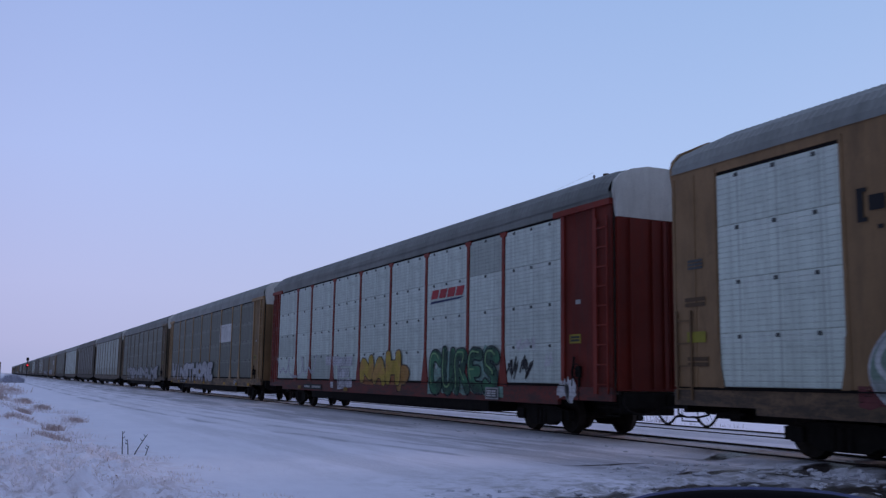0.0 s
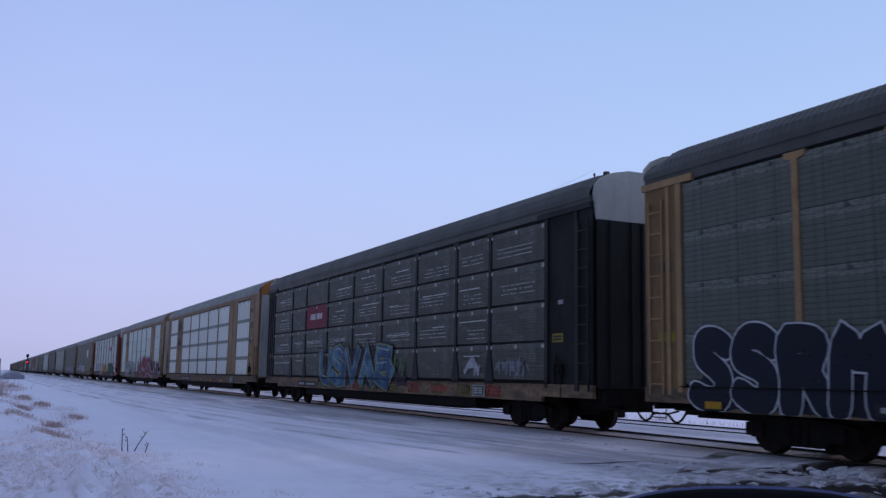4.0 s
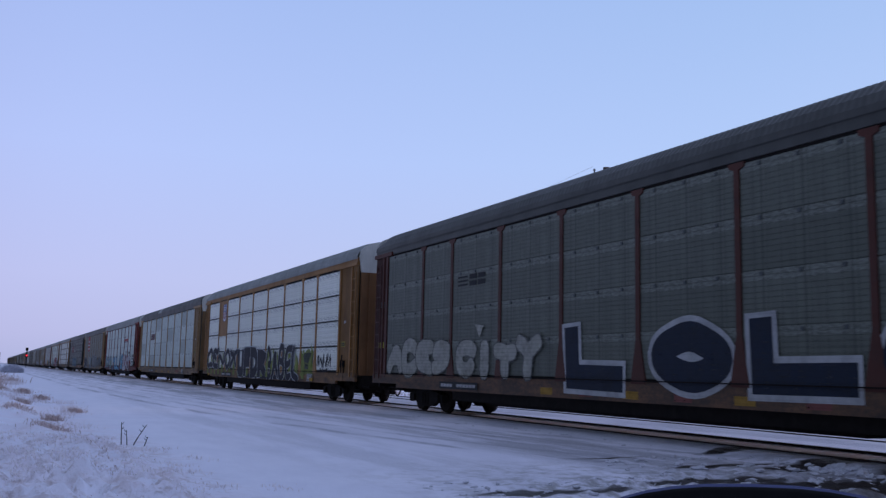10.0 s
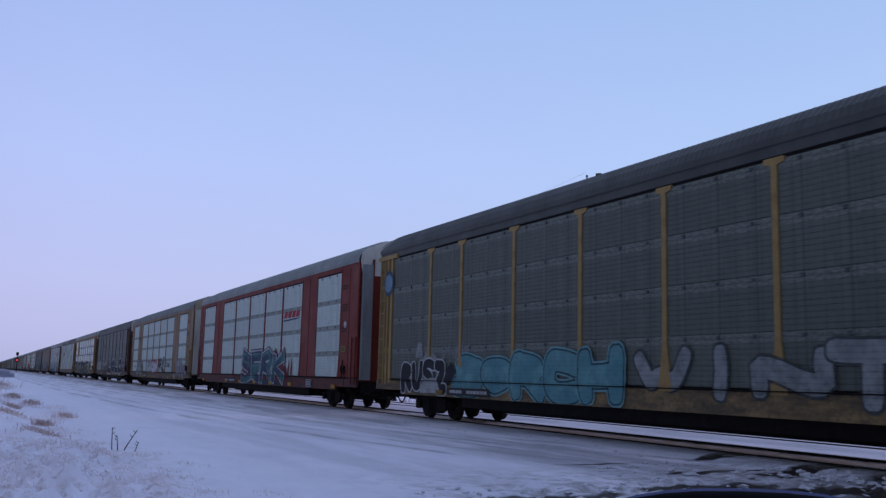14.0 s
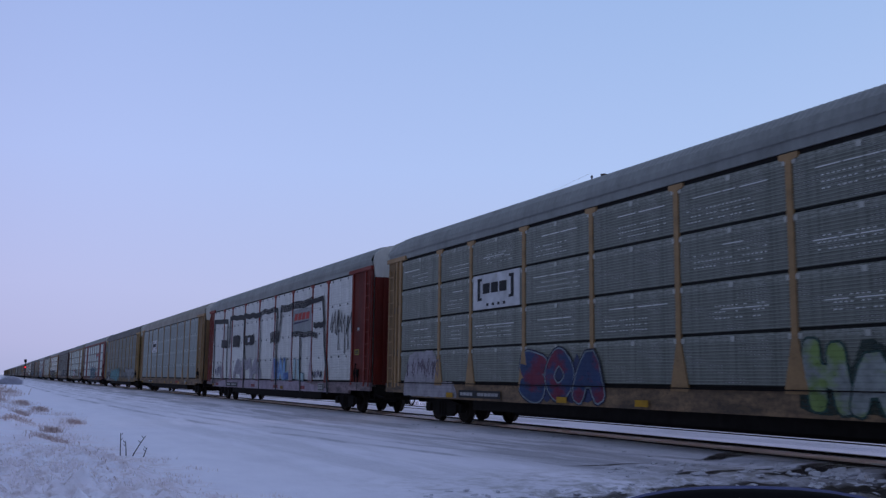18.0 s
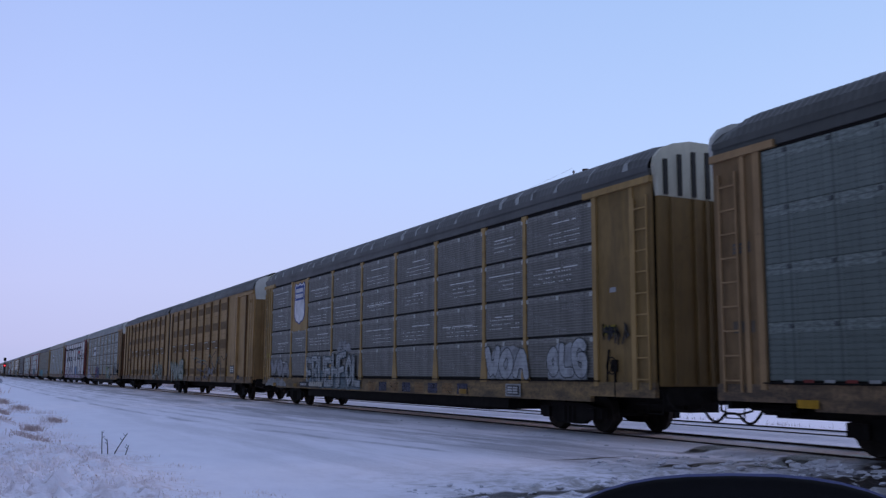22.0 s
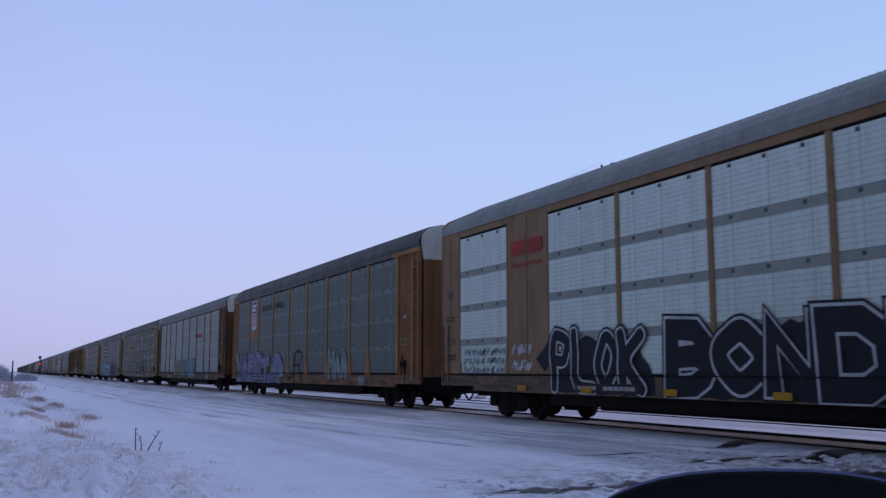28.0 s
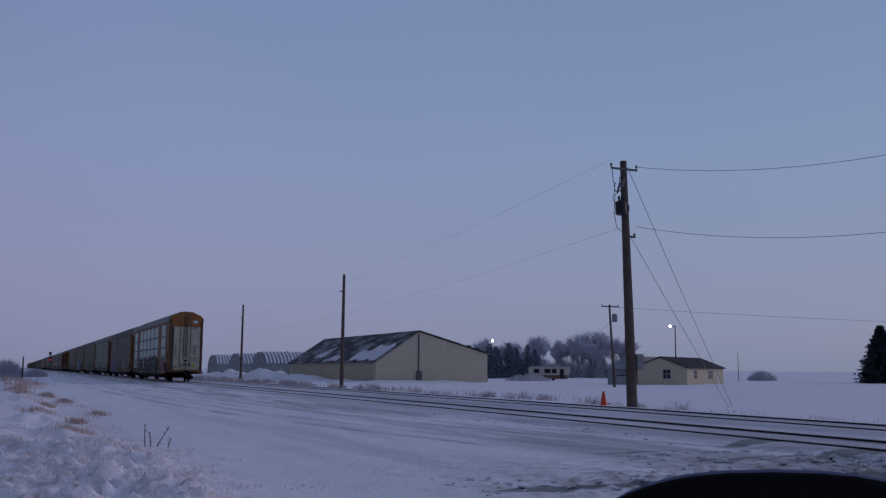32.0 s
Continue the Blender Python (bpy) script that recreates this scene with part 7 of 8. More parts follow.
def frosted_roof():
    """Dark roofing with blown frost lying along the slope."""
    def build(n):
        a = n.noise(n.coord((0.5, 0.16, 0.5)), 1.0, 6.0, 0.66)
        b = n.noise(n.coord((3.0, 1.0, 3.0)), 1.0, 4.0, 0.6)
        base = n.mix(n.ramp(a, (0.46, 0.0), (0.72, 0.75)), (0.04, 0.036, 0.045), (0.6, 0.61, 0.68))
        n.set(Base_Color=n.mix(n.math("MULTIPLY", n.ramp(b, (0.5, 0.0), (0.7, 1.0)), 0.3), base, (0.03, 0.028, 0.035)), Roughness=0.85)
    return material("frosted_roofing", build)


def drift(x, y, rx, ry, h, seed):
    """A blown bank of snow against a building."""
    n, vs = 22, []
    for j in range(n):
        for i in range(n):
            u, v = 2 * i / (n - 1) - 1, 2 * j / (n - 1) - 1
            k = max(0.0, 1 - u * u) * max(0.0, 1 - v * v)
            z = h * k ** 0.8 * (0.8 + 0.5 * noise.noise((u * 2.2 + seed, v * 3.1, seed))) - 0.15
            vs.append((x + rx * u, y + ry * v, -1.15 + z))
    me = bpy.data.meshes.new("snow_drift")
    me.from_pydata(vs, [], [(j * n + i, j * n + i + 1, (j + 1) * n + i + 1, (j + 1) * n + i) for j in range(n - 1) for i in range(n - 1)])
    me.materials.append(SNOW)
    for f in me.polygons:
        f.use_smooth = True
    d = new("snow_drift", me)
    tagged(d, "bank of wind-blown snow against the buildings", "snow", "snow drifts")


def barn():
    b = put("barn", "long beige metal barn with dark snow-patched roof", "barn", 55.3, 150, -1.75)
    wall = plain("beige_wall", (0.66, 0.57, 0.43), 0.7, 0, 0.12, 0.6)
    roofm = frosted_roof()
    L, W, ridge, he, hr, hz = 55.0, 21.2, 7.9, 4.15, 5.65, 9.35
    bm = bmesh.new()
    prism(bm, [(0, 0), (W, 0), (W, hr), (ridge, hz), (0, he)], lambda p, k: (p[0], (0, L)[k], p[1]))
    part("wall", bm, wall, b)
    for n, (a, c) in enumerate((((-0.5, he - 0.15), (ridge, hz + 0.16)), ((ridge, hz + 0.16), (W + 0.5, hr + 0.0)))):
        bm = bmesh.new()
        prism(bm, [a, c, (c[0], c[1] + 0.12), (a[0], a[1] + 0.12)], lambda p, k: (p[0], (-0.4, L + 0.4)[k], p[1]))
        part("roof", bm, roofm, b)
    rnd = random.Random(4)
    sl = (hz + 0.16 - he + 0.15) / (ridge + 0.5)

    def slab(pts):
        bm = bmesh.new()
        lo = [(-0.5 + u * (ridge + 0.5), v, he + 0.0 + u * (ridge + 0.5) * sl) for u, v in pts]
        prism(bm, lo, lambda p, k: (p[0], p[1], p[2] + (0.0, 0.1)[k]))
        part("roof_snow", bm, SNOW, b)
    for y0, y1, u0, u1 in ((0.3, 14.5, 0.05, 0.55), (22, 30, 0.06, 0.26), (34, 40, 0.2, 0.5)):
        n = 22
        low = [(u0 + rnd.uniform(-0.03, 0.05), y0 + (y1 - y0) * k / n) for k in range(n + 1)]
        top = [(u1 + 0.06 * math.sin(k * 0.7) - 0.25 * (k / n) ** 2 + rnd.uniform(-0.09, 0.05), y0 + (y1 - y0) * k / n) for k in range(n, -1, -1)]
        slab(low + top)
    bm = bmesh.new()
    tube(bm, [(ridge - 0.05, -0.12, 2.0), (ridge - 0.05, -0.12, hz - 0.4)], 0.12, 8)
    part("conduit", bm, plain("grey_metal", (0.16, 0.15, 0.15), 0.6), b)
    bm = bmesh.new()
    box(bm, ridge - 0.45, ridge + 0.45, -0.35, -0.02, 1.1, 2.6)
    part("meter_box", bm, plain("grey_metal", (0.16, 0.15, 0.15), 0.6), b)
    for k in range(34):
        bm = bmesh.new()
        box(bm, -0.03, 0.0, 1.6 * k + 0.3, 1.6 * k + 0.36, 0, he - 0.05)
        part("batten", bm, wall, b)


barn()


def hut(y, x, L):
    h = put("quonset_hut", "grey arched metal hut with snow on its ribs", "hut", x, y, -1.1, 0, "arched huts by the line")
    # sheet colour lightened to carry the haze of distance
    skin = plain("galvanised_sheet", (0.33, 0.35, 0.38), 0.6, 0.0, 0.25, 1.0)
    R, n, H = 7.0, 20, 6.1
    arc = [(R * math.cos(math.pi * k / n), H * math.sin(math.pi * k / n) ** 0.75) for k in range(n + 1)]
    bm = bmesh.new()
    prism(bm, arc, lambda p, k: ((0, 0.1)[k], p[0], p[1]))
    part("end_wall", bm, skin, h)
    bm = bmesh.new()
    rings = []
    u, k = 0.0, 0
    while u <= L:
        s = 1.0 if k % 2 else 1.02
        rings.append([bm.verts.new((u, a * s, b * s)) for a, b in arc])
        u += 0.45
        k += 1
    for a, b in zip(rings, rings[1:]):
        for i in range(n):
            bm.faces.new((a[i], b[i], b[i + 1], a[i + 1]))
    part("arched_roof", bm, skin, h)
    for k in range(int(L / 0.9)):
        bm = bmesh.new()
        u = 0.5 + k * 0.9
        sub = [(a * 1.015, b * 1.015 + 0.01) for a, b in arc[n // 2 + 1:n - 2]]
        prism(bm, sub + [(a * 1.035, b * 1.035 + 0.03) for a, b in sub[::-1]], lambda p, q: (u + (0, 0.5)[q], p[0], p[1]))
        part("roof_snow", bm, SNOW, h)
    bm = bmesh.new()
    tube(bm, [(L * 0.55, 0, H - 0.1), (L * 0.55, 0, H + 0.9)], 0.3, 8)
    part("roof_vent", bm, skin, h)


for y in (226, 254, 286):
    hut(y, 53, 26)
for k, (x, y, rx, ry, h) in enumerate(((51.5, 214, 5.5, 14, 2.6), (50, 240, 4.5, 10, 2.0), (50, 270, 4.5, 11, 1.7), (52.5, 188, 4.0, 18, 1.3), (60, 147, 14, 3.5, 0.7), (53, 160, 3, 16, 0.6))):
    drift(x, y, rx, ry, h, k + 1.3)


def pole(name, label, x, y, top, base=-0.3, r=0.15, lean=(0, 0), group=""):
    p = put(name, label, "utility pole", x, y, base, 0, group)
    bm = bmesh.new()
    n = 8
    h = top - base
    tube(bm, [(lean[0] * k / n, lean[1] * k / n, h * k / n) for k in range(n + 1)], [r * (1 - 0.38 * k / n) for k in range(n + 1)], 10)
    part("shaft", bm, WOOD_POLE, p)
    return p


def insulator(bm, x, y, z, up=0.16):
    tube(bm, [(x, y, z), (x, y, z + up * 0.4), (x, y, z + up * 0.5), (x, y, z + up)], [0.03, 0.03, 0.06, 0.035], 8)


def main_pole():
    p = pole("utility_pole", "dark wooden utility pole with cut-outs and a transformer", 21.1, 29.4, 9.25, -0.35, 0.21, (-0.12, 0.1))
    ceramic, metal = plain("grey_ceramic", (0.2, 0.2, 0.22), 0.3), plain("grey_metal", (0.16, 0.15, 0.15), 0.6)
    h = 9.55
    bm = bmesh.new()
    box(bm, -0.75, 0.45, -0.03, 0.04, h - 0.32, h - 0.25)
    part("top_bracket", bm, metal, p)
    bm = bmesh.new()
    for x in (-0.75, 0.42):
        insulator(bm, x, 0, h - 0.25)
    part("insulator", bm, ceramic, p)
    for k, (x, z) in enumerate(((-0.42, h - 0.95), (-0.2, h - 0.72))):
        bm = bmesh.new()
        box(bm, x, -0.05, -0.025, 0.025, z - 0.03, z + 0.03)
        tube(bm, [(x - 0.05, 0, z - 0.25), (x + 0.06, 0, z + 0.1)], 0.05, 8)
        tube(bm, [(x - 0.16, 0, z + 0.1), (x - 0.2, 0, z - 0.2), (x - 0.05, 0, z - 0.28)], 0.025, 6)
        part("fuse_cutout", bm, ceramic, p)
    bm = bmesh.new()
    tube(bm, [(-0.35, -0.02, h - 2.1), (-0.35, -0.02, h - 2.05), (-0.35, -0.02, h - 1.62), (-0.35, -0.02, h - 1.55)], [0.16, 0.22, 0.22, 0.14], 14)
    for x in (-0.42, -0.28):
        insulator(bm, x, 0, h - 1.58, 0.22)
    box(bm, -0.2, 0.02, -0.05, 0.05, h - 1.95, h - 1.7)
    part("transformer", bm, plain("transformer_paint", (0.05, 0.05, 0.06), 0.5), p)
    for pts in ([(-0.72, 0, h - 0.25), (-0.68, 0, h - 0.7), (-0.62, 0, h - 1.0)], [(-0.62, 0, h - 1.2), (-0.7, 0, h - 1.5), (-0.5, 0, h - 1.75), (-0.3, 0, h - 1.4)], [(-0.2, 0, h - 1.0), (-0.6, 0, h - 1.35), (-0.66, 0, h - 2.0), (-0.55, 0, h - 2.6), (-0.1, 0, h - 2.85)]):
        bm = bmesh.new()
        fine = []
        for a, b in zip(pts, pts[1:]):
            for k in range(4):
                fine.append(tuple(Vector(a).lerp(Vector(b), k / 4)))
        tube(bm, fine + [pts[-1]], 0.014, 5)
        part("jumper_wire", bm, metal, p)
    bm = bmesh.new()
    box(bm, 0.05, 0.28, -0.06, 0.06, h - 2.95, h - 2.88)
    insulator(bm, 0.26, 0, h - 2.9, 0.12)
    insulator(bm, -0.22, 0, h - 2.95, 0.12)
    part("side_bracket", bm, metal, p)
    bm = bmesh.new()
    box(bm, 0.14, 0.42, -0.2, 0.02, 1.55, 2.15)
    part("meter_box", bm, plain("pale_box", (0.3, 0.3, 0.3), 0.6), p)


main_pole()
for n, (x, y, top) in enumerate(((21.05, 64.1, 7.96), (22.1, 102.3, 8.1))):
    p = pole("utility_pole", "bare wooden pole beside the tracks", x, y, top, -0.4, 0.15, (0.05, 0), "bare poles along the line")
    bm = bmesh.new()
    box(bm, -0.28, -0.06, -0.03, 0.03, 7.1, 7.16)
    part("bracket", bm, STEEL_DARK, p)


def wire(points, sag, r=0.012, label="thin dark overhead power wire"):
    a, b = Vector(points[0]), Vector(points[1])
    bm = bmesh.new()
    n = 24
    tube(bm, [tuple(a.lerp(b, k / n) - Vector((0, 0, sag * 4 * (k / n) * (1 - k / n)))) for k in range(n + 1)], r, 4)
    tagged(part("overhead_wire", bm, plain("wire_metal", (0.3, 0.3, 0.33), 0.6)), label, "wire", "overhead wires")


for z in (9.05, 6.7):
    wire([(21.45, 29.4, z), (26.0, 8.5, z)], 1.36, 0.009)
    wire([(26.0, 8.5, z), (30.5, -12.4, z)], 1.36, 0.009)
wire([(20.3, 29.4, 9.2), (34, 178, 10.5)], 1.6, 0.004)
wire([(20.85, 29.4, 6.65), (34, 178, 8.2)], 1.6, 0.004)
wire([(21.1, 29.4, 9.0), (31.9, 36.2, -0.6)], 0.05, 0.012, "pale steel guy wire of the pole")
wire([(21.1, 29.4, 6.4), (31.5, 36.0, -0.6)], 0.05, 0.012, "pale steel guy wire of the pole")
wire([(72.5, 105, 9.6), (230, 90, 10.5)], 1.5, 0.02)
wire([(72.5, 105, 8.0), (100, 160, 5.4)], 0.8, 0.02)


def house():
    h = put("house", "low beige bungalow with dark roof and garage wing", "house", 84.2, 123.5, -1.3, 0)
    wall = plain("house_siding", (0.52, 0.46, 0.34), 0.7, 0, 0.12, 2.0)
    roofm = plain("dark_roofing", (0.032, 0.03, 0.045), 0.8, 0, 0.3, 0.7)
    # gable front faces the line; x along the front, y back
    ax = Vector((14.4, -1.5, 0)).normalized()
    back = Vector((17.6, 11.5, 0)).normalized()
    base = Vector((0.0, 0.0, 0.0))

    def at(a, b, z):
        v = base + ax * a + back * b
        return (v.x, v.y, z)
    W, D = 14.2, 20.5
    bm = bmesh.new()
    prism(bm, [(5.2, 0), (W, 0), (W, 2.95), (9.4, 4.5), (5.2, 3.15)], lambda p, k: at(p[0], (0, D)[k], p[1]))
    part("wall", bm, wall, h)
    for a, c in (((4.9, 2.95), (9.4, 4.56)), ((9.4, 4.56), (W + 0.5, 2.8))):
        bm = bmesh.new()
        prism(bm, [a, c, (c[0], c[1] + 0.14), (a[0], a[1] + 0.14)], lambda p, k: at(p[0], (-0.4, D + 0.4)[k], p[1]))
        part("roof", bm, roofm, h)
    bm = bmesh.new()
    prism(bm, [(-1.4, 0), (5.15, 0), (5.15, 2.7), (-1.4, 2.7)], lambda p, k: at(p[0], (3, 12)[k], p[1]))
    part("garage_wall", bm, plain("garage_siding", (0.24, 0.25, 0.28), 0.7, 0, 0.15, 2.0), h)
    bm = bmesh.new()
    prism(bm, [(-1.8, 2.7), (5.1, 2.7), (4.4, 4.7), (1.8, 4.7)], lambda p, k: at(p[0], (2.6 + 0.8 * (p[1] > 3), 12)[k], p[1]))
    part("garage_roof", bm, plain("frosted_shingle", (0.3, 0.32, 0.36), 0.8, 0, 0.25, 1.0), h)
    for a in (0.2, 2.6):
        bm = bmesh.new()
        prism(bm, [(a, 0.1), (a + 2.0, 0.1), (a + 2.0, 1.9), (a, 1.9)], lambda p, k: at(p[0], 3 - (0.0, 0.06)[k], p[1]))
        part("garage_door", bm, plain("garage_door_paint", (0.4, 0.4, 0.42), 0.6), h)
        for k in range(4):
            bm = bmesh.new()
            prism(bm, [(a + 0.1 + 0.47 * k, 1.5), (a + 0.45 + 0.47 * k, 1.5), (a + 0.45 + 0.47 * k, 1.8), (a + 0.1 + 0.47 * k, 1.8)], lambda p, q: at(p[0], 3 - (0.06, 0.09)[q], p[1]))
            part("door_pane", bm, plain("dark_glass", (0.03, 0.035, 0.045), 0.15), h)
    glass, trim = plain("dark_glass", (0.03, 0.035, 0.045), 0.15), plain("white_trim", (0.5, 0.5, 0.5), 0.5)

    def window(a0, a1, z0, z1, side):
        pt = (lambda p, k: at(p[0], -(0.0, 0.08)[k], p[1])) if side == "front" else (lambda p, k: at(W + (0.0, 0.08)[k], p[0], p[1]))
        pt2 = (lambda p, k: at(p[0], -(0.08, 0.11)[k], p[1])) if side == "front" else (lambda p, k: at(W + (0.08, 0.11)[k], p[0], p[1]))
        bm = bmesh.new()
        prism(bm, [(a0 - 0.12, z0 - 0.12), (a1 + 0.12, z0 - 0.12), (a1 + 0.12, z1 + 0.12), (a0 - 0.12, z1 + 0.12)], pt)
        wdw = part("window", bm, trim, h)
        m = (a0 + a1) / 2
        for b0, b1 in ((a0, m - 0.04), (m + 0.04, a1)):
            for c0, c1 in ((z0, (z0 + z1) / 2 - 0.04), ((z0 + z1) / 2 + 0.04, z1)):
                bm = bmesh.new()
                prism(bm, [(b0, c0), (b1, c0), (b1, c1), (b0, c1)], pt2)
                part("pane", bm, glass, wdw)
    window(9.9, 11.2, 1.2, 2.6, "front")
    window(3.6, 5.0, 1.2, 2.5, "side")
    window(11.5, 13.8, 1.1, 2.5, "side")
    bm = bmesh.new()
    prism(bm, [(16.6, 0.1), (18.0, 0.1), (18.0, 2.1), (16.6, 2.1)], lambda p, k: at(W + (0.0, 0.08)[k], p[0], p[1]))
    part("door", bm, trim, h)
    bm = bmesh.new()
    tube(bm, [at(1.2, 6, 4.2), at(1.2, 6, 6.0)], 0.05, 6)
    for d in (-0.9, -0.3, 0.3, 0.9):
        tube(bm, [at(1.2 + d, 5.5, 5.8), at(1.2 + d * 0.8, 6.5, 5.8)], 0.03, 5)
    tube(bm, [at(0.2, 6, 5.8), at(2.2, 6, 5.8)], 0.03, 5)
    part("aerial", bm, STEEL_DARK, h)


house()


def yard_light(x, y, top, side, lx):
    p = pole("yard_light", "wooden pole with a lit yard light", x, y, top, -1.8, 0.14, (0, 0), "yard lights")
    p["category"] = "street lamp"
    h = top + 1.8
    bm = bmesh.new()
    tube(bm, [(0, 0, h - 0.5), (lx * 0.5, 0, h - 0.3), (lx, 0, h - 0.3)], 0.05, 6)
    part("arm", bm, STEEL_DARK, p)
    bm = bmesh.new()
    tube(bm, [(lx, 0, h - 0.55), (lx, 0, h - 0.45), (lx, 0, h - 0.22), (lx, 0, h - 0.12)], [0.14, 0.22, 0.22, 0.1], 12)
    part("lit_head", bm, glow("lamp_glow", (1.0, 0.97, 0.9), 9.0), p, "glowing white lamp head")


yard_light(80.6, 158.2, 6.9, 1, 1.2)
yard_light(108, 137, 9.4, -1, -1.1)


def service_pole():
    p = pole("service_pole", "wooden pole with crossarm and a pot transformer", 72.6, 105, 9.9, -1.8, 0.2, (-0.5, 0.2))
    bm = bmesh.new()
    h = 11.5
    box(bm, -1.9, 0.9, -0.06, 0.06, h - 0.12, h + 0.04)
    for x in (-1.8, -0.5, 0.8):
        insulator(bm, x, 0, h, 0.3)
    part("crossarm", bm, WOOD_POLE, p)
    bm = bmesh.new()
    tube(bm, [(0.2, 0, h - 2.1), (0.2, 0, h - 2.0), (0.2, 0, h - 1.1), (0.2, 0, h - 1.0)], [0.3, 0.36, 0.36, 0.2], 12)
    part("transformer", bm, plain("pale_box", (0.3, 0.3, 0.3), 0.6), p)


service_pole()


def cone():
    c = put("traffic_cone", "orange plastic traffic cone in the snow", "traffic cone", 20.7, 30.7, -0.33)
    m = plain("orange_plastic", (0.75, 0.09, 0.03), 0.45, 0, 0.1)
    bm = bmesh.new()
    tube(bm, [(0, 0, 0.04), (0, 0, 0.7), (0, 0, 0.72)], [0.16, 0.045, 0.02], 16)
    part("cone_body", bm, m, c)
    bm = bmesh.new()
    box(bm, -0.21, 0.21, -0.21, 0.21, 0, 0.045)
    part("base", bm, m, c)


cone()


def twig_tree(name, label, x, y, h, spread, seed, leafy=0.0, base=-1.25, depth=5):
    """A bare winter tree: a tapered trunk, limbs that fork, and a haze of fine twigs."""
    rnd = random.Random(seed)
    t = put(name, label, "tree", x, y, base, 0, "bare trees by the yard")
    # bark paled for frost and, painted in, the haze of distance
    bark = plain("frost_haze_bark", (0.46, 0.46, 0.52), 0.9, 0, 0.3)
    bm, fine = bmesh.new(), []

    def grow(p, d, length, r, level):
        q = p + d * length
        tube(bm, [tuple(p), tuple((p + q) / 2 + Vector((rnd.uniform(-1, 1), rnd.uniform(-1, 1), 0)) * length * 0.06), tuple(q)], [r, r * 0.85, r * 0.66], 5 if level else 8, caps=False)
        if 1 <= level < depth - 1:
            for _ in range(16):
                e = (d * 0.5 + Vector((rnd.uniform(-1, 1), rnd.uniform(-1, 1), rnd.uniform(-0.2, 0.7)))).normalized()
                a = p.lerp(q, rnd.uniform(0.1, 1))
                fine.append((a, a + e * h * rnd.uniform(0.05, 0.12)))
        if level >= depth - 1:
            for _ in range(60):
                e = (d + Vector((rnd.uniform(-1, 1), rnd.uniform(-1, 1), rnd.uniform(-0.4, 0.9))) * 0.9).normalized()
                a = p.lerp(q, rnd.uniform(0.2, 1))
                fine.append((a, a + e * length * rnd.uniform(0.6, 1.3)))
            return
        for k in range(rnd.choice((3, 3, 4)) if level else 6):
            e = (d * (0.75 if level else 0.8) + Vector((rnd.uniform(-1, 1), rnd.uniform(-1, 1), rnd.uniform(-0.1, 0.75))) * spread).normalized()
            grow(q if k < 2 else p.lerp(q, rnd.uniform(0.45, 1)), e, length * rnd.uniform(0.66, 0.9) * (1.0 if level else 1.75), r * 0.62, level + 1)
    grow(Vector((0, 0, 0)), Vector((0, 0, 1)), h * 0.15, h * 0.014, 0)
    part("trunk", bm, bark, t)
    vs, fs = [], []
    for a, b in fine:
        s = Vector((rnd.uniform(-1, 1), rnd.uniform(-1, 1), rnd.uniform(-1, 1))).normalized() * 0.035
        i = len(vs)
        vs += [tuple(a - s), tuple(a + s), tuple(b)]
        fs.append((i, i + 1, i + 2))
    me = bpy.data.meshes.new("crown")
    me.from_pydata(vs, [], fs)
    # crown colour holds frost and the haze of distance together
    me.materials.append(plain("frost_haze_twig", (0.82, 0.83, 0.92), 0.9, 0, 0.2))
    tagged(part("crown", me, None, t), kind="stuff")
    return t


def spruce(x, y, h, r, seed, base=-1.25, label="dark full spruce standing in the snow", layers=26, dense=1.0, needles=(0.065, 0.08, 0.095)):
    rnd = random.Random(seed)
    t = put("spruce", label, "tree", x, y, base, 0, "spruces")
    bm = bmesh.new()
    tube(bm, [(0, 0, 0), (0, 0, h * 0.5), (0, 0, h * 0.98)], [h * 0.02, h * 0.012, 0.02], 8)
    part("trunk", bm, plain("grey_bark", (0.10, 0.09, 0.095), 0.9, 0, 0.3), t)
    vs, fs = [], []
    for k in range(layers):
        f = k / (layers - 1)
        z = h * (0.06 + 0.93 * f)
        reach = r * (1 - f) ** 0.8 * (0.85 + 0.3 * rnd.random()) + 0.12
        for j in range(int((9 + 12 * (1 - f)) * dense)):
            a = rnd.uniform(0, 2 * math.pi)
            R = reach * rnd.uniform(0.65, 1.1)
            d = Vector((math.cos(a), math.sin(a), 0))
            side = Vector((-d.y, d.x, 0))
            for s in range(7):
                g = s / 7
                p = d * R * (0.15 + 0.85 * g) + Vector((0, 0, z - 0.28 * R * g + 0.1 * R * g * g))
                for m in range(4):
                    e = (d * rnd.uniform(0.3, 1.0) + side * rnd.uniform(-1, 1) + Vector((0, 0, rnd.uniform(-0.7, 0.25)))).normalized() * rnd.uniform(0.3, 0.65) * (0.5 + h / 16)
                    wv = Vector((rnd.uniform(-1, 1), rnd.uniform(-1, 1), rnd.uniform(-1, 1))).normalized() * 0.16
                    i = len(vs)
                    vs += [tuple(p - wv), tuple(p + wv), tuple(p + e)]
                    fs.append((i, i + 1, i + 2))
    me = bpy.data.meshes.new("crown")
    me.from_pydata(vs, [], fs)
    me.materials.append(plain("spruce_needles", needles, 0.9, 0, 0.3))
    tagged(part("crown", me, None, t), kind="stuff")


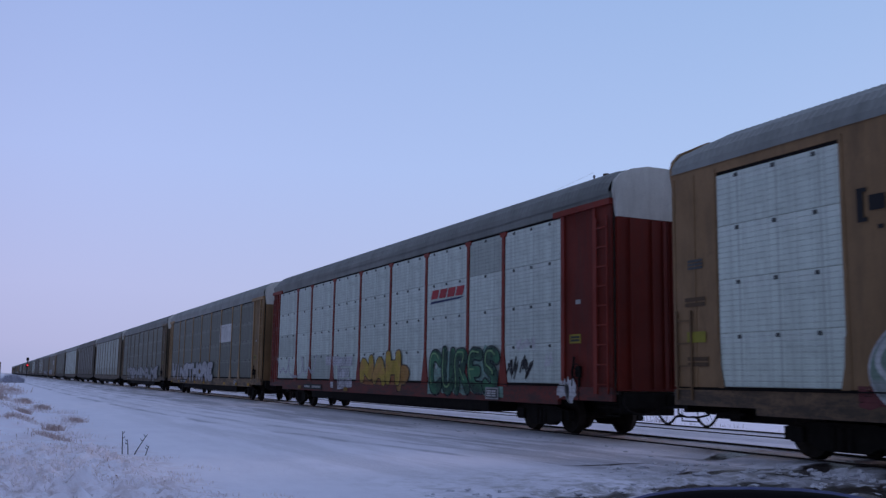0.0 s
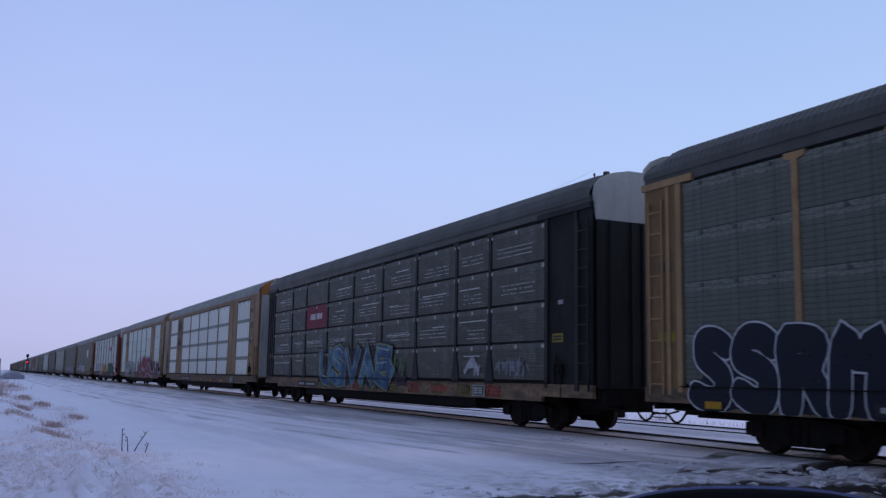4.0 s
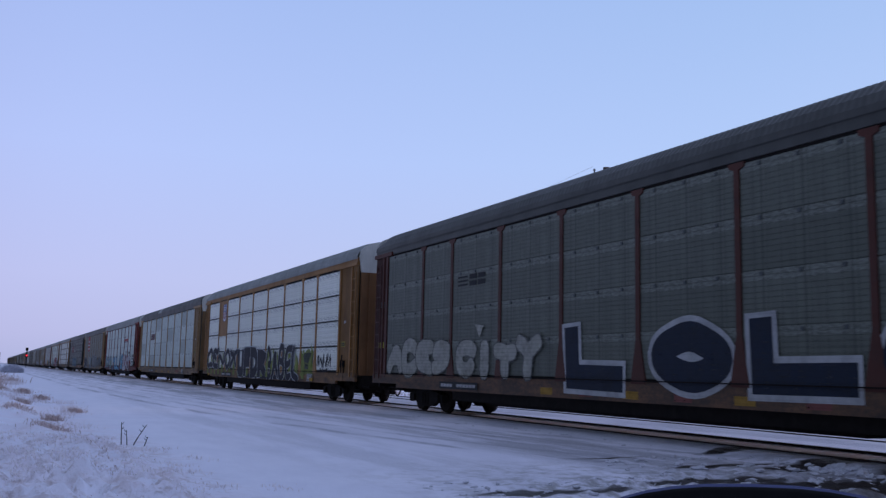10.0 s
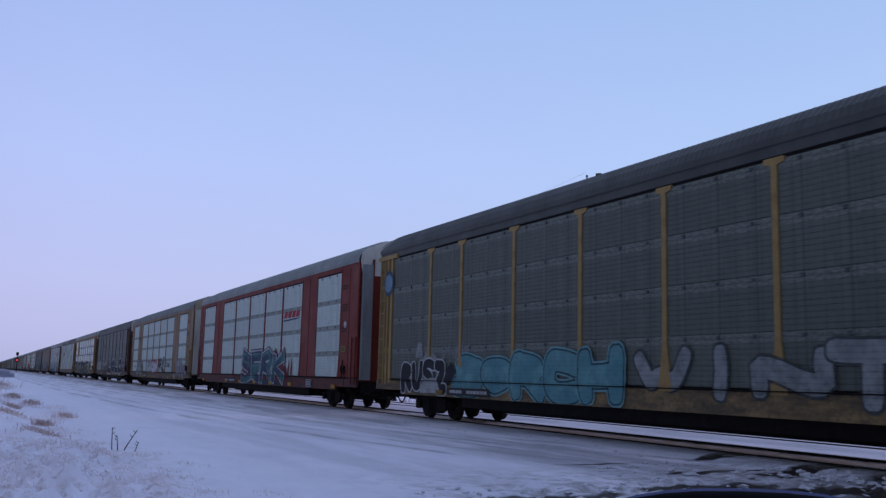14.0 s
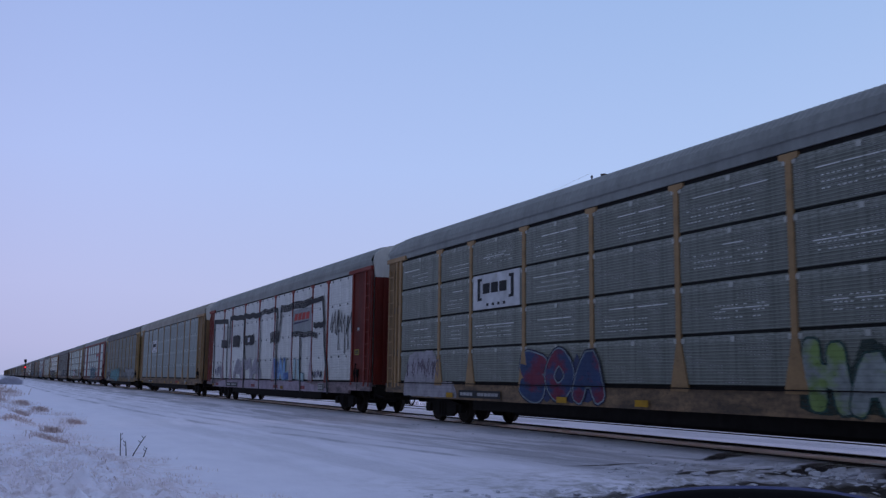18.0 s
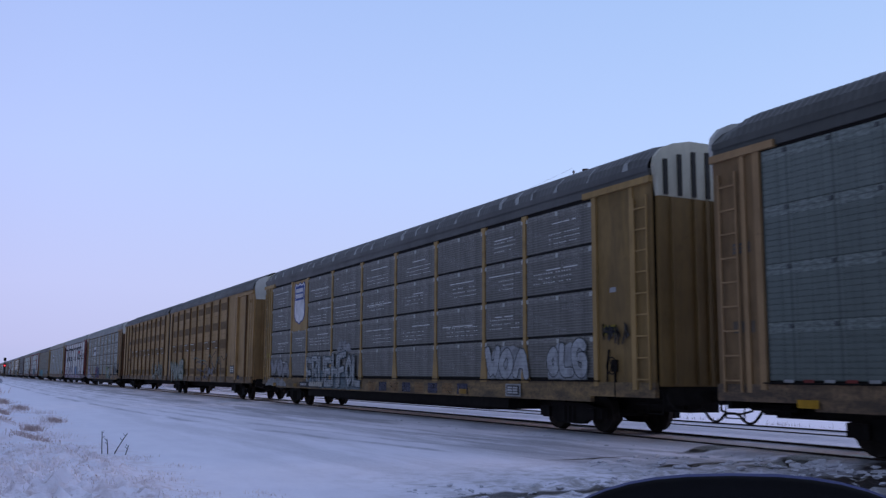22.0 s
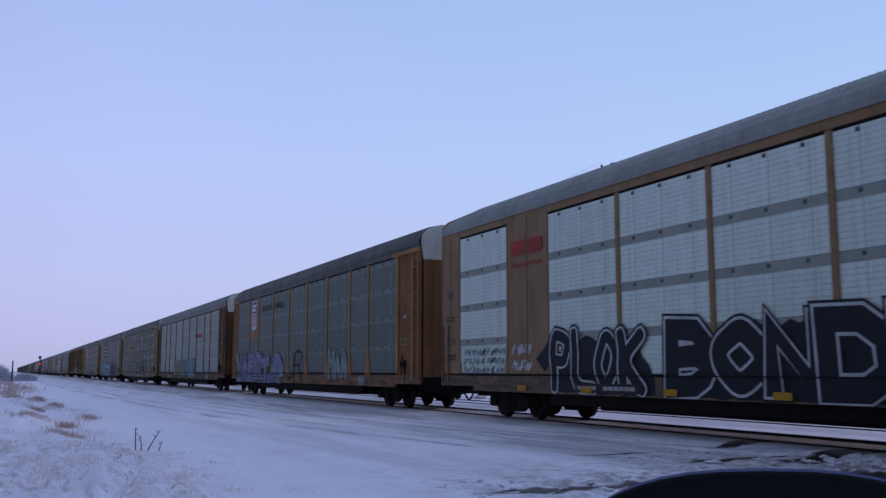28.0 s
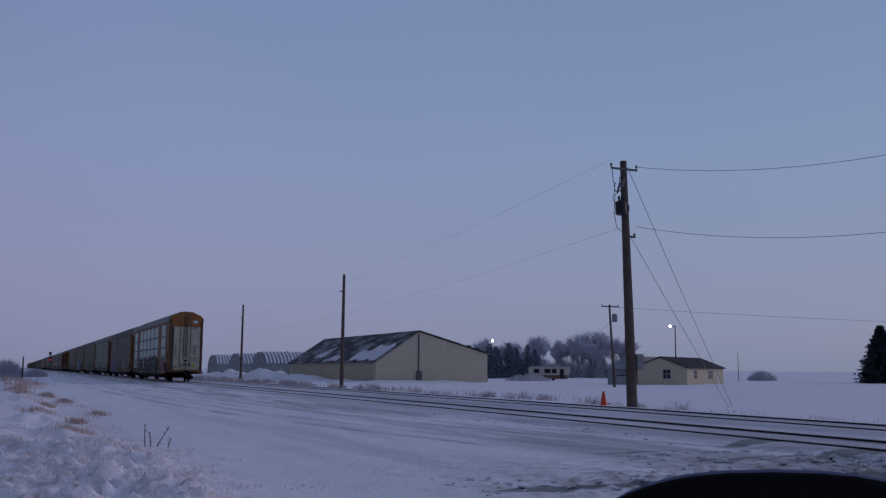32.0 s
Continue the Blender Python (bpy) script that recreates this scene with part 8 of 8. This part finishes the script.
spruce(151.5, 130, 11.2, 5.6, 5, layers=34, dense=2.2)
# windbreak needles are paled to blue-grey for frost and distance haze
for k, (x, y, h) in enumerate(((106.5, 219, 8.6), (109, 219.5, 8.0), (111.5, 217, 9.0), (114, 218.5, 8.4), (116.5, 216, 9.2), (119, 217, 8.2), (121.5, 215, 8.8), (123.8, 215.5, 7.6))):
    spruce(x, y, h, 4.2, 20 + k, dense=1.6, label="frosted blue-grey spruce in a windbreak behind the yard", layers=16, needles=(0.33, 0.37, 0.47))
for k, (x, y, h, s) in enumerate(((117, 228, 12.5, 0.6), (122, 226, 12, 0.6), (134, 230, 14.5, 0.42), (142.5, 231, 13.5, 0.55), (146, 229, 15.5, 0.5), (149.5, 227, 14.5, 0.55), (153, 225, 16, 0.5), (156, 222, 14.5, 0.55))):
    twig_tree("bare_tree", "bare frosted deciduous tree beyond the yard", x, y, h, s, 40 + k)


def camper():
    c = put("camper", "white camper trailer parked in deep snow", "camper", 104.6, 175.5, -1.25, -22)
    body, dk = plain("camper_white", (0.5, 0.47, 0.42), 0.5, 0, 0.08), plain("dark_glass", (0.03, 0.035, 0.045), 0.15)
    bm = bmesh.new()
    prism(bm, [(-4.4, 0.45), (3.6, 0.45), (4.1, 1.5), (4.4, 2.3), (4.1, 3.1), (-4.0, 3.1), (-4.4, 2.7)], lambda p, k: (p[0], (-1.2, 1.2)[k], p[1]))
    part("body", bm, body, c)
    for a, b, z0, z1 in ((-3.6, -2.4, 1.7, 2.6), (-1.3, 0.0, 1.7, 2.6), (0.3, 1.3, 1.7, 2.6), (2.0, 2.9, 0.7, 2.6)):
        bm = bmesh.new()
        box(bm, a, b, -1.24, -1.2, z0, z1)
        part("window" if z0 > 1 else "door", bm, dk, c)
    bm = bmesh.new()
    box(bm, -1.8, 3.6, -1.23, -1.2, 0.5, 1.3)
    part("stripe", bm, plain("brown_stripe", (0.2, 0.1, 0.06), 0.6), c)
    for x in (-0.5, 0.6):
        bm = bmesh.new()
        tube(bm, [(x, -1.22, 0.35), (x, -0.95, 0.35)], 0.35, 14)
        part("wheel", bm, STEEL_DARK, c)


camper()


def signal():
    s = put("railway_signal", "distant railway signal mast showing red", "signal", 9.3, 330, -0.3)
    bm = bmesh.new()
    tube(bm, [(0, 0, 0), (0, 0, 6.3)], 0.12, 8)
    part("mast", bm, STEEL_DARK, s)
    for z in (5.9, 3.9):
        bm = bmesh.new()
        box(bm, -0.4, 0.4, -0.1, 0.1, z - 0.5, z + 0.5)
        part("signal_head", bm, STEEL_DARK, s)
    bm = bmesh.new()
    tube(bm, [(0, -0.12, 3.9), (0, -0.3, 3.9)], 0.24, 12)
    part("red_lamp", bm, glow("red_glow", (1.0, 0.04, 0.06), 1.6), s, "lit red signal lens")


signal()


def bush(x, y, r, h, seed, base, label, name="bush"):
    rnd = random.Random(seed)
    t = put(name, label, "bush", x, y, base)
    vs, fs = [], []
    for k in range(2600):
        a, q = rnd.uniform(0, 2 * math.pi), rnd.random() ** 0.5
        p = Vector((math.cos(a) * r * q, math.sin(a) * r * q, h * rnd.uniform(0, 1) * (1 - 0.6 * q * q)))
        e = (Vector((math.cos(a), math.sin(a), 0)) * q + Vector((rnd.uniform(-0.5, 0.5), rnd.uniform(-0.5, 0.5), rnd.uniform(0.2, 1)))).normalized() * h * rnd.uniform(0.15, 0.4)
        w = Vector((rnd.uniform(-1, 1), rnd.uniform(-1, 1), 0)).normalized() * 0.016 * (1 + r)
        i = len(vs)
        vs += [tuple(p - w), tuple(p + w), tuple(p + e)]
        fs.append((i, i + 1, i + 2))
    me = bpy.data.meshes.new("crown")
    me.from_pydata(vs, [], fs)
    # twigs paled for frost and for haze put into the colour
    me.materials.append(plain("frost_haze_brush", (0.66, 0.66, 0.74), 0.9, 0, 0.2))
    tagged(part("crown", me, None, t), kind="stuff")


bush(-1.4, 128, 1.9, 2.2, 1, -0.25, "frosted grey bush beside the lane")
bush(2.2, 140, 1.5, 1.1, 2, -0.2, "frosted grey bush beside the lane")
bush(156, 167, 3.0, 2.8, 3, -1.8, "low frosted bush in the snowy field")
for k, (x, y) in enumerate(((134, 229), (141, 230), (146, 228), (151, 226), (156, 222))):
    bush(x, y, 4.0, 5.0, 60 + k, -1.2, "dense frosted brush under the bare trees")
bush(95, 168, 4.5, 2.0, 4, -1.8, "low frosted brush near the camper")
p = pole("fence_post", "weathered wooden post beside the lane", 0.5, 118, 2.4, -0.2, 0.11)
p["category"] = "post"
p = pole("distant_pole", "thin pole standing in the far field", 150, 168, 5.2, -1.8, 0.09)


# ---- dry grass and weeds ----
def tufts(name, label, mat, spots, per, seed):
    """Frosted dry grass, blade by blade, in tufts at the given spots (x, y, height, spread)."""
    rnd = random.Random(seed)
    vs, fs = [], []
    for x0, y0, h, s in spots:
        for k in range(per):
            x, y = x0 + rnd.gauss(0, s), y0 + rnd.gauss(0, s * 1.3)
            z = ground_z(x, y) - 0.02
            hh = h * rnd.uniform(0.35, 1.15)
            bend = Vector((rnd.uniform(-1, 1), rnd.uniform(-1, 1), 0)) * hh * 0.9
            w = Vector((rnd.uniform(-1, 1), rnd.uniform(-1, 1), 0)).normalized() * (0.004 + 0.0002 * y0)
            a, b, c = Vector((x, y, z)), Vector((x, y, z + hh * 0.6)) + bend * 0.35, Vector((x, y, z + hh * 0.8)) + bend
            i = len(vs)
            vs += [tuple(a - w), tuple(a + w), tuple(b + w * 0.8), tuple(b - w * 0.8), tuple(c)]
            fs += [(i, i + 1, i + 2, i + 3), (i + 3, i + 2, i + 4)]
    me = bpy.data.meshes.new(name)
    me.from_pydata(vs, [], fs)
    me.materials.append(mat)
    tagged(new(name, me), label, "grass", kind="stuff")


def grass():
    rnd = random.Random(8)
    dry, frosted = plain("dry_grass", (0.72, 0.56, 0.52), 0.9, 0, 0.35), plain("frosted_grass", (0.62, 0.57, 0.60), 0.9, 0, 0.35)
    spots = [(1.0, 66.0, 0.5, 0.25), (1.25, 45, 0.34, 0.14), (1.6, 37.1, 0.3, 0.12), (2.1, 28.0, 0.2, 0.12), (1.35, 24.1, 0.2, 0.1), (0.27, 48.0, 0.34, 0.2), (0.9, 33.0, 0.22, 0.14), (0.0, 55, 0.45, 0.35), (0.4, 70, 0.6, 0.7), (-0.4, 95, 0.7, 0.9), (1.1, 20, 0.16, 0.2), (0.6, 27, 0.2, 0.3)]
    tufts("bank_grass", "tufts of dry frosted grass poking from the snow bank", dry, spots, 230, 3)
    spots = [(0.9 + rnd.gauss(0, 0.5), rnd.uniform(10, 22), rnd.uniform(0.04, 0.1), 0.16) for _ in range(26)]
    tufts("short_grass", "short dry grass showing through crusted snow", dry, spots, 10, 4)
    rime = plain("rimed_grass", (0.93, 0.86, 0.88), 0.95, 0, 0.15)
    spots = [(rnd.gauss(0.9, 0.75), rnd.triangular(8.5, 21, 12), rnd.uniform(0.04, 0.1), 0.13) for _ in range(120)]
    spots += [(x + rnd.gauss(0, 0.3), y + rnd.gauss(0, 1.6), h * 0.7, 0.2) for x, y, h in ((1.0, 66, 0.5), (1.25, 45, 0.34), (1.7, 37, 0.3), (2.1, 28.5, 0.22), (1.25, 24.1, 0.22), (0.4, 48, 0.34), (0.6, 36, 0.25)) for _ in range(5)]
    tufts("rimed_grass", "low matted grass white with rime on the bank", rime, spots, 60, 6)
    spots = []
    for _ in range(150):
        y = rnd.uniform(17, 150)
        spots.append((20.6 + abs(rnd.gauss(0, 1.3)) + max(0, (42 - y) * 0.2), y, rnd.uniform(0.2, 0.65), rnd.choice((0.12, 0.25, 0.6))))
    tufts("trackside_grass", "frosted dry weeds along the far side of the tracks", frosted, spots, 56, 5)


grass()


def weed(x, y, h, lean, seed):
    rnd = random.Random(seed)
    w = put("weed_stalk", "dry brown weed stalk standing in the snow", "weed", x, y, ground_z(x, y) - 0.03, 0, "weed stalks")
    bm = bmesh.new()
    pts = [(lean * (k / 5) ** 1.3, 0.02 * math.sin(k + seed), h * k / 5) for k in range(6)]
    tube(bm, pts, [0.011, 0.01, 0.009, 0.008, 0.007, 0.006], 6)
    part("stalk", bm, plain("weed_brown", (0.09, 0.07, 0.07), 0.9), w)
    bm = bmesh.new()
    for k in range(2):
        z = h * (0.7 + 0.2 * k)
        s = rnd.choice((-1, 1))
        q = lean * (z / h) ** 1.3
        tube(bm, [(q, 0, z), (q + s * 0.03, 0.01, z + 0.02), (q + s * 0.035, 0.01, z + 0.04)], [0.006, 0.005, 0.004], 5)
    part("twig", bm, plain("weed_brown", (0.09, 0.07, 0.07), 0.9), w)


for k, (x, h, lean) in enumerate(((2.0, 0.4, -0.02), (2.1, 0.28, -0.03), (2.2, 0.36, 0.2), (2.36, 0.18, 0.06), (1.62, 0.1, 0.0))):
    weed(x, 16.45 + 0.05 * (k % 3), h, lean, k)


# ---- slush and snow crumbs beside the crossing ----
def crumbs():
    rnd = random.Random(77)
    base = []
    for k in range(6):
        bm = bmesh.new()
        bmesh.ops.create_icosphere(bm, subdivisions=2, radius=1.0)
        for v in bm.verts:
            v.co *= 1 + 0.55 * noise.noise(v.co * 1.9 + Vector((k * 5, 0, 0))) + 0.3 * noise.noise(v.co * 4.5 + Vector((k * 3, 7, 0)))
        base.append(to_mesh("snow_lump", bm, plain("dirty_snow", (0.74, 0.74, 0.82), 0.9, 0, 0.3, 4.0, 0.5)))
    heap = thing("snow_heap", "row of dirty crusted snow lumps along the lane", "snow")
    for k in range(299):
        if k < 120:
            x, y = rnd.uniform(4.6, 8.6), 9.6 + rnd.gauss(0, 0.5)
            s = rnd.uniform(0.008, 0.034)
        elif k < 255:
            x, y = (rnd.uniform(8.0, 11.6), rnd.uniform(7.8, 13.0)) if k % 3 else (rnd.uniform(10.6, 11.7), rnd.uniform(7.6, 11.5))
            s = rnd.uniform(0.02, 0.07) * (1.0 if k % 3 else 1.4)
        else:
            y = rnd.uniform(13, 32)
            x = 11.3 + rnd.gauss(0, 0.25)
            s = rnd.uniform(0.012, 0.04)
        o = new("snow_lump", base[k % 6])
        o.parent = heap
        o.matrix_local = pose(x, y, ground_z(x, y) + s * 0.15, 0, 0, rnd.uniform(0, 360)) @ Matrix.Diagonal((s * rnd.uniform(0.8, 2.2), s * rnd.uniform(0.7, 1.3), s * rnd.uniform(0.35, 0.7), 1))


crumbs()


# ---- the wing mirror of the car in which the camera is held ----
def parked_car():
    """Only the mirror shows; a plain door carries it."""
    m = thing("parked_car", "dark blue parked car door with its wing mirror", "car", "", MIRROR)
    shellm = plain("navy_car_paint", (0.022, 0.03, 0.13), 0.6, 0, 0.1, 20.0, 0.02)
    rimm = plain("black_plastic", (0.006, 0.006, 0.007), 0.7, 0, 0.2, 30.0, 0.1)

    def loop(w, h, n=48, e=0.78):
        out = []
        for k in range(n):
            a = 2 * math.pi * k / n
            x = math.copysign(abs(math.cos(a)) ** e, math.cos(a)) * w
            y = math.copysign(abs(math.sin(a)) ** e, math.sin(a)) * h
            out.append((x, y + 0.006 * (x / w)))
        return out

    def skin(rings, cap=False):
        bm = bmesh.new()
        made = [[bm.verts.new((x, y, z)) for x, y in lo] for lo, z in rings]
        for a, b in zip(made, made[1:]):
            for k in range(len(a)):
                bm.faces.new((a[k], a[(k + 1) % len(a)], b[(k + 1) % len(a)], b[k]))
        if cap:
            bm.faces.new(made[0][::-1])
        return bm
    # x across, y up, z towards the camera
    housing = part("mirror_housing", skin([(loop(0.06, 0.04), -0.13), (loop(0.13, 0.085), -0.1), (loop(0.163, 0.106), -0.045), (loop(0.17, 0.112), 0.0), (loop(0.169, 0.111), 0.012)], True), shellm, m, "", True)
    part("rim", skin([(loop(0.169, 0.111), 0.0125), (loop(0.166, 0.108), 0.018), (loop(0.146, 0.084), 0.006), (loop(0.143, 0.081), -0.012)]), rimm, housing, "", True)
    bm = bmesh.new()
    bm.faces.new([bm.verts.new((x, y, -0.006)) for x, y in loop(0.1445, 0.0825)])
    g = bpy.data.materials.new("mirror_glass")
    g.use_nodes = True
    b = g.node_tree.nodes["Principled BSDF"]
    b.inputs["Metallic"].default_value, b.inputs["Roughness"].default_value, b.inputs["Base Color"].default_value = 1.0, 0.02, (0.8, 0.82, 0.85, 1)
    part("mirror_glass", bm, g, housing)
    bm = bmesh.new()
    box(bm, 0.06, 0.2, -0.2, -0.09, -0.08, -0.03)
    part("mirror_arm", bm, rimm, m)
    bm = bmesh.new()
    for k in range(8):
        y0, y1 = -0.2 - 0.112 * k, -0.2 - 0.112 * (k + 1)
        z0, z1 = -0.03 - 0.06 * math.sin(k * math.pi / 8), -0.03 - 0.06 * math.sin((k + 1) * math.pi / 8)
        prism(bm, [(y0, z0), (y1, z1), (y1, z1 - 0.05), (y0, z0 - 0.05)], lambda p, q: ((-0.35, 0.75)[q], p[0], p[1]))
    bmesh.ops.remove_doubles(bm, verts=bm.verts, dist=1e-4)
    part("door_panel", bm, shellm, m)


MIRROR = pose(0.55, 0.58, 1.012, 90, 0, -43.5)
parked_car()


def motions():
    """The whole train runs away along the near track."""
    for car, off in train:
        walk(car, [(t, pose(TRACK_1, off + train_way(t), 0)) for t in range(0, 33, 2)])


motions()
